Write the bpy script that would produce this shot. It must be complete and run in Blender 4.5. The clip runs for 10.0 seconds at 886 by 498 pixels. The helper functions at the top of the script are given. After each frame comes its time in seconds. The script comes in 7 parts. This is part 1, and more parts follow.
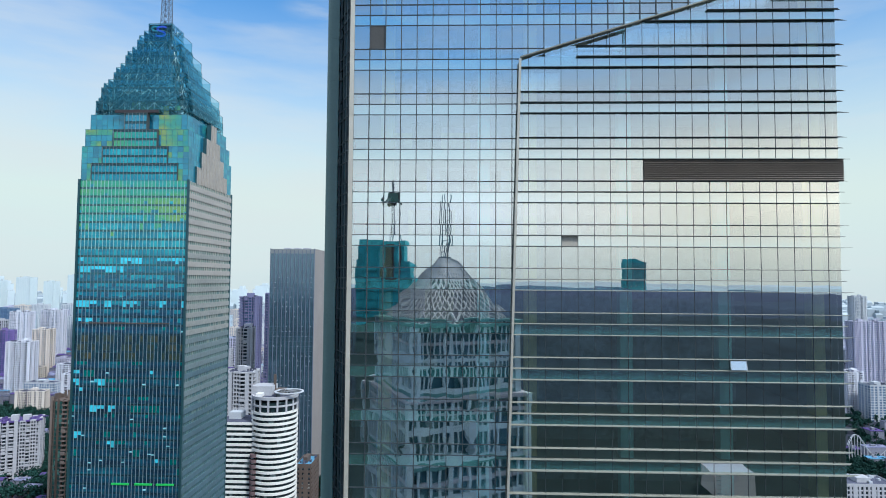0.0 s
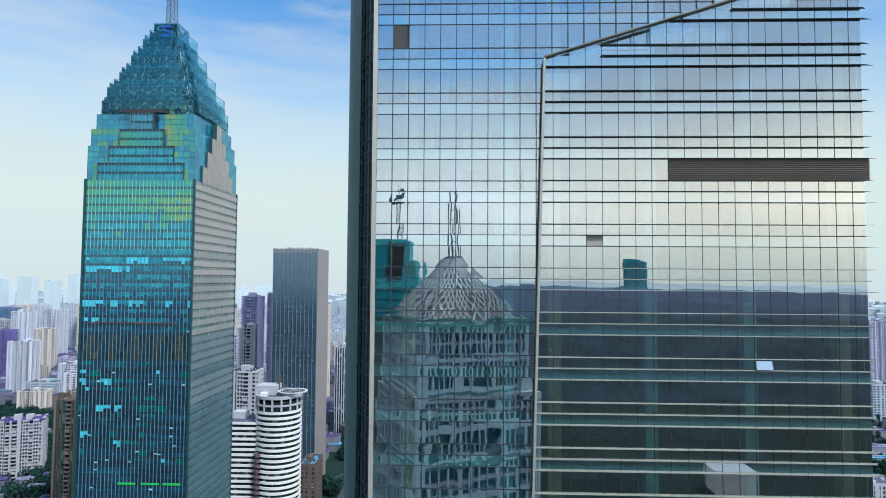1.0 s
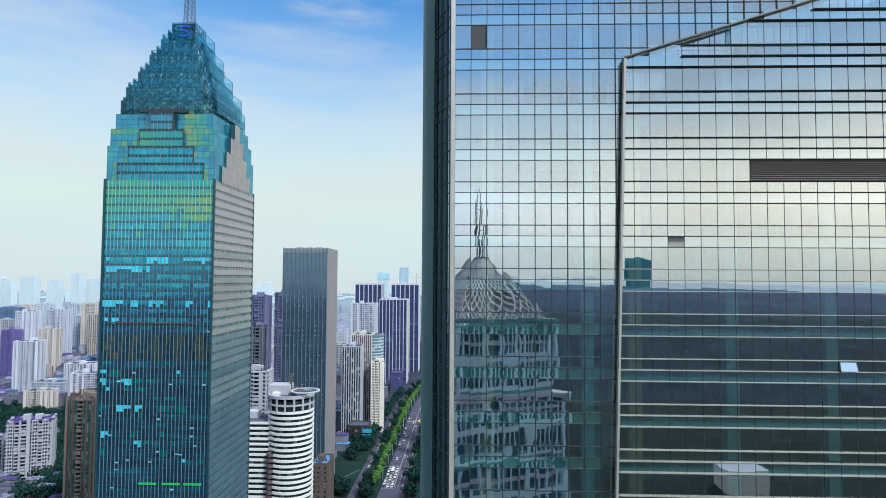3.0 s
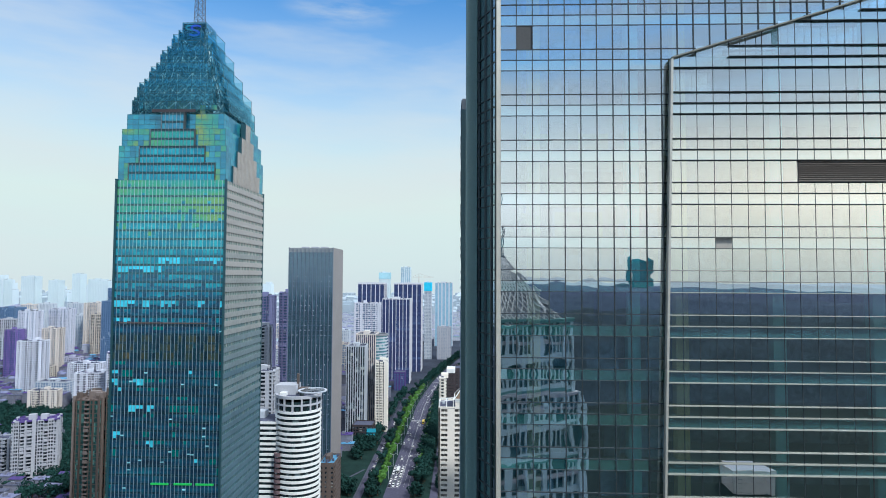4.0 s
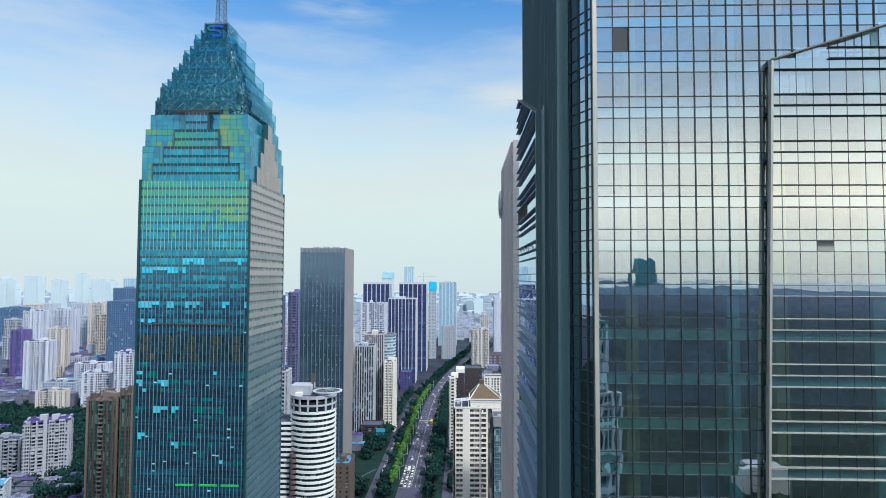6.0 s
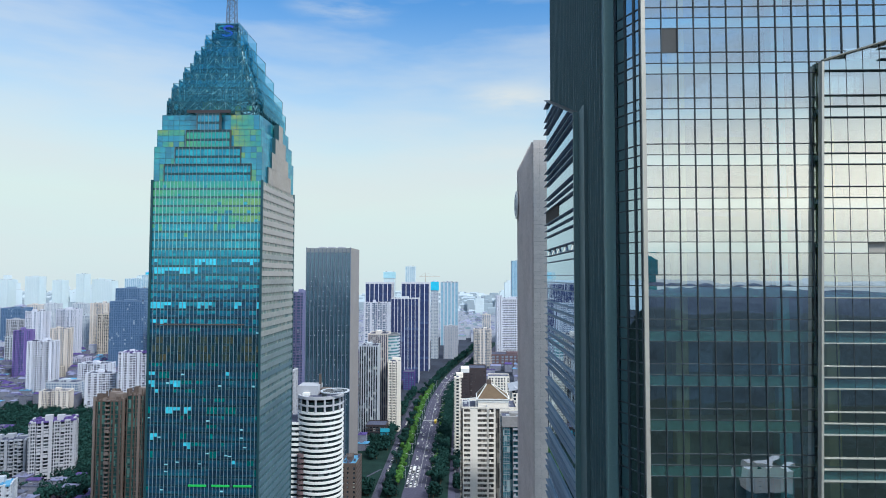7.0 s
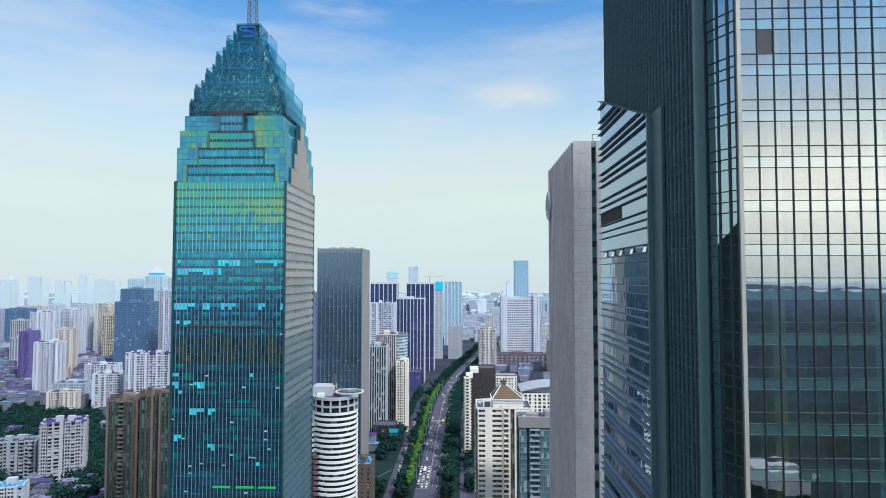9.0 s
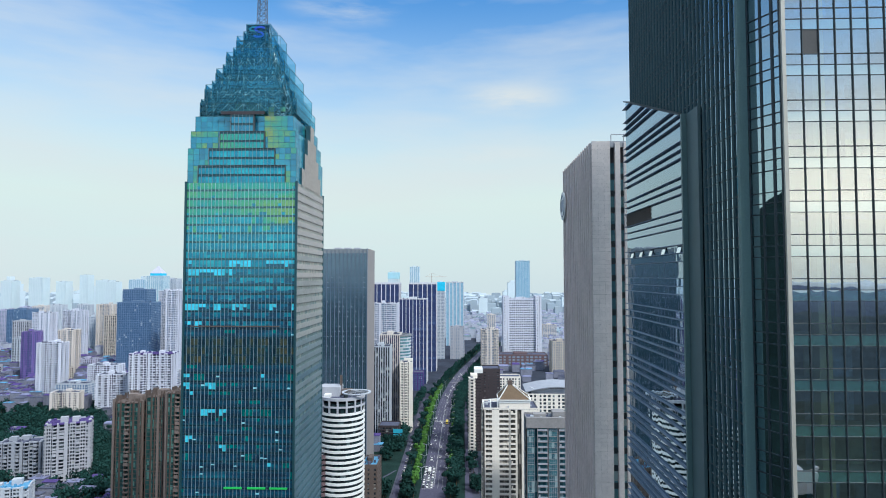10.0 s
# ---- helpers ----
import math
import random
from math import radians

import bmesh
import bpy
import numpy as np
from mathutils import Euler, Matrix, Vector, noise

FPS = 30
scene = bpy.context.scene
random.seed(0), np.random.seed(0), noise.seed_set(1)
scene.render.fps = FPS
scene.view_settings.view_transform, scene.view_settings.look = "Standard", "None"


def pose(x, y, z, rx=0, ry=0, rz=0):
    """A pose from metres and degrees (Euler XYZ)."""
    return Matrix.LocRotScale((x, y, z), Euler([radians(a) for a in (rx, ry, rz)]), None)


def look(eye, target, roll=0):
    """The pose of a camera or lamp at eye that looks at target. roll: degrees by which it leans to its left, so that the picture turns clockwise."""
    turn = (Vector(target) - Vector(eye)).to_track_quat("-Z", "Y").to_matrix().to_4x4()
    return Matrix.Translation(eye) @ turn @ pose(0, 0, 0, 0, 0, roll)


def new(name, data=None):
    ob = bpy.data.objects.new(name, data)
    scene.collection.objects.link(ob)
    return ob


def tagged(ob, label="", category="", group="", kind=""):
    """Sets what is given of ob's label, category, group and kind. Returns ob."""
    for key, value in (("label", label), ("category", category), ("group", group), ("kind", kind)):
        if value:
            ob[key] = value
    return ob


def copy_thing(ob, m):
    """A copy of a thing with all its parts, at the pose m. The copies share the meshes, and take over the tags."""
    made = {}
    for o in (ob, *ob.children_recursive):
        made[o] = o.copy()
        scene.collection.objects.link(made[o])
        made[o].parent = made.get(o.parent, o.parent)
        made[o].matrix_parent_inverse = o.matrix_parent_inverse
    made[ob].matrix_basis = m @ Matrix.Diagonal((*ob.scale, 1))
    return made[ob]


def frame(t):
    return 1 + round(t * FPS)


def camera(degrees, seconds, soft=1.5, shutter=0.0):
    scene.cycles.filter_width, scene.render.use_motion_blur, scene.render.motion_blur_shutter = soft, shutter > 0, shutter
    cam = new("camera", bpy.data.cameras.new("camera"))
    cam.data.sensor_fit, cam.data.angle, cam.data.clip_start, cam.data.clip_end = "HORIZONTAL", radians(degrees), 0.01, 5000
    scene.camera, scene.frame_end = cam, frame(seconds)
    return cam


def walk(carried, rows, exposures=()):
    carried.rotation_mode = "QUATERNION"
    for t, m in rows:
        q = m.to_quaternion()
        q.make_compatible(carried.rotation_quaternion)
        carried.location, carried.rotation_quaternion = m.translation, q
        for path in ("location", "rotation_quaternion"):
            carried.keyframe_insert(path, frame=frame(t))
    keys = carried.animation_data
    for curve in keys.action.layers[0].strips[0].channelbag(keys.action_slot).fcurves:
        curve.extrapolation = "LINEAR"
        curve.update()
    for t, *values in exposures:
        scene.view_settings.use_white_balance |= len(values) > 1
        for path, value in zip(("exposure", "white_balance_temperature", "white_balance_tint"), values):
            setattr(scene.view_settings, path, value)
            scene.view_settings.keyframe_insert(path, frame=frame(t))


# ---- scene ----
cam = camera(72.6, 10.0, soft=1.0)
METRES, EYE, TILT, LEAN, TURN = 42.0, 175.0, 0.0, 0.0, 1.9
ROWS = [
    (0.0, 0.0, 0.0, 0.0, -0.02, 2.89, -0.39),
    (0.5, -0.0237, 0.0014, 0.0004, -0.01, 2.87, -0.37),
    (1.0, -0.0554, 0.0027, 0.0003, -0.0, 2.84, -0.37),
    (1.5, -0.0949, 0.004, 0.0009, 0.0, 2.82, -0.35),
    (2.0, -0.1398, 0.0052, 0.0016, 0.01, 2.8, -0.32),
    (2.5, -0.1885, 0.0065, 0.0027, 0.01, 2.79, -0.32),
    (4.0, -0.3445, 0.0115, 0.0088, 0.04, 2.7, -0.27),
    (4.5, -0.4003, 0.0136, 0.0109, 0.05, 2.7, -0.26),
    (5.0, -0.4561, 0.0162, 0.0135, 0.05, 2.69, -0.23),
    (5.5, -0.5116, 0.0185, 0.0153, 0.06, 2.67, -0.22),
    (7.0, -0.6802, 0.0239, 0.0227, 0.05, 2.61, -0.13),
    (7.5, -0.7363, 0.0257, 0.0251, 0.05, 2.61, -0.12),
    (8.0, -0.791, 0.0282, 0.0269, 0.04, 2.6, -0.1),
    (8.5, -0.8447, 0.0311, 0.0286, 0.05, 2.6, -0.07),
    (9.0, -0.8971, 0.0339, 0.0303, 0.06, 2.6, -0.04),
    (9.5, -0.9489, 0.0359, 0.0315, 0.05, 2.61, -0.01),
    (10.0, -0.9986, 0.0388, 0.0324, 0.06, 2.62, 0.01),
]
walk(cam, [(t, pose(0, 0, EYE, TILT, LEAN, TURN) @ pose(METRES * x, METRES * y, METRES * z, 90 + pitch, roll, yaw)) for t, x, y, z, yaw, pitch, roll in ROWS],
     exposures=[(0.0, 0.03, 5800, 8), (10.0, 0.03, 5800, 8)])

# ---- sky and sun ----
SUN_AZ, SUN_EL = radians(134), radians(47)   # from +y towards +x


def build_sky():
    w = bpy.data.worlds.new("sky")
    scene.world = w
    w.use_nodes = True
    n, l = w.node_tree.nodes, w.node_tree.links
    n.clear()
    out, bg, sky = n.new("ShaderNodeOutputWorld"), n.new("ShaderNodeBackground"), n.new("ShaderNodeTexSky")
    sky.sky_type, sky.sun_disc, sky.sun_elevation, sky.sun_rotation = "NISHITA", False, SUN_EL, SUN_AZ
    sky.air_density, sky.dust_density, sky.ozone_density = 1.0, 0.4, 3.5
    tc, sep = n.new("ShaderNodeTexCoord"), n.new("ShaderNodeSeparateXYZ")
    l.new(tc.outputs["Generated"], sep.inputs[0])
    # low haze, then thin streaked cloud
    haze = n.new("ShaderNodeMapRange")
    haze.inputs["From Min"].default_value, haze.inputs["From Max"].default_value = 0.11, 0.46
    haze.inputs["To Min"].default_value, haze.inputs["To Max"].default_value = 0.95, 0.0
    haze.interpolation_type = "SMOOTHSTEP"
    l.new(sep.outputs["Z"], haze.inputs["Value"])
    ramp = n.new("ShaderNodeValToRGB")
    ramp.color_ramp.elements[0].color, ramp.color_ramp.elements[1].color = (6.8, 7.35, 6.95, 1), (7.6, 8.2, 6.95, 1)
    ramp.color_ramp.elements[0].position, ramp.color_ramp.elements[1].position = 0.49, 0.56
    half = n.new("ShaderNodeMath")
    half.operation = "MULTIPLY_ADD"
    half.inputs[1].default_value, half.inputs[2].default_value = 0.5, 0.5
    l.new(sep.outputs["Z"], half.inputs[0])
    l.new(half.outputs[0], ramp.inputs[0])
    clear = n.new("ShaderNodeMixRGB")
    clear.blend_type, clear.inputs[0].default_value, clear.inputs[2].default_value = "MULTIPLY", 1.0, (0.92, 1.60, 1.84, 1)
    l.new(sky.outputs[0], clear.inputs[1])
    m1 = n.new("ShaderNodeMixRGB")
    l.new(haze.outputs[0], m1.inputs[0])
    l.new(clear.outputs[0], m1.inputs[1])
    l.new(ramp.outputs[0], m1.inputs[2])
    mp, nz = n.new("ShaderNodeMapping"), n.new("ShaderNodeTexNoise")
    mp.inputs["Scale"].default_value, mp.inputs["Location"].default_value = (1.0, 1.0, 5.0), (0.62, 0.0, 0.45)
    l.new(tc.outputs["Generated"], mp.inputs[0])
    l.new(mp.outputs[0], nz.inputs["Vector"])
    nz.inputs["Scale"].default_value, nz.inputs["Detail"].default_value, nz.inputs["Roughness"].default_value = 2.2, 5.0, 0.55
    cr = n.new("ShaderNodeMapRange")
    cr.inputs["From Min"].default_value, cr.inputs["From Max"].default_value, cr.inputs["To Max"].default_value = 0.43, 0.68, 0.52
    l.new(nz.outputs[0], cr.inputs["Value"])
    m2 = n.new("ShaderNodeMixRGB")
    m2.inputs[2].default_value = (7.6, 7.55, 7.0, 1)
    l.new(cr.outputs[0], m2.inputs[0])
    l.new(m1.outputs[0], m2.inputs[1])
    cloudy = m2
    # two drifting cream clouds to the north
    puff = n.new("ShaderNodeTexNoise")
    puff.inputs["Scale"].default_value, puff.inputs["Detail"].default_value, puff.inputs["Roughness"].default_value = 3.4, 6.0, 0.6
    l.new(mp.outputs[0], puff.inputs["Vector"])
    for place, size, amount in (((0.080, 0.956, 0.285), (0.10, 0.4, 0.032), 0.80), ((-0.180, 0.897, 0.405), (0.09, 0.4, 0.024), 0.65), ((0.02, 0.975, 0.20), (0.16, 0.4, 0.022), 0.55)):
        off, wide, far_off, fade, tex, mm, mc = (n.new(k) for k in ("ShaderNodeVectorMath", "ShaderNodeVectorMath", "ShaderNodeVectorMath", "ShaderNodeMapRange", "ShaderNodeMapRange", "ShaderNodeMath", "ShaderNodeMixRGB"))
        off.operation, wide.operation, far_off.operation, mm.operation = "SUBTRACT", "DIVIDE", "LENGTH", "MULTIPLY"
        off.inputs[1].default_value, wide.inputs[1].default_value = place, size
        l.new(tc.outputs["Generated"], off.inputs[0])
        l.new(off.outputs[0], wide.inputs[0])
        l.new(wide.outputs[0], far_off.inputs[0])
        fade.interpolation_type = "SMOOTHSTEP"
        fade.inputs["From Min"].default_value, fade.inputs["From Max"].default_value = 0.1, 1.2
        fade.inputs["To Min"].default_value, fade.inputs["To Max"].default_value = amount, 0.0
        l.new(far_off.outputs["Value"], fade.inputs["Value"])
        tex.inputs["From Min"].default_value, tex.inputs["From Max"].default_value = 0.36, 0.58
        l.new(puff.outputs[0], tex.inputs["Value"])
        l.new(fade.outputs[0], mm.inputs[0])
        l.new(tex.outputs[0], mm.inputs[1])
        mc.inputs[2].default_value = (7.9, 7.75, 6.95, 1)
        l.new(mm.outputs[0], mc.inputs[0])
        l.new(cloudy.outputs[0], mc.inputs[1])
        cloudy = mc
    # warm brightening of the low haze under the sun
    dot, glow, m3 = n.new("ShaderNodeVectorMath"), n.new("ShaderNodeMapRange"), n.new("ShaderNodeMixRGB")
    dot.operation = "DOT_PRODUCT"
    dot.inputs[1].default_value = (math.sin(SUN_AZ) * 0.994, math.cos(SUN_AZ) * 0.994, 0.11)
    l.new(tc.outputs["Generated"], dot.inputs[0])
    glow.inputs["From Min"].default_value, glow.inputs["From Max"].default_value, glow.inputs["To Max"].default_value = 0.20, 0.74, 1.0
    l.new(dot.outputs["Value"], glow.inputs["Value"])
    warm = n.new("ShaderNodeValToRGB")   # cool white beside the sun's bearing, cream under it
    warm.color_ramp.elements[0].position, warm.color_ramp.elements[1].position = 0.70, 0.93
    warm.color_ramp.elements[0].color, warm.color_ramp.elements[1].color = (12.6, 13.5, 13.7, 1), (14.8, 13.6, 11.0, 1)
    warm.color_ramp.elements.new(0.985).color = (18.0, 16.4, 13.2, 1)
    l.new(dot.outputs["Value"], warm.inputs[0])
    low, both = n.new("ShaderNodeValToRGB"), n.new("ShaderNodeMath")
    low.color_ramp.elements.new(0.5)
    for el, (p, v) in zip(low.color_ramp.elements, ((0.0, 0.18), (0.11, 1.0), (0.33, 0.0))):
        el.position, el.color = p, (v, v, v, 1)
    l.new(sep.outputs["Z"], low.inputs[0])
    torn, mul = n.new("ShaderNodeMapRange"), n.new("ShaderNodeMath")
    torn.inputs["From Min"].default_value, torn.inputs["From Max"].default_value = 0.30, 0.62
    torn.inputs["To Min"].default_value, torn.inputs["To Max"].default_value = 0.75, 1.0
    l.new(nz.outputs[0], torn.inputs["Value"])
    mul.operation = "MULTIPLY"
    l.new(torn.outputs[0], mul.inputs[0])
    l.new(low.outputs[0], mul.inputs[1])
    both.operation = "MULTIPLY"
    l.new(glow.outputs[0], both.inputs[0])
    l.new(mul.outputs[0], both.inputs[1])
    l.new(warm.outputs[0], m3.inputs[2])
    l.new(both.outputs[0], m3.inputs[0])
    l.new(cloudy.outputs[0], m3.inputs[1])
    bank, part_of, m5 = n.new("ShaderNodeMapRange"), n.new("ShaderNodeMath"), n.new("ShaderNodeMixRGB")
    bank.interpolation_type = "SMOOTHSTEP"
    bank.inputs["From Min"].default_value, bank.inputs["From Max"].default_value, bank.inputs["To Max"].default_value = 0.17, 0.31, 0.80
    l.new(sep.outputs["Z"], bank.inputs["Value"])
    side = n.new("ShaderNodeMapRange")
    side.inputs["From Min"].default_value, side.inputs["From Max"].default_value = 0.68, 0.92
    l.new(dot.outputs["Value"], side.inputs["Value"])
    part_of.operation = "MULTIPLY"
    l.new(bank.outputs[0], part_of.inputs[0])
    l.new(side.outputs[0], part_of.inputs[1])
    torn2, m6 = n.new("ShaderNodeMapRange"), n.new("ShaderNodeMath")
    torn2.inputs["From Min"].default_value, torn2.inputs["From Max"].default_value = 0.36, 0.56
    torn2.inputs["To Min"].default_value = 0.35
    l.new(nz.outputs[0], torn2.inputs["Value"])
    m6.operation = "MULTIPLY"
    l.new(part_of.outputs[0], m6.inputs[0])
    l.new(torn2.outputs[0], m6.inputs[1])
    m5.inputs[2].default_value = (5.0, 5.6, 6.1, 1)
    l.new(m6.outputs[0], m5.inputs[0])
    l.new(m3.outputs[0], m5.inputs[1])
    # bright layer overhead, out of view, added to lift the shaded faces
    zenith_fill, m4 = n.new("ShaderNodeMapRange"), n.new("ShaderNodeMixRGB")
    zenith_fill.inputs["From Min"].default_value, zenith_fill.inputs["From Max"].default_value, zenith_fill.inputs["To Max"].default_value = 0.48, 0.74, 0.9
    zenith_fill.interpolation_type = "SMOOTHSTEP"
    l.new(sep.outputs["Z"], zenith_fill.inputs["Value"])
    m4.inputs[2].default_value = (10.5, 10.6, 10.4, 1)
    l.new(zenith_fill.outputs[0], m4.inputs[0])
    l.new(m5.outputs[0], m4.inputs[1])
    l.new(m4.outputs[0], bg.inputs[0])
    bg.inputs[1].default_value = 0.10
    l.new(bg.outputs[0], out.inputs[0])
    sun = bpy.data.lights.new("sun", "SUN")
    sun.energy, sun.angle, sun.color = 3.5, radians(10), (1.0, 0.94, 0.84)
    d = Vector((math.sin(SUN_AZ) * math.cos(SUN_EL), math.cos(SUN_AZ) * math.cos(SUN_EL), math.sin(SUN_EL)))
    new("sun", sun).matrix_world = look(d * 500 + Vector((0, 0, 200)), (0, 0, 200))


build_sky()


# ---- materials ----
def nodes_of(name):
    m = bpy.data.materials.new(name)
    m.use_nodes = True
    n, l = m.node_tree.nodes, m.node_tree.links
    return m, n, l, n["Principled BSDF"]


def surface(name, col, rough=0.7, metal=0.0, var=0.15, scale=0.4, fine=6.0, bump=0.0, spread=0.0, streak=1.0):
    """A plain surface with stains at a large and grain at a small scale; spread: how far piece differs from piece."""
    m, n, l, b = nodes_of(name)
    tc, mp = n.new("ShaderNodeTexCoord"), n.new("ShaderNodeMapping")
    mp.inputs["Scale"].default_value = (1, 1, streak)
    l.new(tc.outputs["Object"], mp.inputs[0])
    big, small = n.new("ShaderNodeTexNoise"), n.new("ShaderNodeTexNoise")
    big.inputs["Scale"].default_value, big.inputs["Detail"].default_value = scale, 4.0
    small.inputs["Scale"].default_value, small.inputs["Detail"].default_value = fine, 3.0
    l.new(mp.outputs[0], big.inputs["Vector"])
    l.new(tc.outputs["Object"], small.inputs["Vector"])
    add = n.new("ShaderNodeMath")
    add.operation = "ADD"
    l.new(big.outputs[0], add.inputs[0])
    l.new(small.outputs[0], add.inputs[1])
    r = n.new("ShaderNodeMapRange")
    r.inputs["From Min"].default_value, r.inputs["From Max"].default_value = 0.6, 1.4
    r.inputs["To Min"].default_value, r.inputs["To Max"].default_value = 1 - var, 1 + var
    l.new(add.outputs[0], r.inputs["Value"])
    last = r.outputs[0]
    if spread:
        oi, geo = n.new("ShaderNodeObjectInfo"), n.new("ShaderNodeNewGeometry")
        s = n.new("ShaderNodeMath")
        s.operation = "ADD"
        l.new(oi.outputs["Random"], s.inputs[0])
        l.new(geo.outputs["Random Per Island"], s.inputs[1])
        sr = n.new("ShaderNodeMapRange")
        sr.inputs["From Max"].default_value = 2.0
        sr.inputs["To Min"].default_value, sr.inputs["To Max"].default_value = 1 - spread, 1 + spread
        l.new(s.outputs[0], sr.inputs["Value"])
        mul = n.new("ShaderNodeMath")
        mul.operation = "MULTIPLY"
        l.new(last, mul.inputs[0])
        l.new(sr.outputs[0], mul.inputs[1])
        last = mul.outputs[0]
    vm = n.new("ShaderNodeVectorMath")
    vm.operation = "SCALE"
    vm.inputs[0].default_value = col
    l.new(last, vm.inputs["Scale"])
    l.new(vm.outputs[0], b.inputs["Base Color"])
    b.inputs["Roughness"].default_value, b.inputs["Metallic"].default_value = rough, metal
    if rough >= 0.8:
        b.inputs["Specular IOR Level"].default_value = 0.08
    if bump:
        bp = n.new("ShaderNodeBump")
        bp.inputs["Strength"].default_value, bp.inputs["Distance"].default_value = bump, 0.05
        l.new(small.outputs[0], bp.inputs["Height"])
        l.new(bp.outputs[0], b.inputs["Normal"])
    return m


def cell_glass(name, stops, cell, rough=0.08, metal=0.0, spec=0.8):
    """Window glass whose tone changes from pane to pane (cell: the pane's size); stops: (position, colour)."""
    m, n, l, b = nodes_of(name)
    tc, dv, fl = n.new("ShaderNodeTexCoord"), n.new("ShaderNodeVectorMath"), n.new("ShaderNodeVectorMath")
    dv.operation, fl.operation = "DIVIDE", "FLOOR"
    dv.inputs[1].default_value = cell
    l.new(tc.outputs["Object"], dv.inputs[0])
    l.new(dv.outputs[0], fl.inputs[0])
    wn, ramp = n.new("ShaderNodeTexWhiteNoise"), n.new("ShaderNodeValToRGB")
    l.new(fl.outputs[0], wn.inputs["Vector"])
    l.new(wn.outputs["Value"], ramp.inputs[0])
    e = ramp.color_ramp.elements
    while len(e) < len(stops):
        e.new(0.5)
    for el, (p, c) in zip(e, stops):
        el.position, el.color = p, (*c, 1)
    ramp.color_ramp.interpolation = "CONSTANT" if len(stops) > 2 else "LINEAR"
    l.new(ramp.outputs[0], b.inputs["Base Color"])
    b.inputs["Roughness"].default_value, b.inputs["Metallic"].default_value = rough, metal
    b.inputs["Specular IOR Level"].default_value = spec
    return m


def mirror_glass(name, tint, see, reflect, wave=0.0, wscale=0.6, rough=0.005, solid=False):
    """Coated facade glass: part mirror, part see-through (or back-painted, where solid), gently wavy."""
    m, n, l, b = nodes_of(name)
    n.remove(b)
    g, t, mx = n.new("ShaderNodeBsdfGlossy"), n.new("ShaderNodeBsdfDiffuse" if solid else "ShaderNodeBsdfTransparent"), n.new("ShaderNodeMixShader")
    g.inputs["Color"].default_value, t.inputs["Color"].default_value = (*tint, 1), (*see, 1)
    g.inputs["Roughness"].default_value = rough
    lw, r = n.new("ShaderNodeFresnel"), n.new("ShaderNodeMapRange")
    lw.inputs["IOR"].default_value = 1.5
    r.inputs["From Min"].default_value, r.inputs["From Max"].default_value = 0.04, 0.6
    r.inputs["To Min"].default_value, r.inputs["To Max"].default_value = reflect, 0.95
    l.new(lw.outputs[0], r.inputs["Value"])
    l.new(r.outputs[0], mx.inputs[0])
    l.new(t.outputs[0], mx.inputs[1])
    l.new(g.outputs[0], mx.inputs[2])
    l.new(mx.outputs[0], n["Material Output"].inputs["Surface"])
    if wave:
        tc, nz, bp, oi = n.new("ShaderNodeTexCoord"), n.new("ShaderNodeTexNoise"), n.new("ShaderNodeBump"), n.new("ShaderNodeObjectInfo")
        ad = n.new("ShaderNodeVectorMath")
        st = n.new("ShaderNodeVectorMath")
        st.operation, st.inputs[1].default_value = "MULTIPLY", (1.3, 1.3, 0.5)
        l.new(tc.outputs["Object"], st.inputs[0])
        l.new(st.outputs[0], ad.inputs[0])
        sc = n.new("ShaderNodeVectorMath")
        sc.operation, sc.inputs[0].default_value = "SCALE", (37, 11, 53)
        gi, su = n.new("ShaderNodeNewGeometry"), n.new("ShaderNodeMath")
        l.new(oi.outputs["Random"], su.inputs[0])
        l.new(gi.outputs["Random Per Island"], su.inputs[1])
        l.new(su.outputs[0], sc.inputs["Scale"])
        l.new(sc.outputs[0], ad.inputs[1])
        l.new(ad.outputs[0], nz.inputs["Vector"])
        nz.inputs["Scale"].default_value, nz.inputs["Detail"].default_value = wscale, 0.0
        bp.inputs["Strength"].default_value, bp.inputs["Distance"].default_value = 1.0, wave
        l.new(nz.outputs[0], bp.inputs["Height"])
        l.new(bp.outputs[0], g.inputs["Normal"])
    return m


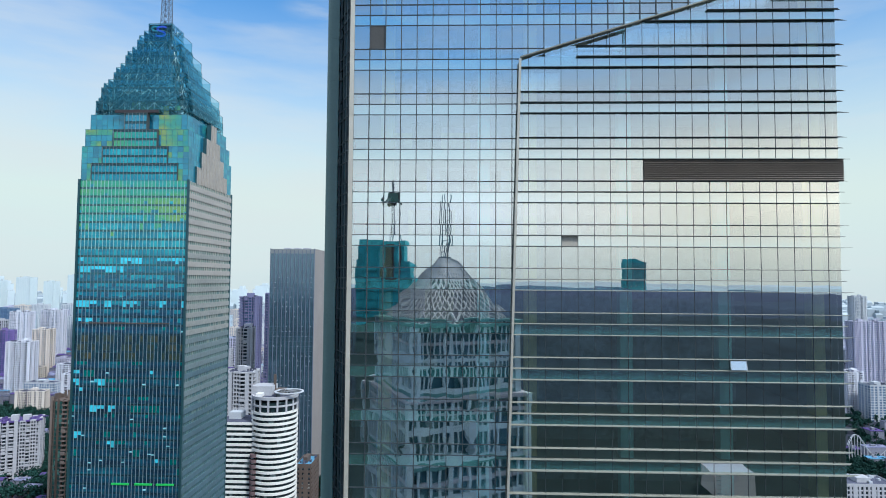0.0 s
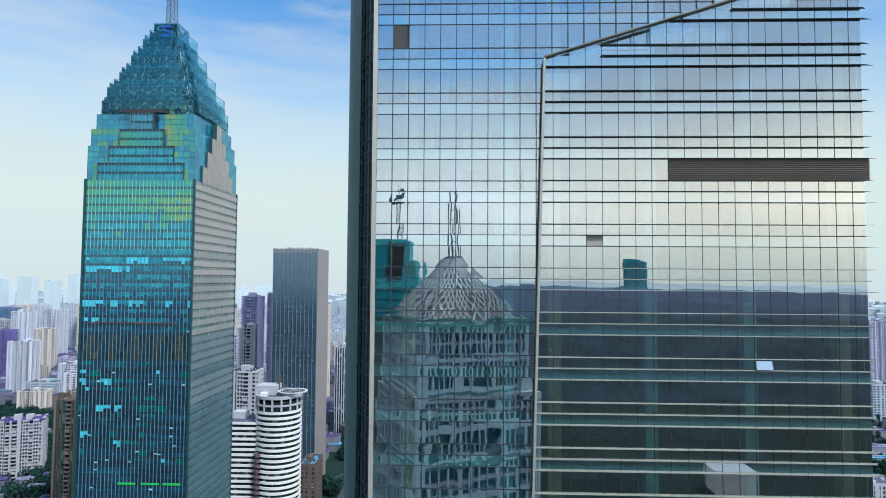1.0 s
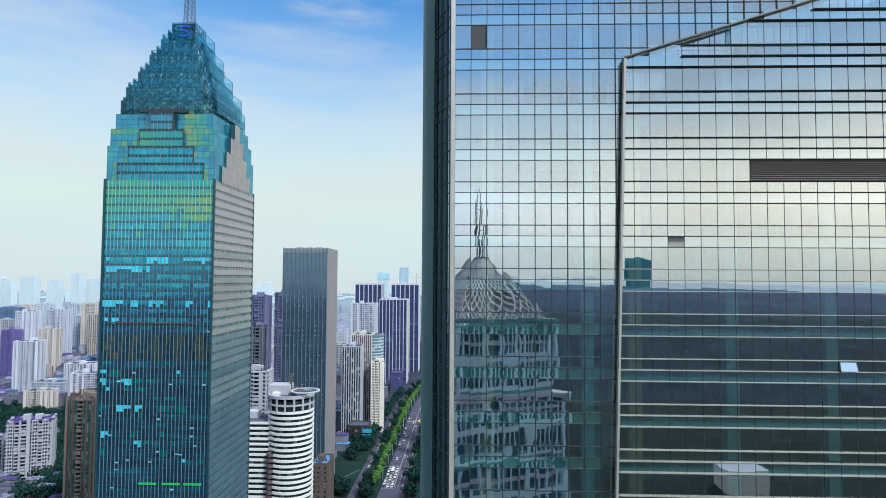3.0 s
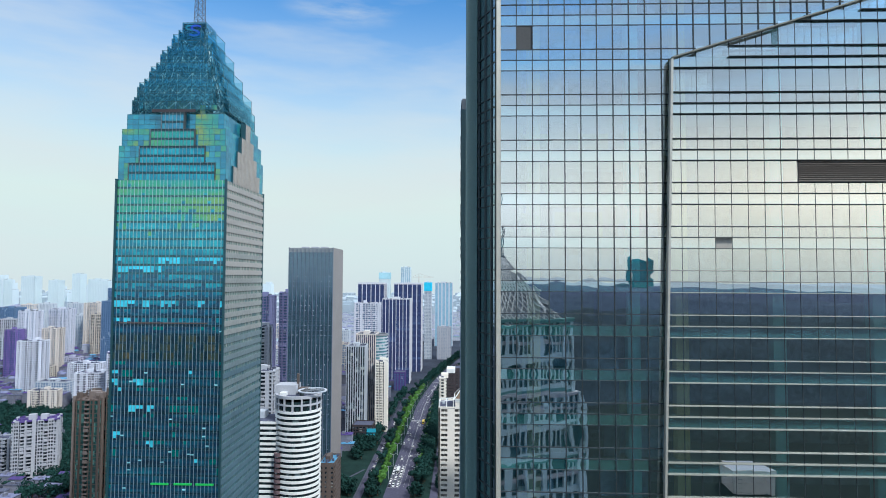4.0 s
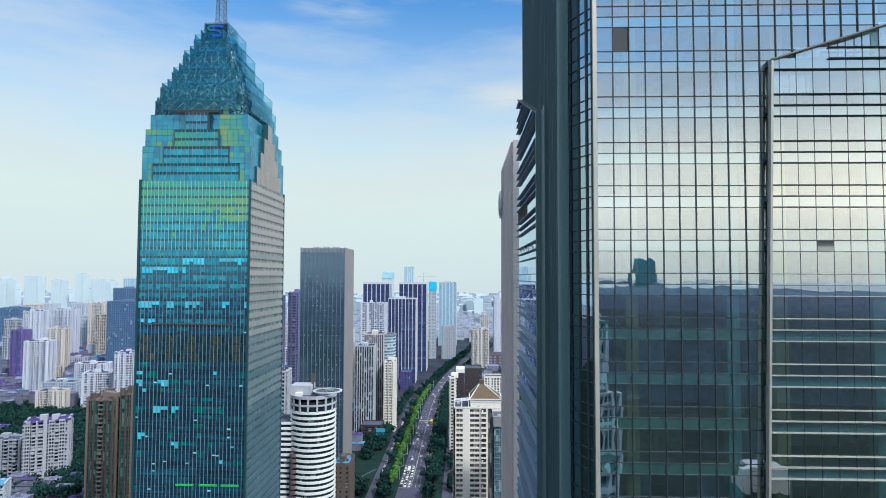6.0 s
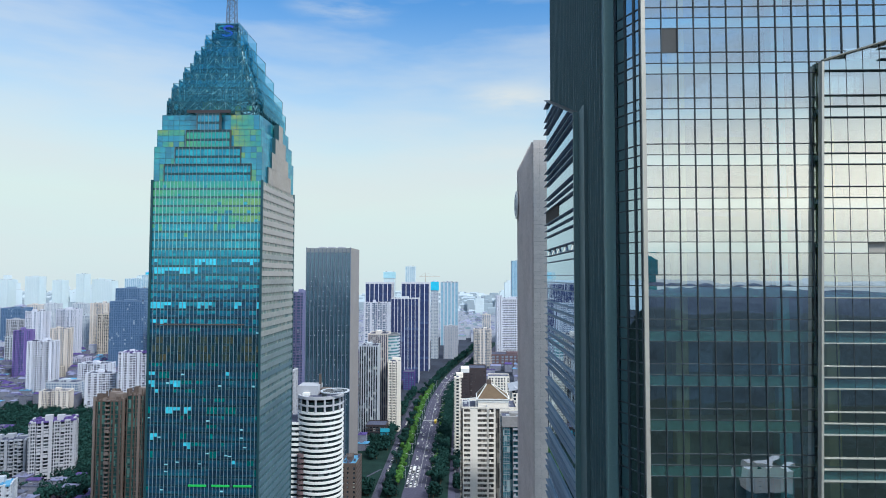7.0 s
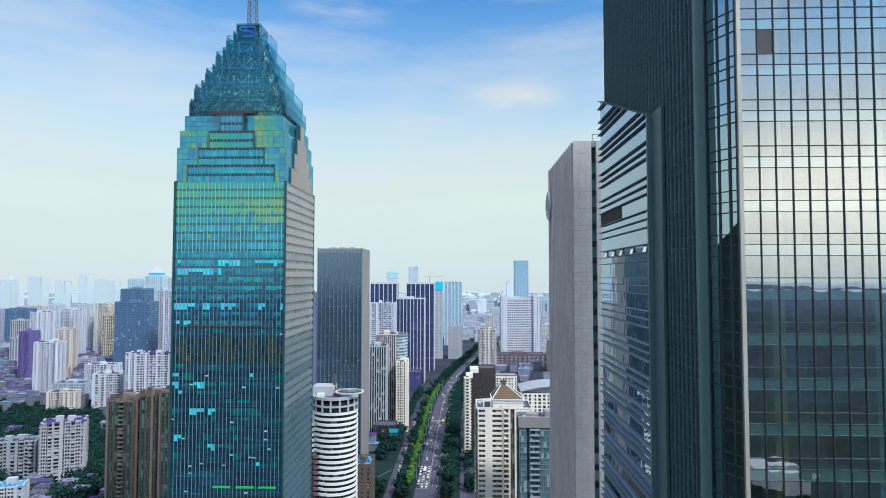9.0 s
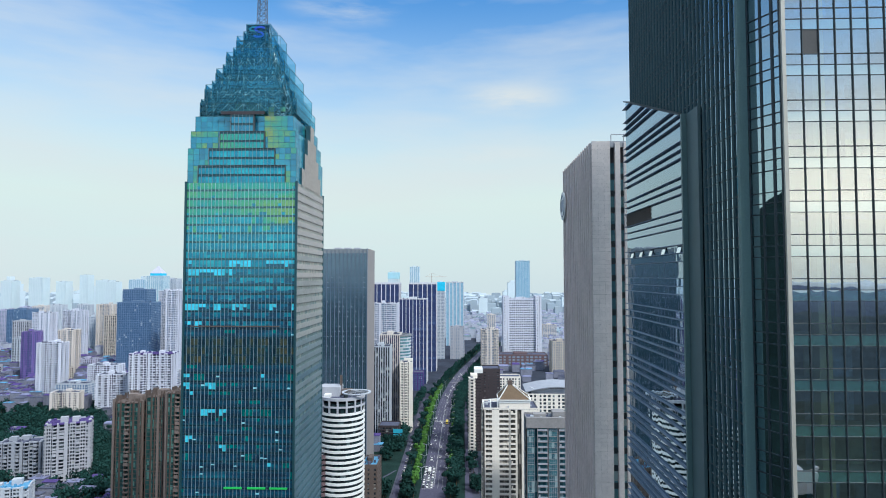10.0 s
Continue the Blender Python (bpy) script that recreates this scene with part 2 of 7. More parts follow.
def pane_glass(name, stops, tint, reflect, rough=0.12, even=0.4, sweep=(0.10, 0.10, 0.33), soft=False):
    """Coloured office glass under a tinted mirror; even: how far neighbours share a tone; sweep: how fast it drifts along the wall."""
    m, n, l, b = nodes_of(name)
    oi, geo, add, fr = n.new("ShaderNodeObjectInfo"), n.new("ShaderNodeNewGeometry"), n.new("ShaderNodeMath"), n.new("ShaderNodeMath")
    fr.operation = "FRACT"
    l.new(oi.outputs["Random"], add.inputs[0])
    l.new(geo.outputs["Random Per Island"], add.inputs[1])
    l.new(add.outputs[0], fr.inputs[0])
    # rooms run over several panes of a storey
    tc, mp, nz, mixr = n.new("ShaderNodeTexCoord"), n.new("ShaderNodeMapping"), n.new("ShaderNodeTexNoise"), n.new("ShaderNodeMix")
    mp.inputs["Scale"].default_value = sweep
    l.new(tc.outputs["Object"], mp.inputs[0])
    l.new(mp.outputs[0], nz.inputs["Vector"])
    nz.inputs["Scale"].default_value, nz.inputs["Detail"].default_value = 1.0, 2.0
    spread = n.new("ShaderNodeMapRange")
    spread.inputs["From Min"].default_value, spread.inputs["From Max"].default_value = 0.3, 0.7
    l.new(nz.outputs[0], spread.inputs["Value"])
    mixr.inputs[0].default_value = even
    l.new(fr.outputs[0], mixr.inputs[2])
    l.new(spread.outputs[0], mixr.inputs[3])
    ramp = n.new("ShaderNodeValToRGB")
    ramp.color_ramp.interpolation = "LINEAR" if soft else "CONSTANT"
    e = ramp.color_ramp.elements
    while len(e) < len(stops):
        e.new(0.5)
    for el, (p, c) in zip(e, stops):
        el.position, el.color = p, (*c, 1)
    l.new(mixr.outputs[0], ramp.inputs[0])
    l.new(ramp.outputs[0], b.inputs["Base Color"])
    b.inputs["Roughness"].default_value = 0.3
    g, mx = n.new("ShaderNodeBsdfGlossy"), n.new("ShaderNodeMixShader")
    g.inputs["Color"].default_value, g.inputs["Roughness"].default_value = (*tint, 1), rough
    mx.inputs[0].default_value = reflect
    l.new(b.outputs[0], mx.inputs[1])
    l.new(g.outputs[0], mx.inputs[2])
    l.new(mx.outputs[0], n["Material Output"].inputs["Surface"])
    return m


# ---- mesh tools ----
class Geo:
    """Collects boxes, quads and tubes into one mesh."""

    def __init__(self):
        self.v, self.f, self.m, self.smooth = [], [], [], False

    def quad(self, a, b, c, d, m=0):
        i = len(self.v)
        self.v += [a, b, c, d]
        self.f.append((i, i + 1, i + 2, i + 3))
        self.m.append(m)

    def box(self, x0, x1, y0, y1, z0, z1, m=0):
        i = len(self.v)
        self.v += [(x0, y0, z0), (x1, y0, z0), (x1, y1, z0), (x0, y1, z0), (x0, y0, z1), (x1, y0, z1), (x1, y1, z1), (x0, y1, z1)]
        for q in ((0, 3, 2, 1), (4, 5, 6, 7), (0, 1, 5, 4), (1, 2, 6, 5), (2, 3, 7, 6), (3, 0, 4, 7)):
            self.f.append(tuple(i + k for k in q))
            self.m.append(m)
        return self

    def prism(self, ring, z0, z1, m=0):
        """An upright prism over a plan outline, counter-clockwise."""
        i, n = len(self.v), len(ring)
        self.v += [(x, y, z0) for x, y in ring] + [(x, y, z1) for x, y in ring]
        for k in range(n):
            j = (k + 1) % n
            self.f.append((i + k, i + j, i + n + j, i + n + k))
        self.f += [tuple(i + n + k for k in range(n)), tuple(i + k for k in reversed(range(n)))]
        self.m += [m] * (n + 2)
        return self

    def taper(self, lo, hi, z0, z1, m=0):
        """A block from the rectangle lo to the rectangle hi (x0, x1, y0, y1)."""
        i = len(self.v)
        for (x0, x1, y0, y1), z in ((lo, z0), (hi, z1)):
            self.v += [(x0, y0, z), (x1, y0, z), (x1, y1, z), (x0, y1, z)]
        for q in ((0, 3, 2, 1), (4, 5, 6, 7), (0, 1, 5, 4), (1, 2, 6, 5), (2, 3, 7, 6), (3, 0, 4, 7)):
            self.f.append(tuple(i + k for k in q))
            self.m.append(m)
        return self

    def bar(self, a, b, r, m=0, n=4):
        """A thin rod from a to b."""
        a, b = Vector(a), Vector(b)
        d = (b - a).normalized()
        u = d.cross(Vector((0, 0, 1)) if abs(d.z) < 0.95 else Vector((1, 0, 0))).normalized()
        w = d.cross(u)
        i = len(self.v)
        for p in (a, b):
            for k in range(n):
                t = 2 * math.pi * (k + 0.5) / n
                self.v.append(tuple(p + (u * math.cos(t) + w * math.sin(t)) * r))
        for k in range(n):
            j = (k + 1) % n
            self.f.append((i + k, i + n + k, i + n + j, i + j))
            self.m.append(m)
        return self

    def beam(self, a, b, across, w, h, m=0):
        """A rectangular beam from a to b; w along across, h along the third way."""
        a, b, c = Vector(a), Vector(b), Vector(across).normalized()
        e = (b - a).normalized().cross(c).normalized()
        i = len(self.v)
        for p in (a, b):
            for s, t in ((-1, -1), (1, -1), (1, 1), (-1, 1)):
                self.v.append(tuple(p + c * (s * w / 2) + e * (t * h / 2)))
        for q in ((0, 1, 2, 3), (7, 6, 5, 4), (0, 4, 5, 1), (1, 5, 6, 2), (2, 6, 7, 3), (3, 7, 4, 0)):
            self.f.append(tuple(i + k for k in q))
            self.m.append(m)
        return self

    def mesh(self, name, mats):
        me = bpy.data.meshes.new(name)
        me.from_pydata([tuple(p) for p in self.v], [], self.f)
        for mt in mats:
            me.materials.append(mt)
        if len(mats) > 1:
            me.polygons.foreach_set("material_index", self.m)
        if self.smooth:
            me.polygons.foreach_set("use_smooth", [True] * len(self.f))
        me.update()
        return me


def thing(name, x, y, z=0.0, turn=0.0, label="", category="", group="", kind=""):
    ob = new(name)
    ob.matrix_basis = pose(x, y, z, 0, 0, turn)
    return tagged(ob, label, category, group, kind)


def part(name, geo, mat, parent, label="", kind=""):
    mats = mat if isinstance(mat, (list, tuple)) else [mat]
    ob = new(name, geo.mesh(name, mats) if isinstance(geo, Geo) else geo)
    ob.parent = parent
    return tagged(ob, label, kind=kind)


# ---- materials in use ----
M_ASPHALT = surface("asphalt", (0.080, 0.080, 0.122), 0.85, var=0.25, scale=0.05, fine=0.6)
M_GROUND = surface("town_ground", (0.042, 0.050, 0.072), 0.9, var=0.45, scale=0.02, fine=0.15)
M_PAVE = surface("paving", (0.075, 0.08, 0.11), 0.85, var=0.3, scale=0.06, fine=0.5)
M_BRIGHT = surface("white_enamel_panels", (0.80, 0.81, 0.80), 0.5, var=0.06, scale=0.1, fine=1.0, streak=0.3)
M_WHITE = surface("white_render", (0.42, 0.435, 0.485), 0.75, var=0.14, scale=0.08, fine=1.0, streak=0.3)
M_CREAM = surface("cream_render", (0.52, 0.47, 0.41), 0.8, var=0.12, scale=0.08, fine=1.0, streak=0.3)
M_PALE = surface("pale_grey_render", (0.47, 0.51, 0.57), 0.8, var=0.14, scale=0.08, fine=1.0, streak=0.3)
M_TAN = surface("tan_tile", (0.19, 0.155, 0.14), 0.7, var=0.25, scale=0.08, fine=1.0, streak=0.3)
M_WARM = surface("warm_white_render", (0.84, 0.79, 0.71), 0.75, var=0.1, scale=0.08, fine=1.0, streak=0.3)
M_GREYTILE = surface("grey_tile", (0.25, 0.245, 0.25), 0.75, var=0.2, scale=0.08, fine=1.0, streak=0.3)
G_WARMWIN = cell_glass("tan_shaded_windows", [(0, (0.05, 0.05, 0.05)), (0.4, (0.10, 0.095, 0.085)), (0.7, (0.17, 0.155, 0.135)), (0.92, (0.32, 0.30, 0.27))], (2.6, 2.6, 3.1), rough=0.35, spec=0.3)
G_TEALDEEP = cell_glass("deep_teal_windows", [(0, (0.03, 0.10, 0.13)), (0.5, (0.05, 0.15, 0.18)), (0.85, (0.25, 0.36, 0.38))], (1.6, 1.6, 3.1))
M_BROWN = surface("brown_tile", (0.11, 0.085, 0.075), 0.7, var=0.2, scale=0.08, fine=1.0, streak=0.3)
M_DARK = surface("dark_brown_cladding", (0.05, 0.04, 0.045), 0.5, var=0.2, scale=0.1, fine=1.0)
M_STONE = surface("beige_stone", (0.85, 0.775, 0.75), 0.6, var=0.12, scale=0.1, fine=1.4, spread=0.08)
M_GREYMETAL = surface("grey_metal", (0.33, 0.35, 0.37), 0.4, metal=0.6, var=0.1, scale=0.2, fine=2.0)
M_DARKMETAL = surface("dark_metal", (0.033, 0.047, 0.055), 0.5, metal=0.0, var=0.2, scale=0.2, fine=2.0)
M_NAVYFIN = surface("blue_grey_fin_metal", (0.13, 0.185, 0.275), 0.45, var=0.15)
M_FIN = surface("bronze_grey_metal", (0.18, 0.19, 0.165), 0.5, metal=0.0, var=0.15, scale=0.3, fine=2.0)
M_NAVY = surface("navy_panels", (0.12, 0.20, 0.33), 0.4, var=0.15, scale=0.1, fine=1.0)
M_PURPLE = surface("violet_grey_roofing", (0.085, 0.062, 0.20), 0.8, var=0.35, scale=0.2, fine=1.0)
M_BLUEROOF = surface("blue_sheet_roof", (0.10, 0.30, 0.50), 0.6, var=0.25, scale=0.2, fine=1.0)
M_ROOF = surface("grey_roof", (0.095, 0.105, 0.155), 0.9, var=0.35, scale=0.15, fine=1.0)
M_LEAF = surface("leaves", (0.016, 0.050, 0.044), 0.85, var=0.35, scale=0.05, fine=2.0, spread=0.35)
M_LEAF2 = surface("yellow_green_leaves", (0.085, 0.20, 0.045), 0.8, var=0.45, scale=0.3, fine=2.0, spread=0.45)
M_BARK = surface("bark", (0.10, 0.075, 0.05), 0.9)
M_PAINT = surface("road_paint", (0.42, 0.42, 0.42), 0.7)
G_BLACK = cell_glass("dark_ribbon_windows", [(0, (0.012, 0.02, 0.025)), (0.6, (0.02, 0.04, 0.045)), (0.92, (0.12, 0.16, 0.17))], (1.8, 1.8, 3.25), spec=0.4)
G_DARK = cell_glass("dark_windows", [(0, (0.02, 0.03, 0.04)), (0.55, (0.05, 0.07, 0.09)), (0.85, (0.16, 0.19, 0.21)), (0.95, (0.4, 0.42, 0.4))], (3.0, 3.0, 3.1))
G_BROWNGREEN = cell_glass("green_brown_windows", [(0, (0.02, 0.055, 0.055)), (0.4, (0.03, 0.09, 0.085)), (0.8, (0.10, 0.22, 0.20))], (1.7, 1.7, 3.1))
G_BLUE = cell_glass("blue_windows", [(0, (0.08, 0.15, 0.27)), (0.6, (0.10, 0.18, 0.31)), (0.96, (0.38, 0.46, 0.56))], (3.0, 3.0, 3.6))
G_NAVYGLASS = cell_glass("navy_windows", [(0, (0.040, 0.056, 0.14)), (0.6, (0.052, 0.074, 0.17)), (0.9, (0.075, 0.11, 0.23))], (40.0, 40.0, 3.8), spec=0.3)
M_STRIPE = surface("white_stripe_panels", (0.62, 0.63, 0.68), 0.8, var=0.08)
G_TEALPALE = cell_glass("pale_teal_windows", [(0, (0.10, 0.22, 0.27)), (0.5, (0.14, 0.30, 0.34)), (0.9, (0.4, 0.5, 0.5))], (3.0, 3.0, 3.1))
G_TOWER = mirror_glass("coated_glass", (0.95, 0.98, 0.98), (0.80, 0.94, 0.98), 0.57, wave=0.0034, wscale=0.62)


# the beige stone again, darkened to paint in the flank's shade
M_FLANKSTONE = surface("shaded_stone", (0.64, 0.56, 0.545), 0.65, var=0.15, scale=0.1, fine=1.4)
M_JOINT = surface("stone_joint", (0.20, 0.18, 0.18), 0.9)
M_FLANK2 = surface("mid_grey_render", (0.33, 0.355, 0.41), 0.8, var=0.15)
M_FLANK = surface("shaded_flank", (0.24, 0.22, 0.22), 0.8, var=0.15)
M_PALEFIN = surface("blue_grey_fin", (0.16, 0.195, 0.265), 0.5, metal=0.3, var=0.1)
M_BROWNRED = surface("brown_render", (0.16, 0.115, 0.125), 0.8)
G_SLIM = pane_glass("slim_glass", [(0, (0.022, 0.055, 0.085)), (0.5, (0.032, 0.075, 0.105)), (1.0, (0.05, 0.11, 0.15))], (0.6, 0.78, 0.98), 0.18, even=0.6, sweep=(0.04, 0.04, 0.10), soft=True)
M_SLIMFLANK = surface("warm_grey_cladding", (0.27, 0.25, 0.245), 0.6, var=0.12, scale=0.08, fine=0.6)
M_BLUEPANEL = surface("blue_panel", (0.05, 0.40, 0.55), 0.5)
M_LAWN = surface("lawn", (0.014, 0.034, 0.030), 0.95, var=0.4, scale=0.1, fine=1.0)
M_CYANFAR = surface("hazy_cyan_netting", (0.42, 0.68, 0.76), 0.9, var=0.1, scale=0.1)
M_CYANNET = surface("cyan_netting", (0.06, 0.55, 0.80), 0.8, var=0.2, scale=0.2)
M_TANROOF = surface("tan_roof_tiles", (0.15, 0.11, 0.075), 0.8, var=0.2, scale=0.3, fine=3.0)
M_PALEBLUE = surface("pale_blue_concrete", (0.52, 0.65, 0.71), 0.8, var=0.15, scale=0.1)
M_TEALROOF = surface("teal_cornice", (0.10, 0.26, 0.26), 0.6)
M_NETROOF = surface("pyramid_sheet", (0.24, 0.26, 0.29), 0.6)
M_NET = surface("lattice_metal", (0.58, 0.60, 0.62), 0.5)
M_GREENGREY = surface("grey_green_concrete", (0.12, 0.17, 0.16), 0.85, var=0.35, scale=0.15, fine=1.0)
M_SLATE = surface("dark_slate_bands", (0.045, 0.06, 0.078), 0.6, var=0.2, scale=0.05)
G_SLATE = cell_glass("dark_slate_windows", [(0, (0.028, 0.042, 0.058)), (0.6, (0.035, 0.05, 0.066)), (0.95, (0.06, 0.08, 0.095))], (1.6, 1.6, 4.0), rough=0.3, spec=0.3)
M_NETTING = surface("blue_green_netting", (0.06, 0.36, 0.42), 0.8, var=0.4, scale=0.25, fine=0.6)
# distance haze is put into the farther canopies: paler and bluer
M_FARWOOD = surface("far_hazy_canopy", (0.058, 0.078, 0.135), 0.95, var=0.25, scale=0.01, fine=0.1)
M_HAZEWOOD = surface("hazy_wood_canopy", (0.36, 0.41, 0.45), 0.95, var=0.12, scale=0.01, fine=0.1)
M_MIDWOOD = surface("middle_hazy_canopy", (0.050, 0.074, 0.118), 0.95, var=0.3, scale=0.02, fine=0.2)
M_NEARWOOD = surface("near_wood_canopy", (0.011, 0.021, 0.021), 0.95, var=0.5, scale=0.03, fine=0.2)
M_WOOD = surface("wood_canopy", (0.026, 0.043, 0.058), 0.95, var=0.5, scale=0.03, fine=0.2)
# farthest walls, haze mixed into the base colour
M_HAZE = surface("hazy_far_walls", (0.38, 0.45, 0.51), 0.95, var=0.06, scale=0.01, fine=0.1)
M_TYRE = surface("tyre", (0.02, 0.02, 0.02), 0.8)
M_CARWHITE = surface("white_car_paint", (0.78, 0.78, 0.78), 0.25, var=0.03)
M_CARGREY = surface("silver_car_paint", (0.40, 0.42, 0.44), 0.25, metal=0.5, var=0.03)
M_CARBLACK = surface("black_car_paint", (0.03, 0.03, 0.035), 0.25, var=0.03)
M_BUSYELLOW = surface("yellow_bus_paint", (0.75, 0.55, 0.03), 0.3, var=0.03)
G_CAR = surface("car_glass", (0.02, 0.03, 0.035), 0.1, var=0.02)
M_INNER = surface("interior_dark", (0.28, 0.38, 0.46), 0.9, var=0.5, scale=0.4, fine=2.0)
# for invented partitions that lighten the lower glass
M_PARTITION = surface("filler_partition", (0.30, 0.44, 0.58), 0.8, var=0.35, scale=0.5, fine=2.0, spread=0.4)
M_DIMROOM = surface("dark_grey_partition", (0.10, 0.14, 0.18), 0.8, var=0.35, scale=0.5, fine=2.0, spread=0.4)
M_OLIVEROOM = surface("olive_partition", (0.30, 0.38, 0.26), 0.8, var=0.35, scale=0.5, fine=2.0, spread=0.4)
M_SLAB = surface("interior_slab", (0.34, 0.46, 0.45), 0.9)
M_COLUMN = surface("interior_column", (0.45, 0.95, 0.97), 0.8)
M_OCHRECOL = surface("ochre_column", (0.70, 0.72, 0.42), 0.8)
M_VENT = surface("vent_grey", (0.055, 0.057, 0.06), 0.7)
M_VENTPALE = surface("vent_pale", (0.34, 0.32, 0.29), 0.7)
M_LOUVRE = surface("louvre_brown", (0.20, 0.17, 0.15), 0.6)
M_FRAME = surface("pale_frame_metal", (0.42, 0.41, 0.37), 0.45, metal=0.3, var=0.12, scale=0.15, fine=1.0)
M_TEALCORE = surface("teal_core", (0.01, 0.045, 0.06), 0.6, var=0.3, scale=0.1)
M_TEALFRAME = surface("dark_teal_frame", (0.03, 0.09, 0.11), 0.45, metal=0.3)
M_MULLIONUP = surface("white_mullion", (0.42, 0.60, 0.60), 0.5)
M_MULLION = surface("pale_mullion", (0.205, 0.28, 0.335), 0.5)
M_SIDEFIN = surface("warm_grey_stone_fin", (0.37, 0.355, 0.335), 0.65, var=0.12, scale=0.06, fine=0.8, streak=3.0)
M_BRONZE = surface("dark_border_metal", (0.06, 0.07, 0.075), 0.5)
M_TRUSS = surface("pale_truss", (0.80, 0.93, 0.93), 0.5)
M_MAST = surface("mast_steel", (0.12, 0.16, 0.22), 0.6)
M_BLUESIGN = surface("blue_sign", (0.03, 0.10, 0.65), 0.4)
M_TEALSIGN = surface("teal_sign", (0.02, 0.24, 0.36), 0.4)
M_GREENSIGN = surface("green_strip", (0.05, 0.62, 0.12), 0.5)
G_SKIN = mirror_glass("skin_glass", (0.96, 0.98, 0.97), (0.88, 0.98, 0.95), 0.56, wave=0.0025, wscale=0.5)
G_SIDE = mirror_glass("side_glass", (0.62, 0.80, 0.90), (0.2, 0.26, 0.28), 0.62, wave=0.003, wscale=0.5)
G_SPAN = mirror_glass("spandrel_glass", (0.92, 0.97, 0.98), (0.04, 0.135, 0.125), 0.62, wave=0.003, wscale=0.6, solid=True)
G_SKINSPAN = mirror_glass("skin_spandrel_glass", (0.95, 0.97, 0.96), (0.05, 0.16, 0.175), 0.60, wave=0.0025, wscale=0.5, solid=True)
G_CHAMFER = mirror_glass("chamfer_glass", (0.56, 0.70, 0.76), (0.3, 0.48, 0.48), 0.70, wave=0.002, wscale=0.5)
G_WSKIN = mirror_glass("west_skin_glass", (0.70, 0.85, 0.95), (0.08, 0.11, 0.15), 0.37, wave=0.006, wscale=0.7)
M_WESTFIN = surface("dark_navy_fin", (0.075, 0.125, 0.135), 0.5, var=0.15)
M_TEALPIER = surface("dark_teal_pier", (0.105, 0.18, 0.185), 0.4, var=0.15, scale=0.1)
G_BRIGHT = mirror_glass("open_light_glass", (0.97, 0.98, 0.98), (0.8, 0.85, 0.85), 0.9)
G_CROWN = mirror_glass("crown_glass", (0.30, 0.66, 0.80), (0.72, 0.90, 0.93), 0.09)
G_CYAN = surface("bright_cyan_pane", (0.09, 0.66, 0.84), 0.25, var=0.25, scale=0.3, fine=1.0, spread=0.3)
# side fins below the warm stone: reflections are put into these three colours
M_SIDEMID = surface("side_reflection_upper", (0.275, 0.29, 0.28), 0.6, var=0.2, scale=0.07, fine=0.8, streak=0.6)
M_SIDELOW = surface("side_reflection_lower", (0.08, 0.145, 0.185), 0.5, var=0.25, scale=0.06, fine=0.8)
M_SIDETEAL = surface("side_reflection_middle", (0.155, 0.21, 0.23), 0.5, var=0.25, scale=0.06, fine=0.8)
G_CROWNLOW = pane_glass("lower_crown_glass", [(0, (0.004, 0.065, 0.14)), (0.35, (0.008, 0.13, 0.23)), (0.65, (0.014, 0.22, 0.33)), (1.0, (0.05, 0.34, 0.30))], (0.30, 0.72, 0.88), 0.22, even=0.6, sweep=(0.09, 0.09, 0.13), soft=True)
# warm cloud mirrored in the crown, put into the pane colour
G_CROWNGREEN = pane_glass("crown_reflection_glass", [(0, (0.02, 0.23, 0.27)), (0.35, (0.06, 0.28, 0.16)), (0.65, (0.19, 0.29, 0.04)), (1.0, (0.36, 0.29, 0.01))], (0.28, 0.74, 0.72), 0.20, even=0.88, sweep=(0.16, 0.16, 0.16), soft=True)
M_CROWNFRAME = surface("teal_crown_frame", (0.045, 0.15, 0.185), 0.5)
M_OLIVEDRUM = surface("olive_lift_house", (0.22, 0.34, 0.20), 0.6, var=0.25, scale=0.2, fine=1.0, streak=0.3)
G_CHIP = surface("pale_cyan_blind", (0.35, 0.78, 0.88), 0.4, var=0.2, spread=0.2)
G_GREENROOM = surface("green_lit_room_pane", (0.008, 0.19, 0.19), 0.25, var=0.35, scale=0.3, fine=1.0, spread=0.5)
# front panes: reflected sky above and dark town below put into pane colour
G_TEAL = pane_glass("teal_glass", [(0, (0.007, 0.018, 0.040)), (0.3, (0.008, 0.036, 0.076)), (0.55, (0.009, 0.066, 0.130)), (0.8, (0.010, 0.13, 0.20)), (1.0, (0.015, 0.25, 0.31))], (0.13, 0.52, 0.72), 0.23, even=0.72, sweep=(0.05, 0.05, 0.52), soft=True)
G_TEALMID = pane_glass("sky_mid_teal_glass", [(0, (0.002, 0.075, 0.16)), (0.4, (0.004, 0.16, 0.27)), (0.7, (0.016, 0.28, 0.36)), (1.0, (0.05, 0.46, 0.52))], (0.12, 0.68, 0.84), 0.26, even=0.5, sweep=(0.07, 0.07, 0.38), soft=True)
G_TEALUP = pane_glass("sky_green_teal_glass", [(0, (0.003, 0.20, 0.30)), (0.25, (0.008, 0.26, 0.27)), (0.5, (0.04, 0.31, 0.16)), (0.75, (0.12, 0.33, 0.06)), (1.0, (0.22, 0.33, 0.03))], (0.22, 0.78, 0.76), 0.2, even=0.85, sweep=(0.035, 0.035, 0.085), soft=True)
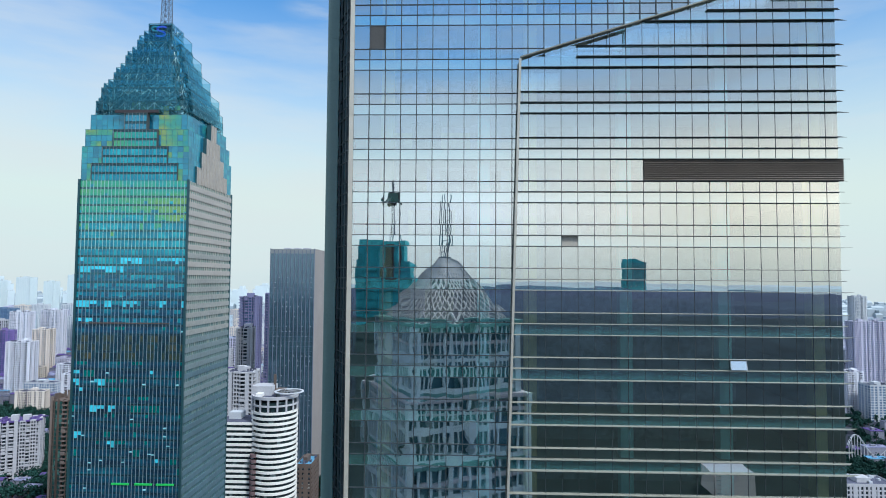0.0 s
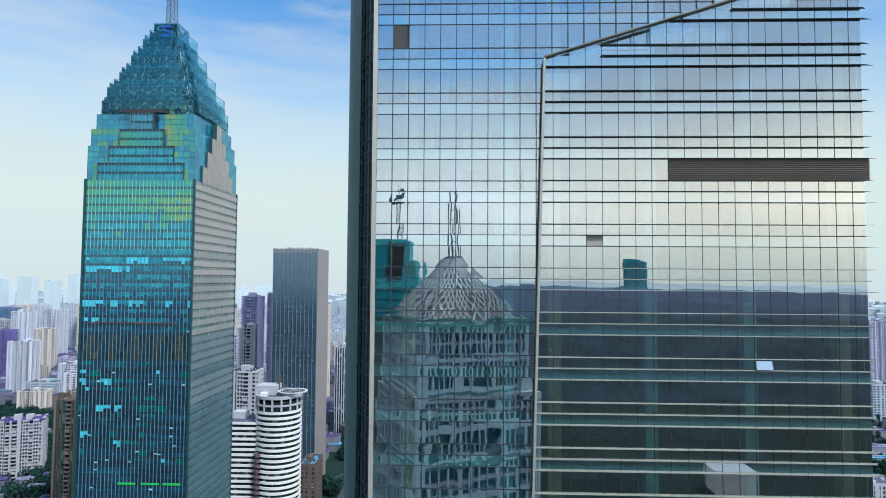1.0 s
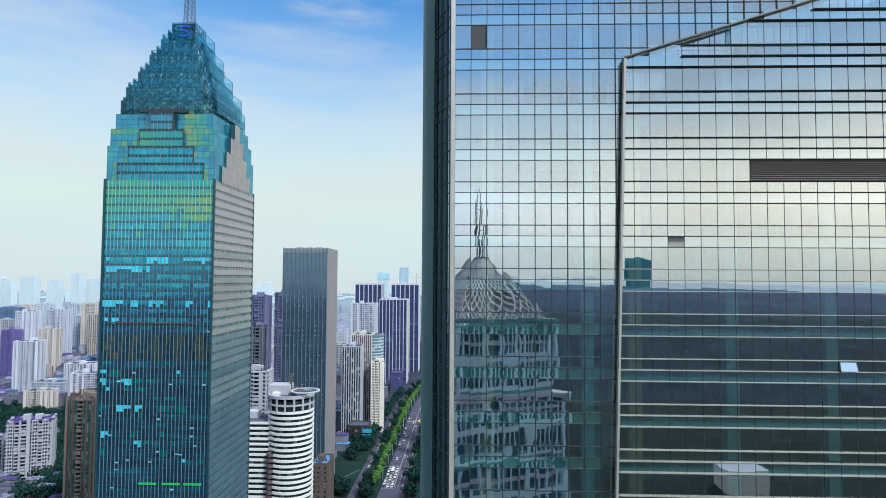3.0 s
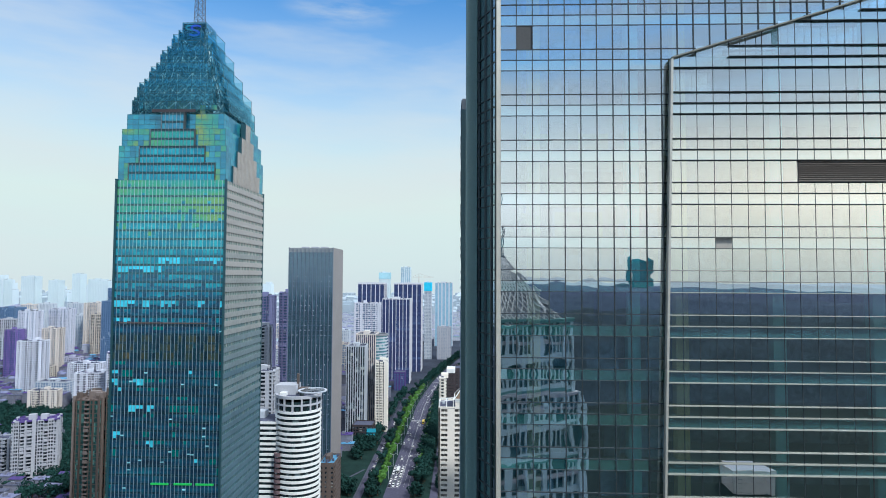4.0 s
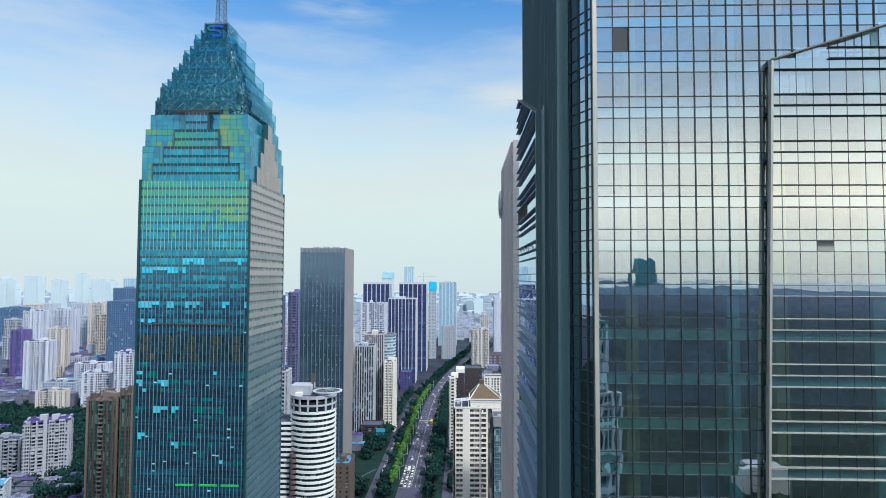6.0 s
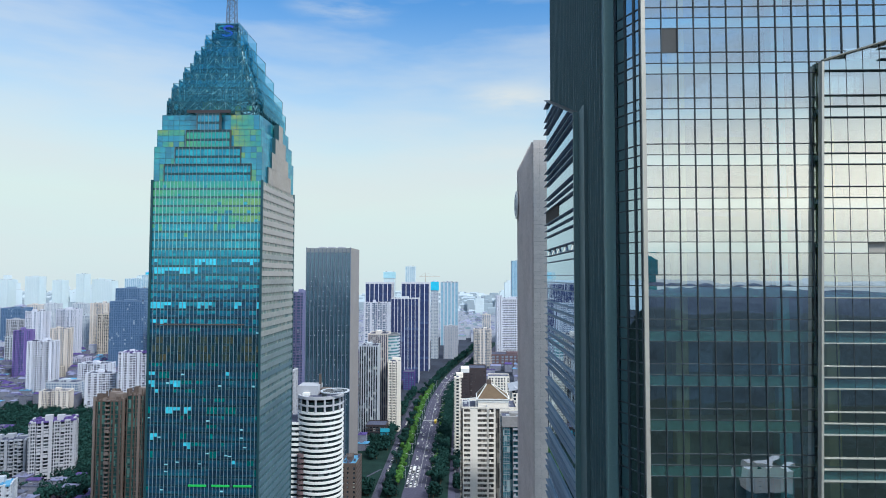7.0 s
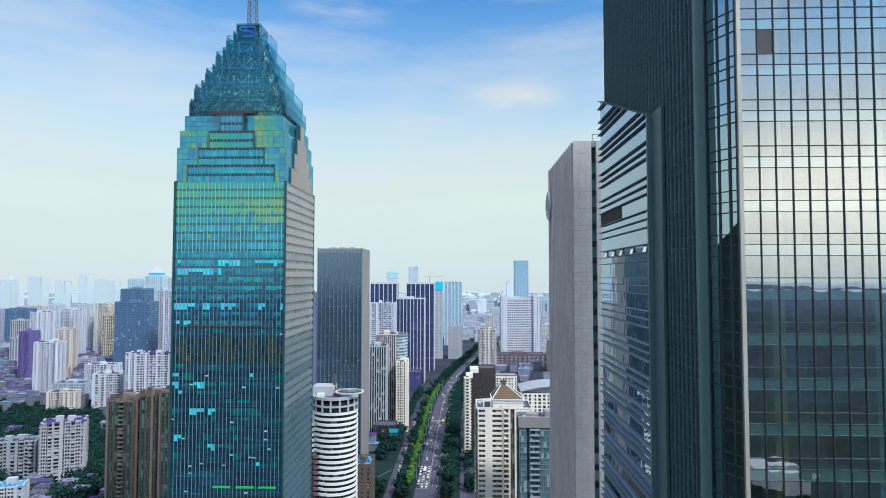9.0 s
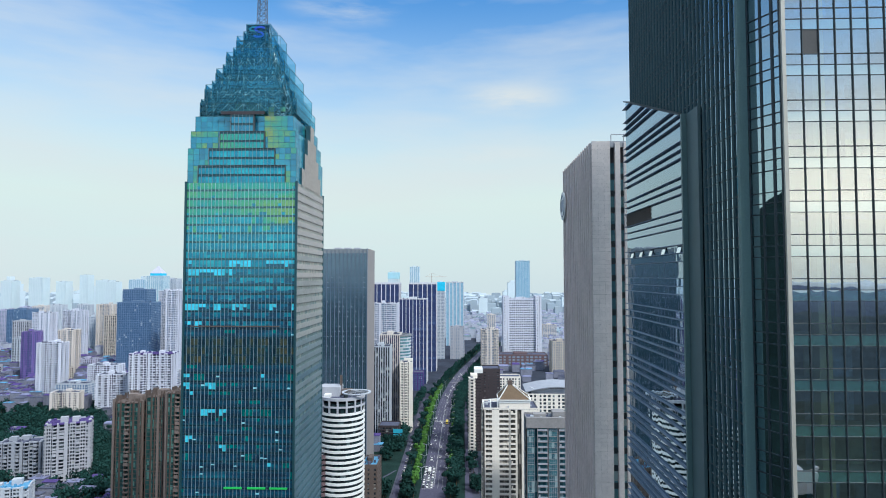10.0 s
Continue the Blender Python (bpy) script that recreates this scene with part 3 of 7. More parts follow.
# side panes: a paler copy of the teal glass, sky reflection in its colour
G_TEALSIDE = pane_glass("side_sky_glass", [(0, (0.08, 0.17, 0.17)), (0.4, (0.12, 0.23, 0.22)), (0.75, (0.16, 0.29, 0.24))], (0.55, 0.80, 0.78), 0.42)
G_TEALDARK = pane_glass("dark_teal_glass", [(0, (0.002, 0.02, 0.04)), (0.5, (0.003, 0.035, 0.06)), (0.8, (0.006, 0.08, 0.11))], (0.25, 0.6, 0.62), 0.22)
G_OCHRE = pane_glass("ochre_glass", [(0, (0.030, 0.050, 0.035)), (0.5, (0.060, 0.062, 0.030)), (0.8, (0.12, 0.092, 0.035))], (0.30, 0.7, 0.7), 0.2)


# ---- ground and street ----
# the plain beyond the town has its haze in the colour
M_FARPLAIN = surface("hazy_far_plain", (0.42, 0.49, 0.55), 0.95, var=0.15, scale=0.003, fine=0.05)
sheet = Geo().box(-3000, 3000, -2500, 4300, -1.0, 0.0)
for q in ((-26000, 26000, 4300, 30000), (-26000, 26000, -26000, -2500), (-26000, -3000, -2500, 4300), (3000, 26000, -2500, 4300)):
    sheet.box(*q, -1.0, 0.0, 1)
ground = part("ground", sheet, [M_GROUND, M_FARPLAIN], None)
tagged(ground, "grey town ground between the buildings", "ground", kind="structure")


def bend(y):
    """How far the avenue has swung to the east at y."""
    d = max(0.0, y - 820)
    e = min(d, 380)
    return 0.03 * e + 0.00017 * e * e + 0.159 * (d - e)


def strip(g, x0, x1, y0, y1, z0, z1):
    """A paved strip that follows the avenue."""
    cuts = [y0] + [y for y in range(820, 1700, 30) if y0 < y < y1] + [y1]
    for a, b in zip(cuts, cuts[1:]):
        i, p, q = len(g.v), bend(a), bend(b)
        for z in (z0, z1):
            g.v += [(x0 + p, a, z), (x1 + p, a, z), (x1 + q, b, z), (x0 + q, b, z)]
        for f in ((0, 3, 2, 1), (4, 5, 6, 7), (0, 1, 5, 4), (1, 2, 6, 5), (2, 3, 7, 6), (3, 0, 4, 7)):
            g.f.append(tuple(i + k for k in f))
            g.m.append(0)
    return g


def avenue():
    for x0, x1, label in ((-78, -57, "wide asphalt avenue with white lane lines"), (-100, -95.5, "narrow asphalt service road beside the avenue"), (-41, -35, "narrow asphalt service road with parked cars")):
        road = part("road", strip(Geo(), x0, x1, 120, 1620, -0.2, 0.05), M_ASPHALT, None)
        tagged(road, label, "road", kind="structure")
    cross = part("road", Geo().box(-420, 300, 452, 480, -0.2, 0.06), M_ASPHALT, None)
    tagged(cross, "asphalt cross street at the junction", "road", kind="structure")
    for x0, x1, y0, y1 in ((-95.5, -78, 484, 1620), (-95.5, -78, 120, 448), (-57, -41, 484, 1620), (-57, -41, 120, 448)):
        p = part("verge", strip(Geo(), x0 + 0.2, x1 - 0.2, y0, y1, 0.0, 0.16), M_LAWN, None)
        tagged(p, "raised planted verge with a kerb along the avenue", "verge", kind="structure")
    for x0, x1, y0, y1 in ((-102, -100, 484, 1500), (-35, -29, 484, 1500)):
        p = part("pavement", strip(Geo(), x0 + 0.2, x1 - 0.2, y0, y1, 0.0, 0.16), M_PAVE, None)
        tagged(p, "raised grey paved strip with kerbs", "pavement", kind="structure")
    g = Geo()
    for k in range(1, 6):
        x = -78 + 3.5 * k
        if k == 3:
            strip(g, x - 0.35, x - 0.15, 515, 1600, 0.054, 0.062)
            strip(g, x + 0.15, x + 0.35, 515, 1600, 0.054, 0.062)
            continue
        y = 552.0
        g.box(x - 0.1, x + 0.1, 512, 545, 0.054, 0.062)
        while y < 1500:
            c = x + bend(y)
            g.box(c - 0.1, c + 0.1, y, y + 6, 0.054, 0.062)
            y += 15
    for y in (742, 1010):
        for k in range(19):
            x = -77.4 + 1.07 * k + bend(y)
            g.box(x, x + 0.55, y, y + 5, 0.054, 0.062)
    g.box(-77.5, -68, 509.5, 510.1, 0.054, 0.062)
    tagged(part("lane_marking", g, M_PAINT, None), "white painted lane lines and crossings", "road marking", kind="structure")


avenue()


# ---- generic building ----
TAKEN = [(-150, -104, 225, 266), (-16, 40, 50, 180), (-160, -116, 370, 532), (-118, -34, 100, 1625), (-80, -2, 1040, 1300), (-45, 50, 1300, 1625), (-155, -30, 430, 520), (0, 110, 790, 1000)]


def is_free(x0, x1, y0, y1, gap=4.0):
    return all(x1 + gap < a or x0 - gap > b or y1 + gap < c or y0 - gap > d for a, b, c, d in TAKEN)

def block(name, x0, x1, y0, depth, h, wall, glass, fh=3.1, bay=3.4, band=1.05, pier=0.95, proud=0.45, turn=0.0, roof=None,
          label="", category="building", group="", hut=True, parapet=1.2, below=0.0, balcony=0):
    """A building: a glazed core, a spandrel band at each storey, piers between the bays, roof, parapet and roof huts."""
    w = x1 - x0
    TAKEN.append((x0, x1, y0, y0 + depth))
    b = thing(name, (x0 + x1) / 2, y0 + depth / 2, below, turn, label, category, group)
    hx, hy = w / 2, depth / 2
    part("glazing", Geo().box(-hx + proud, hx - proud, -hy + proud, hy - proud, 0, h - 0.3), glass, b)
    g = Geo()
    n = max(1, round(h / fh))
    f = h / n
    if band > 0:
        for k in range(n):
            zb = k * f + (f - band)
            g.box(-hx, hx, -hy, hy, zb, zb + band if k < n - 1 else h)
        part("spandrel", g, wall, b, kind="stuff")
    if pier > 0:
        g = Geo()
        e = 0.04
        for half, axis in ((hx, 0), (hy, 1)):
            m = max(1, round(2 * half / bay))
            for k in range(m + 1):
                c = -half + 2 * half * k / m
                pw = pier * (1.9 if k % 4 == 2 and band > 0 else 1.0)
                p0, p1 = max(-half - e, c - pw / 2), min(half + e, c + pw / 2)
                if axis == 0:
                    g.box(p0, p1, -hy - e, -hy + proud, 0, h - 0.02)
                    g.box(p0, p1, hy - proud, hy + e, 0, h - 0.02)
                else:
                    g.box(-hx - e, -hx + proud, p0 + 0.01, p1 - 0.01, 0, h - 0.02)
                    g.box(hx - proud, hx + e, p0 + 0.01, p1 - 0.01, 0, h - 0.02)
        part("pier", g, wall, b, kind="stuff")
    if balcony:
        g = Geo()
        m = max(1, round(2 * hx / bay))
        for k in range(1, n):
            z = k * f
            for j in range(m):
                if (j * 7 + 3) % balcony == 0:
                    c0, c1 = -hx + 2 * hx * j / m + 0.25, -hx + 2 * hx * (j + 1) / m - 0.25
                    g.box(c0, c1, -hy - 1.3, -hy + 0.1, z - 0.12, z + 0.05)
                    g.box(c0, c1, -hy - 1.3, -hy - 1.18, z + 0.05, z + 1.05)
                    g.box(c0, c0 + 0.1, -hy - 1.18, -hy, z + 0.05, z + 1.05)
                    g.box(c1 - 0.1, c1, -hy - 1.18, -hy, z + 0.05, z + 1.05)
            for j in range(max(1, round(2 * hy / bay))):
                if j % 2 == 0:
                    q = -hy + bay * (j + 0.2)
                    for s_ in (-1, 1):
                        g.box(min(s_ * hx, s_ * (hx + 1.1)), max(s_ * hx, s_ * (hx + 1.1)), q, q + 2.2, z - 0.1, z + 0.9)
        part("balcony", g, wall, b, kind="stuff")
    part("roof", Geo().box(-hx + 0.3, hx - 0.3, -hy + 0.3, hy - 0.3, h - 0.25, h + 0.08), roof or M_ROOF, b)
    if parapet:
        g = Geo()
        for q in ((-hx, hx, -hy, -hy + 0.3), (-hx, hx, hy - 0.3, hy), (-hx, -hx + 0.3, -hy + 0.3, hy - 0.3), (hx - 0.3, hx, -hy + 0.3, hy - 0.3)):
            g.box(*q, h, h + parapet)
        part("parapet", g, wall, b)
    if hut:
        part("roof_hut", Geo().box(-hx * 0.35, hx * 0.2, -hy * 0.4, hy * 0.4, h, h + 3.6), wall, b)
        g = Geo()
        rr = random.Random(int(x0 * 7 + y0))
        for _ in range(9):
            cx, cy, q = rr.uniform(-hx * 0.85, hx * 0.75), rr.uniform(-hy * 0.8, hy * 0.7), rr.uniform(0.8, 2.6)
            g.box(cx, cx + q, cy, cy + q * rr.uniform(0.5, 1.4), h, h + rr.uniform(0.8, 2.6))
        part("roof_clutter", g, M_PALE if wall is M_WHITE else M_ROOF, b, kind="stuff")
    return b


def seg_block(name, x0, x1, y0, depth, h, wall, glass, fh=3.0, bay=4, band=1.0, pier=0.6, turn=0.0, roof=None, label="", category="building", group="", rib=None, balcony=2, hut=True, proud=0.0):
    """A residential block whose faces run in upright strips: walls with windows, balcony stacks and dark slots."""
    TAKEN.append((x0, x1, y0, y0 + depth))
    b = thing(name, (x0 + x1) / 2, y0 + depth / 2, 0, turn, label, category, group)
    hx, hy = (x1 - x0) / 2 - 0.8, depth / 2 - 0.8
    rnd = random.Random(int(abs(x0) * 13 + y0))
    part("glazing", Geo().box(-hx + 1.0, hx - 1.0, -hy + 1.0, hy - 1.0, 0, h - 0.4), glass, b)
    n = max(2, round(h / fh))
    fl = h / n
    walls, bal, tops = Geo(), Geo(), Geo()
    for p, q in (((-hx, -hy), (hx, -hy)), ((hx, -hy), (hx, hy)), ((hx, hy), (-hx, hy)), ((-hx, hy), (-hx, -hy))):
        f = Frame(p, q)
        u, last = 0.0, "slot"
        while u < f.len - 0.6:
            kinds = ("ribbed", "ribbed", "slot", "plain", "balcony", "ribbed") if rib else ("wall", "wall", "plain", "balcony", "slot", "balcony")
            kind = rnd.choice([k for k in kinds if k != last or k == "ribbed"])
            w = {"wall": rnd.uniform(3.0, 5.2), "plain": rnd.uniform(1.4, 3.0), "balcony": rnd.uniform(2.8, 4.2), "slot": rnd.uniform(0.9, 1.6), "ribbed": rnd.uniform(2.4, 4.0)}[kind]
            v = min(f.len, u + w)
            if f.len - v < 1.2:
                v = f.len
            out = rnd.uniform(-0.2, 0.8)
            top = h + rnd.choice((0.6, 0.9, 1.2, 2.6 if rib else 1.4, 4.2 if rib else 1.0))
            if kind == "plain":
                f.box(walls, u, v, -1.1, out, 0, top)
            elif kind == "wall":
                f.box(walls, u, u + pier, -1.1, out, 0, h)
                f.box(walls, v - pier, v, -1.1, out, 0, h)
                mid = rnd.random() < 0.5
                for k in range(n):
                    z = k * fl
                    f.box(walls, u + pier, v - pier, -1.1, out - 0.06, z, z + band)
                    if mid and k % 1 == 0:
                        f.box(walls, (u + v) / 2 - 0.22, (u + v) / 2 + 0.22, -1.1, out - 0.1, z + band, z + fl)
                    if rnd.random() < 0.3:
                        f.box(bal, u + 1.0, u + 1.9, out - 0.06, out + 0.4, z + 0.4, z + 1.0)
                f.box(walls, u, v, -1.1, out, h - 0.4, top)
            elif kind == "balcony":
                f.box(walls, u, u + 0.3, -1.1, out + 0.2, 0, h)
                for k in range(1, n):
                    z = k * fl
                    f.box(bal, u + 0.1, v - 0.1, -1.1, out + 1.1, z - 0.15, z + 0.05)
                    f.box(bal, u + 0.1, v - 0.1, out + 0.98, out + 1.1, z + 0.05, z + rnd.choice((0.95, 1.0, 1.0, 2.2)))
                    f.box(bal, v - 0.25, v - 0.12, -1.0, out + 0.98, z + 0.05, z + 1.0)
                f.box(tops, u, v, -1.1, out + 0.9, h - 0.2, top - 0.3)
            elif kind == "ribbed":
                f.box(walls, u + 0.1, v - 0.1, -1.1, out - 0.36, 0, h - 0.5, 2)
                for k in range(2):
                    c = u + 0.2 + (v - u - 0.4) * k
                    f.box(walls, c - 0.11, c + 0.11, -1.1, out + 0.35, 0, top, 1)
                for k in range(n):
                    f.box(walls, u, v, -1.1, out - 0.3, k * fl, k * fl + 0.32, 1)
            else:
                for k in range(n):
                    f.box(walls, u, v, -1.1, -0.6, k * fl, k * fl + 0.4)
            last, u = kind, v
    part("wall", walls, [wall, rib or wall, glass], b, kind="stuff")
    part("balcony", bal, wall, b, kind="stuff")
    part("parapet", tops, roof or wall, b, kind="stuff")
    part("roof", Geo().box(-hx + 0.2, hx - 0.2, -hy + 0.2, hy - 0.2, h - 0.3, h + 0.1), roof or M_ROOF, b)
    for k in range(rnd.choice((1, 2, 2)) if hut else 0):
        c, q = rnd.uniform(-0.7, 0.3) * hx, rnd.uniform(-0.5, 0.2) * hy
        part("stair_head", Geo().box(c, c + rnd.uniform(4, 7), q, q + 5, h, h + rnd.uniform(2.6, 4.6)), wall, b)
    g = Geo()
    for _ in range(12):
        cx, cy, q = rnd.uniform(-hx * 0.9, hx * 0.8), rnd.uniform(-hy * 0.85, hy * 0.7), rnd.uniform(0.8, 2.4)
        g.box(cx, cx + q, cy, cy + q * rnd.uniform(0.5, 1.5), h, h + rnd.uniform(0.6, 2.2))
    part("roof_clutter", g, roof or M_ROOF, b, kind="stuff")
    return b


# ---- glass tower ----
FY, BY = 58.6, 58.0            # face, and the skin that stands before it
SHORT = 1.05                   # the two low panes of a storey
TOPS = [186.71 + 4.22 * k for k in range(-31, 1)] + [191.2 + 4.49 * k for k in range(17)]
COL0, COLW = -9.34, 1.564
SIDE = -13.8                   # west face
LOW, HIGH = 60.0, 262.0


def rows(z_lo, z_hi):
    """The glazing rows between two heights: one tall and two short ones a storey."""
    out = []
    for below, z in zip(TOPS, TOPS[1:]):
        out += [(below + 2 * SHORT, z, 0), (below + SHORT, below + 2 * SHORT, 1), (below, below + SHORT, 2)]
    return [r for r in out if r[0] >= z_lo and r[1] <= z_hi]


def skin_left(z):
    return 5.45 + (min(z, 196.4) - 196.4) * 0.027


def skin_top(x):
    return 196.6 + (x - 5.45) * 0.305


def west_top(y):
    return 197.2 + (y - 78) * 0.36


class Frame:
    """A wall's own axes: u along it, out of it, and z, turned into places for Geo."""

    def __init__(self, p, q):
        self.p, self.d = Vector((*p, 0)), (Vector((*q, 0)) - Vector((*p, 0))).normalized()
        self.n = Vector((self.d.y, -self.d.x, 0))
        self.len = (Vector((*q, 0)) - Vector((*p, 0))).length

    def at(self, u, out, z):
        return tuple(self.p + self.d * u + self.n * out + Vector((0, 0, z)))

    def box(self, g, u0, u1, o0, o1, z0, z1, m=0):
        i = len(g.v)
        g.v += [self.at(u, o, z) for z in (z0, z1) for u, o in ((u0, o1), (u1, o1), (u1, o0), (u0, o0))]
        for q in ((0, 3, 2, 1), (4, 5, 6, 7), (0, 1, 5, 4), (1, 2, 6, 5), (2, 3, 7, 6), (3, 0, 4, 7)):
            g.f.append(tuple(i + k for k in q))
            g.m.append(m)


def tilted_pane(g, fr, u0, u1, out, z0, z1, tilt=0.0022):
    """A pane set a hair out of true."""
    a, b = random.uniform(-tilt, tilt) * (u1 - u0) / 2, random.uniform(-tilt, tilt) * (z1 - z0) / 2
    i = len(g.v)
    for o in (out, out - 0.024):
        g.v += [fr.at(u0, o - a - b, z0), fr.at(u1, o + a - b, z0), fr.at(u1, o + a + b, z1), fr.at(u0, o - a + b, z1)]
    for q in ((0, 1, 2, 3), (7, 6, 5, 4), (0, 4, 5, 1), (1, 5, 6, 2), (2, 6, 7, 3), (3, 7, 4, 0)):
        g.f.append(tuple(i + k for k in q))
        g.m.append(0)


def thin_pane(g, fr, u0, u1, out, z0, z1, tilt=0.0022):
    """The same as one sheet, for clear glass."""
    a, b = random.uniform(-tilt, tilt) * (u1 - u0) / 2, random.uniform(-tilt, tilt) * (z1 - z0) / 2
    g.quad(fr.at(u0, out - a - b, z0), fr.at(u1, out + a - b, z0), fr.at(u1, out + a + b, z1), fr.at(u0, out - a + b, z1))


def pillow_pane(fr, u0, u1, out, z0, z1, bulge, tilt=0.0016, n=5):
    """A sealed double pane, bowed a few millimetres in or out."""
    g = Geo()
    g.smooth = True
    a, b = random.uniform(-tilt, tilt), random.uniform(-tilt, tilt)
    for j in range(n + 1):
        for i in range(n + 1):
            p, q = 2 * i / n - 1, 2 * j / n - 1
            o = out + bulge * (1 - p * p) * (1 - 0.6 * q * q) + a * p * (u1 - u0) / 2 + b * q * (z1 - z0) / 2
            g.v.append(fr.at(u0 + (u1 - u0) * i / n, o, z0 + (z1 - z0) * j / n))
    for j in range(n):
        for i in range(n):
            k = j * (n + 1) + i
            g.f.append((k, k + 1, k + n + 2, k + n + 1))
            g.m.append(0)
    return g


def glass_tower():
    t = thing("glass_tower", 0, 0, 0, 0, "tall mirror-glass office tower with a projecting finned glass skin", "tower")
    random.seed(11)
    inner = [(-8.0, FY + 7), (29, FY + 7), (29, 95), (-7, 95), (-7, 67)]
    part("core", Geo().prism(inner, 0, HIGH), M_INNER, t, "dark inner core")
    slab = [(-10.7, FY + 0.3), (35.2, FY + 0.3), (35.2, 101.6), (SIDE + 0.4, 101.6), (SIDE + 0.4, 62.9), (-12.7, 62.5)]
    outline = [(-10.86, FY), (35.6, FY), (35.6, 102), (SIDE, 102), (SIDE, 62.4), (-13.0, 62.2)]
    for z in TOPS:
        if LOW < z < HIGH - 3:
            part("floor_slab", Geo().prism(slab, z + 0.55, z + 0.95), M_SLAB, t)
    for x in (-7.6, 2.0, 6.6, 15.8, 25.2, 34.0):
        part("column", Geo().box(x - 0.6, x + 0.6, FY + 0.5, FY + 1.7, LOW, HIGH - 1), M_OCHRECOL if x > 30 or x < 0 or x == 6.6 else M_COLUMN, t, "painted interior column")
    for y in (70, 80, 90):
        part("column", Geo().box(SIDE + 1.2, SIDE + 2.4, y - 0.6, y + 0.6, LOW, HIGH - 1), M_COLUMN, t)
    # made-up partitions, added behind the face to lighten its lower glass
    for z, up in zip(TOPS, TOPS[1:]):
        if LOW < z and up < HIGH - 3:
            u = -8.6
            while u < 4.4:
                w = random.choice((1.56, 3.1, 3.1, 4.7))
                deep = random.choice((1.2, 2.5, 2.5, 5.0))
                part("partition", Geo().box(u, min(u + w, 5.0), FY + deep, FY + deep + 0.1, z + 0.96, up - random.choice((-0.54, -0.54, 0.6))), random.choice((M_PARTITION, M_PARTITION, M_DIMROOM, M_OLIVEROOM)), t)
                u += w + random.choice((0.0, 0.0, 1.5))
    part("plinth", Geo().prism(outline, 0, LOW), M_DARK, t)
    part("roof", Geo().prism(outline, HIGH, HIGH + 1.5), M_DARKMETAL, t)

    south = Frame((-10.86, FY), (35.6, FY))
    xs = [-10.86] + [COL0 + COLW * i for i in range(29)] + [35.6]
    face, skin, face_span, skin_span, spare = Geo(), Geo(), Geo(), Geo(), 0
    vents = []
    for z0, z1, kind in rows(LOW, HIGH):
        zc = (z0 + z1) / 2
        for a, b in zip(xs, xs[1:]):
            xc = (a + b) / 2
            in_skin = b > skin_left(zc) + 0.2 and z1 <= skin_top(b) + 0.4
            if in_skin and a < skin_left(zc):
                a2 = skin_left(zc)
                thin_pane(face, south, a + 10.86, a2 + 10.86 - 0.05, 0, z0, z1)
                a = a2 + 0.1
            if in_skin:
                if kind == 0 and xc > 17.2 and 184 < zc < 187:
                    continue                                  # louvre band
                if kind == 2 and abs(xc - 10.2) < 0.7 and 178 < zc < 179.6:
                    vents.append((a, b, z0, z1, BY))
                    continue
                if kind == 1 and abs(xc - 25.9) < 0.7 and 166.3 < zc < 168:
                    continue                                  # the open light
                if z1 > skin_top(b) - 2.2:
                    thin_pane(face, south, a + 10.86, b + 10.86, 0, z0, z1)      # the face goes on behind the skin's edge
                (tilted_pane if kind == 2 else thin_pane)(skin_span if kind == 2 else skin, south, a + 10.86, b + 10.86, FY - BY, z0, z1, 0.0006)
                continue
            if kind == 0 and abs(xc + 8.6) < 0.6 and 197.5 < zc < 200:
                vents.append((a, b, z0, z1, FY))
                continue
            if b - a > 1.4 and 157 < zc < 196.5 and xc < 5.2 and spare < 300:
                g = pillow_pane(south, a + 10.86, b + 10.86, 0, z0, z1, (0.0026 if zc > 172 else 0.0045) * random.choice((1, 1, 1, -0.6)) * random.uniform(0.5, 1.3))
                part("pane", g, G_SPAN if kind == 2 else G_TOWER, t)
                spare += 1
            else:
                (tilted_pane if kind == 2 else thin_pane)(face_span if kind == 2 else face, south, a + 10.86, b + 10.86, 0, z0, z1)
    part("upper_spandrel_glazing", face_span, G_SPAN, t, kind="stuff")
    part("skin_spandrel_glazing", skin_span, G_SKINSPAN, t, kind="stuff")
    part("upper_glazing", face, G_TOWER, t, kind="stuff")
    part("skin_glazing", skin, G_SKIN, t, kind="stuff")
    for a, b, z0, z1, y in vents:
        part("vent_panel", Geo().box(a + 0.03, b - 0.03, y - 0.03, y + 0.05, z0 + 0.03, z1 - 0.03), M_VENT if y > 58.3 else M_VENTPALE, t, "dull grey vent panel")
    # mullions and transoms
    g = Geo()
    for z0, z1, kind in rows(LOW, HIGH):
        w = 0.042 if kind == 0 else 0.03
        x1 = 35.6 if z0 > skin_top(35.6) else (max(skin_left(z0), 5.45 + (z0 - 196.6) / 0.305))
        g.box(-10.86, x1, FY - 0.07, FY + 0.1, z0 - w, z0 + w)
    for x in xs[1:-1]:
        if x < skin_left(LOW):
            g.box(x - 0.032, x + 0.032, FY - 0.15, FY + 0.1, LOW, HIGH)
        else:
            turn_z = 196.4 - (5.45 - x) / 0.027 if x < 5.45 else skin_top(x)
            g.box(x - 0.032, x + 0.032, FY - 0.15, FY + 0.1, turn_z, HIGH)
            g.box(x - 0.02, x + 0.02, BY - 0.03, BY + 0.08, LOW, turn_z)
    g.box(35.57, 35.62, BY + 0.05, FY + 0.1, LOW, HIGH)
    part("mullion", g, M_DARKMETAL, t, kind="stuff")
    # fins of the skin, one long blade a line, with a tapered end
    for z0, z1, kind in rows(LOW, 206):
        x0 = skin_left(z0)
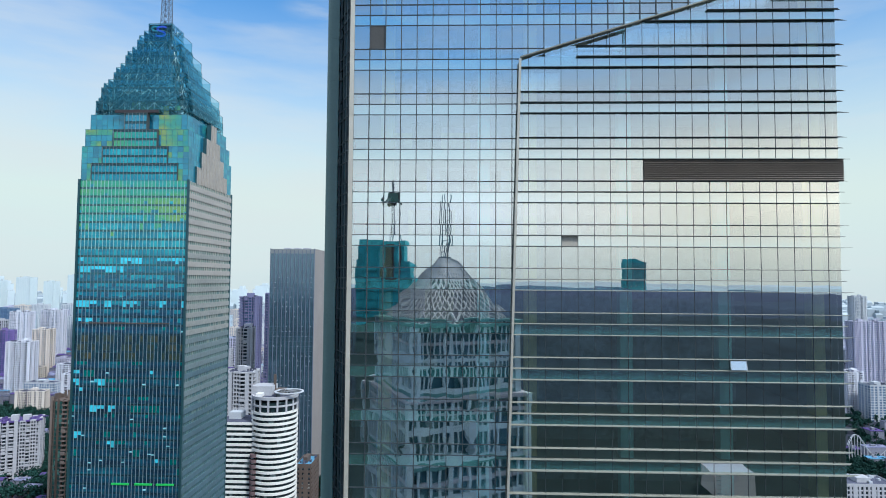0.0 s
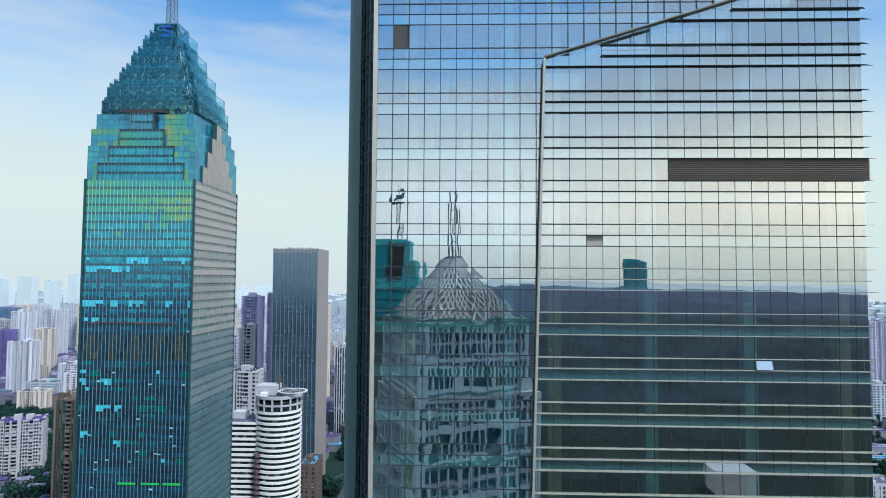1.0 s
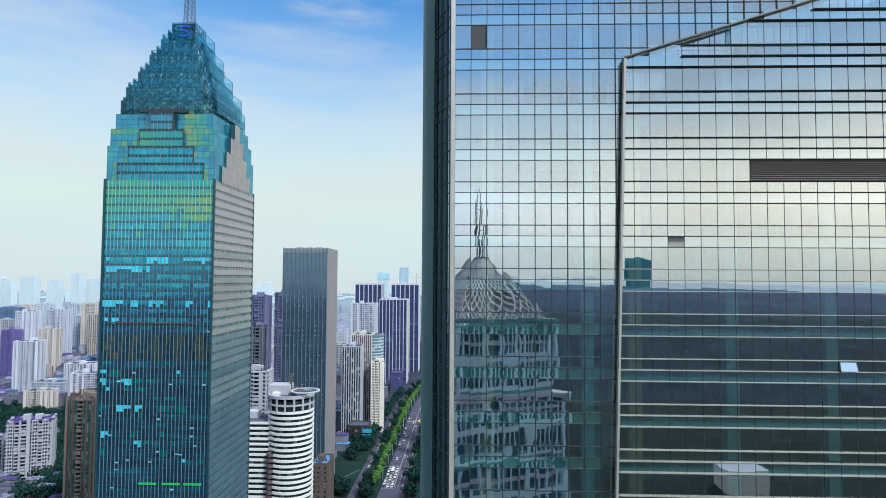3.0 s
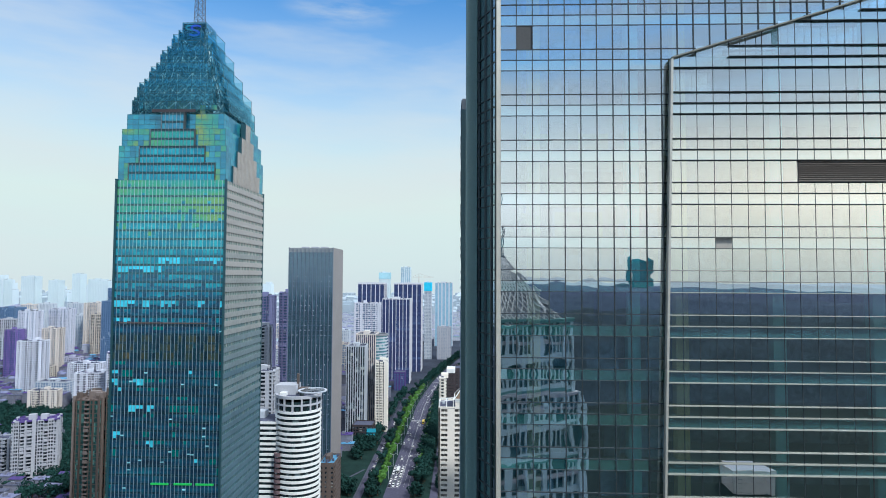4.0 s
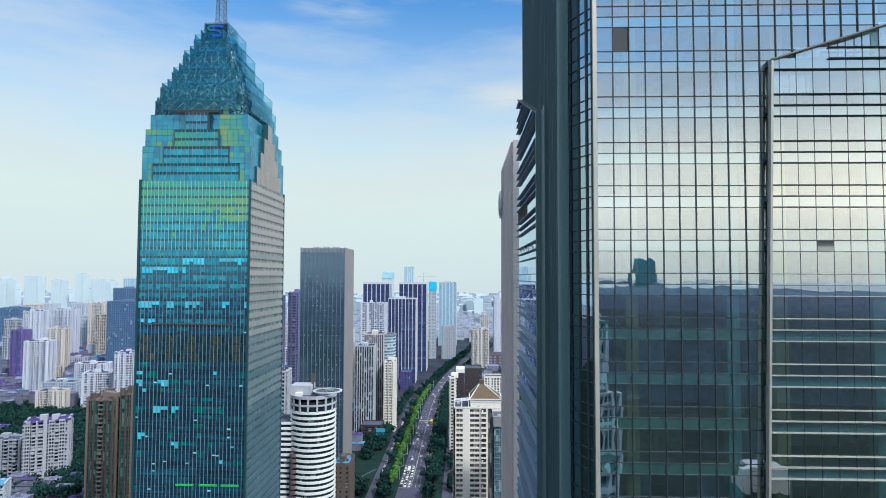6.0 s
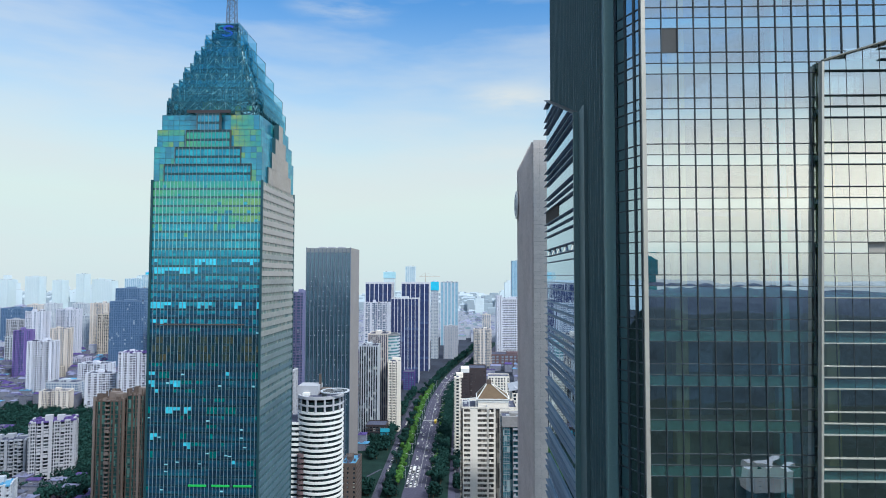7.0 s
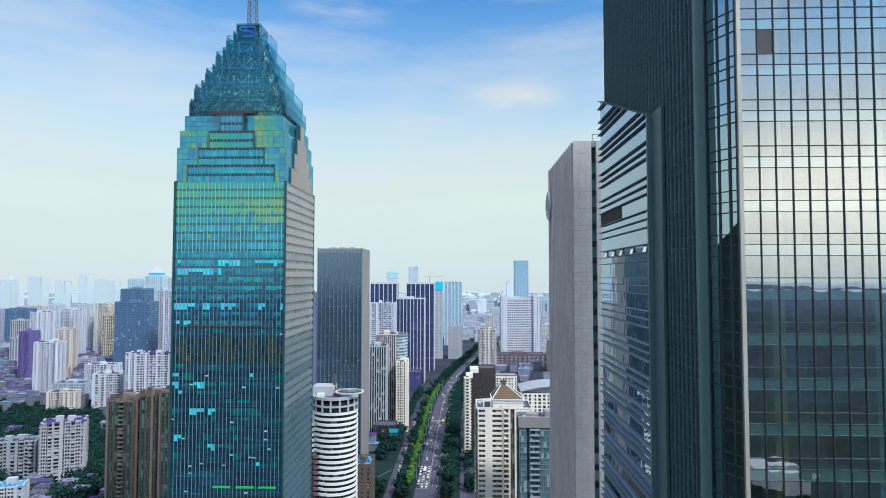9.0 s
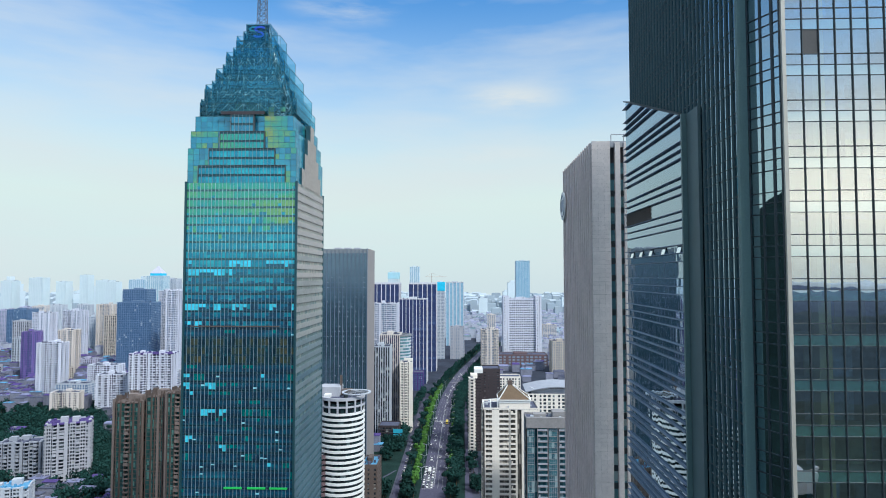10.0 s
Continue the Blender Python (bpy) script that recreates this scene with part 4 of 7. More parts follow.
        if z0 > 196.5:                                        # above the bend they begin at every fourth mullion under the coping
            x0 = 10.9 + 6.256 * max(0, math.ceil((5.45 + (z0 - 196.6) / 0.305 - 11.2) / 6.256))
        if x0 > 34:
            continue
        tip = (36.5, 36.2, 36.8)[kind]
        g = Geo()
        y0, y1 = BY - 0.37, BY + 0.1
        g.v = [(x0, y0, z0 - 0.075), (35.7, y0, z0 - 0.075), (tip, y1, z0 - 0.03), (x0, y1, z0 - 0.08), (x0, y0, z0 - 0.045), (35.7, y0, z0 - 0.045), (tip, y1, z0), (x0, y1, z0 + 0.06)]
        g.f = [(0, 3, 2, 1), (4, 5, 6, 7), (0, 1, 5, 4), (1, 2, 6, 5), (2, 3, 7, 6), (3, 0, 4, 7)]
        # underside and front edge in dark metal: their shade is put into the colour
        g.m = [1, 0, 1, 0, 0, 0]
        part("fin", g, [M_FIN, M_DARKMETAL], t)
    # louvre band
    zt, TALL = 186.71, 2.12
    for k in range(11):
        z = zt - 0.1 - k * 0.2
        part("louvre_slat", Geo().beam((17.25, BY - 0.12, z), (36.0, BY - 0.12, z), (0, 0.7, -0.5), 0.24, 0.035), M_LOUVRE, t)
    part("louvre_back", Geo().box(17.2, 35.5, BY + 0.1, BY + 0.16, zt - TALL, zt), M_DARK, t)
    # the open light
    z1 = [r[1] for r in rows(160, 172) if r[2] == 1 and 167 < r[1] < 168.5][0]
    light = part("open_light", Geo().beam((25.87, BY - 0.02, z1), (25.87, BY - 0.28, z1 - 1.0), (1, 0, 0), 1.44, 0.02), G_BRIGHT, t, "top-hung window light standing open")
    for x in (25.13, 26.62):
        part("stile", Geo().beam((x, BY - 0.02, z1), (x, BY - 0.28, z1 - 1.0), (1, 0, 0), 0.05, 0.05), M_GREYMETAL, light)
    # skin frame
    g = Geo()
    g.beam((skin_left(LOW), BY - 0.25, LOW), (5.45, BY - 0.2, 196.4), (1, 0, 0), 0.22, 0.6)
    part("skin_edge", g, M_FRAME, t, "pale metal edge of the skin")
    g = Geo()
    g.beam((5.45, BY - 0.1, 196.55), (35.8, BY - 0.1, skin_top(35.8)), (0, 1, 0), 0.8, 0.12)
    part("skin_coping", g, M_FIN, t, "sloping metal coping of the skin")

    # notched corner: a pale pier, a return of blue glass, and a teal pier that stands before its back edge
    ret = Frame((-13.0, 62.0), (-11.38, 58.7))
    g, bars = Geo(), Geo()
    us = [0.02, 1.52, 2.78, ret.len - 0.05]
    for z0, z1, kind in rows(LOW, HIGH):
        for a, b in zip(us, us[1:]):
            tilted_pane(g, ret, a, b, -0.08, z0, z1, 0.0014)
        ret.box(bars, us[0], us[-1], -0.14, 0.0, z0 - 0.05, z0 + 0.05)
    for u, w in zip(us, (0.03, 0.09, 0.11, 0.07)):
        ret.box(bars, u - w, u + w, -0.14, 0.04, LOW, HIGH)
    part("corner_glazing", g, G_CHAMFER, t, kind="stuff")
    part("mullion", bars, M_DARKMETAL, t, kind="stuff")
    for p, q, mat in (((-14.2, 61.5), (-13.1, 61.85), M_TEALPIER), ((-11.30, 58.46), (-10.88, FY - 0.05), M_FRAME)):
        f, g = Frame(p, q), Geo()
        for z, up in zip(TOPS, TOPS[1:]):
            if z > LOW and up < HIGH:
                f.box(g, 0, f.len, -0.3, 0.0, z + 0.02, up - 0.02)
        f.box(g, 0.01, f.len - 0.01, -0.3, -0.02, LOW, HIGH)
        part("corner_pier", g, mat, t, "jointed metal corner pier")

    # west face: deep fins and dark glass, then a louvred skin
    we = Frame((SIDE, 102), (SIDE, 62.2))
    g = Geo()
    for z0, z1, kind in rows(LOW, HIGH):
        u = 0.0
        while u < we.len - 0.05:
            tilted_pane(g, we, u, min(u + 1.55, we.len), -0.12, z0, z1, 0.0014)
            u += 1.55
    part("west_glazing", g, G_SIDE, t, kind="stuff")
    g = Geo()
    for z0, z1, kind in rows(LOW, HIGH):
        we.box(g, 0, we.len, -0.2, -0.08, z0 - 0.05, z0 + 0.05)
    part("transom", g, M_DARKMETAL, t, kind="stuff")
    n = 32
    for k in range(n):
        u = 0.2 + (we.len - 0.5) * k / (n - 1)
        y = 102 - u
        g = Geo()
        we.box(g, u - 0.06, u + 0.06, -0.2, 0.10, LOW if y < 76 else west_top(y), HIGH)
        part("west_fin", g, M_WESTFIN, t)
    part("west_pier", Geo().box(SIDE - 0.42, SIDE - 0.06, 72.0, 75.6, LOW, 196.6), M_WESTFIN, t, "dark metal pier beside the skin")
    SX = SIDE - 0.7
    g, lines = Geo(), Geo()
    sk = Frame((SX, 102.3), (SX, 76))
    for z0, z1, kind in rows(LOW, 206):
        u = 0.0
        for k in range(16):
            u0, u1 = sk.len * k / 16, sk.len * (k + 1) / 16
            if kind == 0 and 183.5 < z0 + 1 < 187.5 and u0 < 13:
                continue                                      # louvre band
            ta, tb = min(z1, west_top(102.3 - u0)), min(z1, west_top(102.3 - u1))
            if ta == z1 and tb == z1:
                tilted_pane(g, sk, u0, u1, 0, z0, z1, 0.0016)
            elif min(ta, tb) > z0 + 0.05:
                g.quad(sk.at(u0, 0, z0), sk.at(u1, 0, z0), sk.at(u1, 0, tb), sk.at(u0, 0, ta))
    part("west_skin_glazing", g, G_WSKIN, t, kind="stuff")
    for z0, z1, kind in rows(LOW, 206):
        y_in = max(76.0, 78 + (z0 - 197.2) / 0.36)
        if y_in < 101:
            g = Geo()
            sk.box(g, -0.3 - 0.2 * kind, 102.3 - y_in, -0.1, 0.42, z0 - 0.05, z0 + 0.04)
            part("west_skin_fin", g, M_NAVYFIN, t)
    for k in range(11):
        z = zt - 0.1 - k * 0.2
        part("louvre_slat", Geo().beam((SX - 0.1, 89.4, z), (SX - 0.1, 102.2, z), (0.7, 0, -0.5), 0.24, 0.035), M_LOUVRE, t)
    part("louvre_back", Geo().box(SX + 0.1, SX + 0.16, 89.4, 102.2, zt - TALL, zt), M_DARK, t)
    zl = [r for r in rows(178, 182) if r[2] == 1][0]
    for y in (77.6, 83.6, 89.2, 94.0, 98.8):
        g = Geo()
        g.beam((SX - 0.02, y, zl[1]), (SX - 0.30, y, zl[0] + 0.05), (0, 1, 0), 1.40, 0.02)
        hung = part("open_light", g, G_BRIGHT, t, "top-hung window light standing open")
        for dy in (-0.72, 0.72):
            part("stile", Geo().beam((SX - 0.02, y + dy, zl[1]), (SX - 0.30, y + dy, zl[0] + 0.05), (0, 1, 0), 0.05, 0.05), M_GREYMETAL, hung)
    part("west_skin_edge", Geo().box(SX - 0.3, SIDE - 0.05, 75.65, 76.05, LOW, 196.7), M_TEALPIER, t)
    part("west_skin_coping", Geo().beam((SX + 0.2, 75.7, west_top(75.7) + 0.1), (SX + 0.2, 103, west_top(103)), (1, 0, 0), 0.9, 0.14), M_DARKMETAL, t)
    # plain east and north faces
    g = Geo()
    for p, q in (((35.6, FY + 0.1), (35.6, 102)), ((35.6, 102), (SIDE, 102))):
        f = Frame(p, q)
        for z0, z1, kind in rows(LOW, HIGH):
            f.box(g, 0, f.len, -0.1, -0.05, z0, z1)
    part("rear_glazing", g, M_TEALPIER, t, kind="stuff")
    return t


glass_tower()


# ---- teal tower ----
def teal_tower():
    """A square shaft, a stepped panel that climbs its crown on each side, and set-back boxes of clear glass with trusses inside."""
    random.seed(5)
    X0, X1, Y0, Y1, ZT = -148.4, -105.6, 227.0, 269.8, 212.3
    t = thing("teal_tower", (X0 + X1) / 2, (Y0 + Y1) / 2, 0, 0, "teal glass office tower with a stepped glass crown and lattice mast", "tower")
    hx, hy = (X1 - X0) / 2, (Y1 - Y0) / 2
    fh, nb = 3.30, 30
    part("core", Geo().box(-hx + 0.5, hx - 0.5, -hy + 0.5, hy - 0.5, 0, ZT), M_TEALCORE, t)
    south, east = Frame((-hx, -hy), (hx, -hy)), Frame((hx, -hy), (hx, hy))
    west, north = Frame((-hx, hy), (-hx, -hy)), Frame((hx, hy), (-hx, hy))
    bw = 2 * hx / nb
    n_fl = int((ZT - 10) / fh)
    kept = 0
    joined, mid, ochre, dark_row, bright, side = Geo(), Geo(), Geo(), Geo(), Geo(), Geo()
    chips, rooms = Geo(), Geo()
    # storeys with bright blinds, as runs of bays
    lit = {}
    for z, runs in ((181, ((1, 2), (10, 15), (19, 25))), (177.5, ((1, 10),)), (165, ((0, 1), (2, 4), (7, 8), (11, 15), (20, 21), (24, 25))), (158.4, ((1, 3),)),
                    (139, ((0, 1), (18, 18))), (135, ((0, 1), (5, 7))), (131, ((2, 2),)), (125, ((4, 7), (9, 10))), (116, ((0, 2),)), (112, ((9, 9),)), (104, ((20, 20),))):
        lit[int((ZT - z) / fh)] = {j for a, b in runs for j in range(round(a * nb / 26), round((b + 1) * nb / 26))}
    for k in range(n_fl):
        zt = ZT - k * fh
        green_run, green_sill = set(), random.choice((0.0, 0.6, 1.3, 1.3))
        for _ in range(random.choice((2, 3, 4, 6)) if 17 <= k < 31 else random.choice((0, 0, 1, 2)) if k >= 31 else 0):
            a = random.randrange(nb)
            green_run |= set(range(a, a + random.choice((1, 1, 1, 2, 3))))
        for zc0, zc1, vision in ((zt - fh + 0.75, zt - 0.02, 1), (zt - fh + 0.02, zt - fh + 0.75, 0)):
            for j in range(nb):
                u0, u1 = j * bw + 0.06, (j + 1) * bw - 0.06
                if vision and 143.5 < zt - 1.6 < 152:
                    tilted_pane(ochre if j % 6 in (2, 3) or (j * 5 + k) % 4 == 0 else dark_row, south, u0, u1, -0.06, zc0, zc1, 0.02)
                elif vision and j in lit.get(k, ()) and random.random() < 0.9:
                    short = random.random() < 0.55
                    tilted_pane(bright, south, u0, u1, -0.06, zc0 + (1.2 if short else 0), zc1, 0.005)
                    if short:
                        tilted_pane(joined, south, u0, u1, -0.06, zc0, zc0 + 1.17, 0.005)
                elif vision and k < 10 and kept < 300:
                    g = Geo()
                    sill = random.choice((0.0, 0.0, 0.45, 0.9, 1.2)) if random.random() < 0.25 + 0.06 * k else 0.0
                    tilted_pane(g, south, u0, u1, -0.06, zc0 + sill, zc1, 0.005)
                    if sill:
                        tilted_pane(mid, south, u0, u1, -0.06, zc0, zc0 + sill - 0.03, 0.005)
                    # the sky's green reflection, as pane colour, thins out down the storeys
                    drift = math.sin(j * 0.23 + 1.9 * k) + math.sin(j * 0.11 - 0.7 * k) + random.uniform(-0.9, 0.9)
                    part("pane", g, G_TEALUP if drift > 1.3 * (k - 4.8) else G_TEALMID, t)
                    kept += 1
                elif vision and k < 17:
                    # the painted reflection fades: fewer lighter panes on each storey down
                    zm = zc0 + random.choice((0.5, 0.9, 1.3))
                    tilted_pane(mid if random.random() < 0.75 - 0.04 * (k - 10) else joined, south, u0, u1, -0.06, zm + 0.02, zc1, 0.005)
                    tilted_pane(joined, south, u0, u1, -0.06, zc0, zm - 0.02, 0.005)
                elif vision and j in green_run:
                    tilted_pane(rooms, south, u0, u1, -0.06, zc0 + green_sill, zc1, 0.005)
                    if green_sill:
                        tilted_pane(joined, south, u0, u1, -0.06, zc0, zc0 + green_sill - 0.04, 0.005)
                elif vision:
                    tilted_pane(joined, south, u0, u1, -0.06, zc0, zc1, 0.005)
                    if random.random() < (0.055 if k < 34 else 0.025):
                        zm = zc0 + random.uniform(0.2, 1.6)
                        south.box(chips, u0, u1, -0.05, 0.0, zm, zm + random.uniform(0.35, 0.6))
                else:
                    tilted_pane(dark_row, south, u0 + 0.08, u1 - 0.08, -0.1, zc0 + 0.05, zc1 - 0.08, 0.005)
        for f in (east, west, north):
            m = 24
            for j in range(m):
                u0, u1 = f.len * j / m + 0.06, f.len * (j + 1) / m - 0.06
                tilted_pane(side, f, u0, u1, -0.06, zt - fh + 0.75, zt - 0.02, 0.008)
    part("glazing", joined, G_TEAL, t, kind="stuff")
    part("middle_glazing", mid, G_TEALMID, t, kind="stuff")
    part("room_glazing", rooms, G_GREENROOM, t, "green-lit office panes", kind="stuff")
    part("blind", chips, G_CHIP, t, "small pale cyan blinds", kind="stuff")
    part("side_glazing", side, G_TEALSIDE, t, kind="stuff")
    part("lit_glazing", bright, G_CYAN, t, "bright cyan blinds behind the glass", kind="stuff")
    part("spandrel_glazing", dark_row, G_TEALDARK, t, kind="stuff")
    part("ochre_glazing", ochre, G_OCHRE, t, "ochre-lit panes of one double storey", kind="stuff")
    g = Geo()
    for k in range(n_fl):
        z = ZT - k * fh
        south.box(g, 0, south.len, -0.12, -0.03, z - fh + 0.70, z - fh + 0.80)
        south.box(g, 0, south.len, -0.12, -0.03, z - 0.04, z + 0.04)
    part("transom", g, M_TEALFRAME, t, kind="stuff")
    for j in range(1, nb):
        g = Geo()
        south.box(g, j * bw - 0.06, j * bw + 0.06, -0.1, 0.16, 4, 185.5)
        south.box(g, j * bw - 0.06, j * bw + 0.06, -0.1, 0.16, 185.5, ZT, 1)
        part("mullion", g, [M_MULLION, M_MULLIONUP], t)

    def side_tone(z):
        """Warm stone at the top; lower down, reflections painted in as greyer, then teal tones, with no sharp line
        between.
        """
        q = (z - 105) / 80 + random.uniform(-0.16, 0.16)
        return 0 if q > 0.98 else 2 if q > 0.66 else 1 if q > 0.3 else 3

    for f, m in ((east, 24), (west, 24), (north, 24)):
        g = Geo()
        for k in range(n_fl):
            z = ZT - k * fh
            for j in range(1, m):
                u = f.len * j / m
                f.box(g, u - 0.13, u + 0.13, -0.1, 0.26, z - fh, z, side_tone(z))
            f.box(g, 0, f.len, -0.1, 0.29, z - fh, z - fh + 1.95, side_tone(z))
        part("side_fin", g, [M_SIDEFIN, M_SIDETEAL, M_SIDEMID, M_SIDELOW], t, "stone fins with reflections painted in as teal lower down", kind="stuff")
    for x in (-hx, hx):
        for y in (-hy, hy):
            part("corner_post", Geo().box(x - 0.4, x + 0.4, y - 0.4, y + 0.4, 0, ZT + 0.5), M_TEALFRAME, t)
    g = Geo()
    south.box(g, 2.5, south.len - 6, -0.1, 0.26, 157.3, 157.75)
    part("band", g, M_BROWN, t, "brown metal band")
    for a in (-8.3, 0.6, 8.9):
        g = Geo()
        south.box(g, a - 0.6 + hx + 4.0, a + hx + 10.2, -0.02, 0.28, 97.0, 97.68)
        part("green_strip", g, M_GREENSIGN, t, "bright green strip")
    # crown: set-back glass boxes
    inset = [0.3, 1.0, 2.2, 3.3, 4.5, 7.5, 10.4, 13.4, 16.4]
    zs = [ZT, 225.7, 232.5, 238.6, 244.5, 250.2, 257.4, 265.4, 273.1, 281.2]
    for i, (c, za, zb) in enumerate(zip(inset, zs, zs[1:])):
        wx, wy = hx - c, hy - c
        rim = Geo()
        for q in ((-wx, wx, -wy, -wy + 0.5), (-wx, wx, wy - 0.5, wy), (-wx, -wx + 0.5, -wy + 0.5, wy - 0.5), (wx - 0.5, wx, -wy + 0.5, wy - 0.5)):
            rim.box(*q, za - 0.08, za + 0.08)
        stage = part("crown_stage", rim, M_TEALFRAME, t)
        for p, q in (((-wx, -wy), (wx, -wy)), ((wx, -wy), (wx, wy)), ((wx, wy), (-wx, wy)), ((-wx, wy), (-wx, -wy))):
            f = Frame(p, q)
            g, green, m = Geo(), Geo(), max(3, round(f.len / 2.2))
            front = abs(p[1] + wy) < 0.01 and abs(q[1] + wy) < 0.01
            nz = max(2, round((zb - za) / 2.1))
            for j in range(m):
                for r in range(nz):
                    h0, h1 = za + (zb - za) * r / nz, za + (zb - za) * (r + 1) / nz
                    share = (j + 0.5) / m
                    # tinted: panes where the yellow-green cloud reflection is coloured in
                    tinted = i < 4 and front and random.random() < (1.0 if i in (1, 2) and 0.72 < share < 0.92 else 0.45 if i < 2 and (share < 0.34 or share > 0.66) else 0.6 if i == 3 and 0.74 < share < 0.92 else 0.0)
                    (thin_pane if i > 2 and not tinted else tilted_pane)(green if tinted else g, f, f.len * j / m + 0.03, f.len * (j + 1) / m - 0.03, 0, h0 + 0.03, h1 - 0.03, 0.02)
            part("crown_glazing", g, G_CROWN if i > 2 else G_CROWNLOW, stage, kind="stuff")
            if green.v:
                part("tinted_glazing", green, G_CROWNGREEN, stage, "crown panes with a yellow-green reflection painted in", kind="stuff")
            g = Geo()
            for j in range(m + 1):
                u = f.len * j / m
                f.box(g, u - 0.06, u + 0.06, -0.08, 0.03, za, zb)
            for r in range(nz + 1):
                h = za + (zb - za) * r / nz
                f.box(g, 0, f.len, -0.08, 0.03, h - 0.07, h + 0.07)
            part("crown_frame", g, M_CROWNFRAME, stage, kind="stuff")
        # a narrower bay carried half a step higher
        if 3 <= i < 8:
            up = (zs[i + 2] - zb) * 0.40 if i + 2 < len(zs) else 1.5
            for bx0, bx1, by0, by1 in ((-wx + 3.4, wx - 3.4, -wy - 1.1, -wy + 2.4), (-wx - 1.1, -wx + 2.4, -wy + 3.4, wy - 3.4), (wx - 2.4, wx + 1.1, -wy + 3.4, wy - 3.4)):
                bay = Geo()
                for p, q in (((bx0, by0), (bx1, by0)), ((bx1, by0), (bx1, by1)), ((bx1, by1), (bx0, by1)), ((bx0, by1), (bx0, by0))):
                    f = Frame(p, q)
                    thin_pane(bay, f, 0, f.len, 0, za + 2.0, zb + up, 0.0)
                part("crown_bay", bay, G_CROWN, stage)
                bars = Geo()
                for x in (bx0, bx1):
                    for y in (by0, by1):
                        bars.bar((x, y, za + 2.0), (x, y, zb + up), 0.10)
                for h in (za + 2.0, (za + 2.0 + zb + up) / 2, zb + up):
                    bars.bar((bx0, by0, h), (bx1, by0, h), 0.09)
                    bars.bar((bx0, by0, h), (bx0, by1, h), 0.09)
                    bars.bar((bx1, by0, h), (bx1, by1, h), 0.09)
                part("bay_frame", bars, M_CROWNFRAME, stage, kind="stuff")
        # trusses inside
        if i >= 3:
            g = Geo()
            for ins, dia, tone in ((0.5, 0.18, 1), (1.6, 0.15, 0), (3.0, 0.18, 1), (5.2, 0.20, 1)):
                vx, vy = max(1.5, wx - ins), max(1.5, wy - ins)
                ring = [(-vx, -vy), (vx, -vy), (vx, vy), (-vx, vy), (-vx, -vy)]
                zm = (za + zb) / 2 + random.uniform(-0.6, 0.6)
                for (ax, ay), (bx_, by_) in zip(ring, ring[1:]):
                    m = max(2, round(math.hypot(bx_ - ax, by_ - ay) / (2.9 + 1.1 * tone)))
                    for j in range(m):
                        a = (ax + (bx_ - ax) * j / m, ay + (by_ - ay) * j / m)
                        b = (ax + (bx_ - ax) * (j + 1) / m, ay + (by_ - ay) * (j + 1) / m)
                        for lo, hi in ((za + 0.2, zm), (zm, zb - 0.2)):
                            if (j + i) % 2:
                                g.bar((*a, lo), (*b, hi), dia, tone)
                            else:
                                g.bar((*b, lo), (*a, hi), dia, tone)
                        if tone:
                            g.bar((*a, zb - 0.3), (*b, zb - 0.3), dia * 0.9, tone)
                        if j % 2:
                            g.bar((*a, za + 0.3), (*a, zb - 0.3), dia * 0.8, tone)
                        if i < 7 and not tone:                # struts that lean inwards to the next stage
                            g.bar((*a, zm), (a[0] * 0.82 + random.uniform(-0.9, 0.9), a[1] * 0.82 + random.uniform(-0.9, 0.9), zb + 2.4), dia * 0.8, tone)
            part("truss", g, [M_TRUSS, M_CROWNFRAME], stage, "pale steel trusswork", kind="stuff")
    drum = part("lift_house", Geo().box(-4.9, 4.9, -hy + 5.5, 5, ZT, 245.2), M_OLIVEDRUM, t, "olive ribbed lift house inside the crown")
    g = Geo()
    for k in range(12):
        x = -4.9 + 9.8 * k / 11
        g.box(x - 0.12, x + 0.12, -hy + 5.2, -hy + 5.5, 238.0, 245.2)
    part("rib", g, M_CROWNFRAME, drum, kind="stuff")
    # the stepped panel climbing the crown on the south side, and its stone twin on the others
    for i, (hw, za, zb) in enumerate(((16.9, ZT, 218.9), (12.8, 218.9, 225.5), (8.6, 225.5, 232.1), (4.4, 232.1, 238.7))):
        p = part("stepped_panel", Geo().box(-hw, hw, -hy + 0.15, -hy + 1.6, za, zb), M_TEALCORE, t)
        g, bars = Geo(), Geo()
        m = round(2 * hw / bw)
        f = Frame((-hw, -hy), (hw, -hy))
        for r in range(2):
            z1 = zb - r * 3.3
            for j in range(m):
                u0, u1 = f.len * j / m, f.len * (j + 1) / m
                tilted_pane(g, f, u0 + 0.06, u1 - 0.06, -0.06, z1 - 3.25, z1 - 0.85, 0.012)
                f.box(bars, u0 - 0.06, u0 + 0.06, -0.1, 0.18, z1 - 3.3, z1)
                f.box(bars, u0 + 0.25, u1 - 0.25, -0.1, 0.02, z1 - 0.75, z1 - 0.12, 1)
        # second tier from the top carries the green reflection as pane colour
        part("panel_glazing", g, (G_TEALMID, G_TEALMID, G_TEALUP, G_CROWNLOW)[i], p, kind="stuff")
        part("panel_mullion", bars, [M_MULLION, M_TEALFRAME], p, kind="stuff")
        g = Geo()
        for x in (-hw, hw):
            g.box(x - 0.16, x + 0.16, -hy - 0.15, -hy + 1.6, za, zb + 0.2)
        g.box(-hw, hw, -hy - 0.1, -hy + 1.6, zb, zb + 0.2)
        part("panel_border", g, M_BRONZE, p)
        hd = hw - 2.0
        east_panel = part("east_panel", Geo().box(hx - 1.6, hx + 0.12, -hd, hd, za, zb), M_SIDEFIN, t, "warm grey stone panel")
        g = Geo()
        k = round(2 * hd / 1.5)
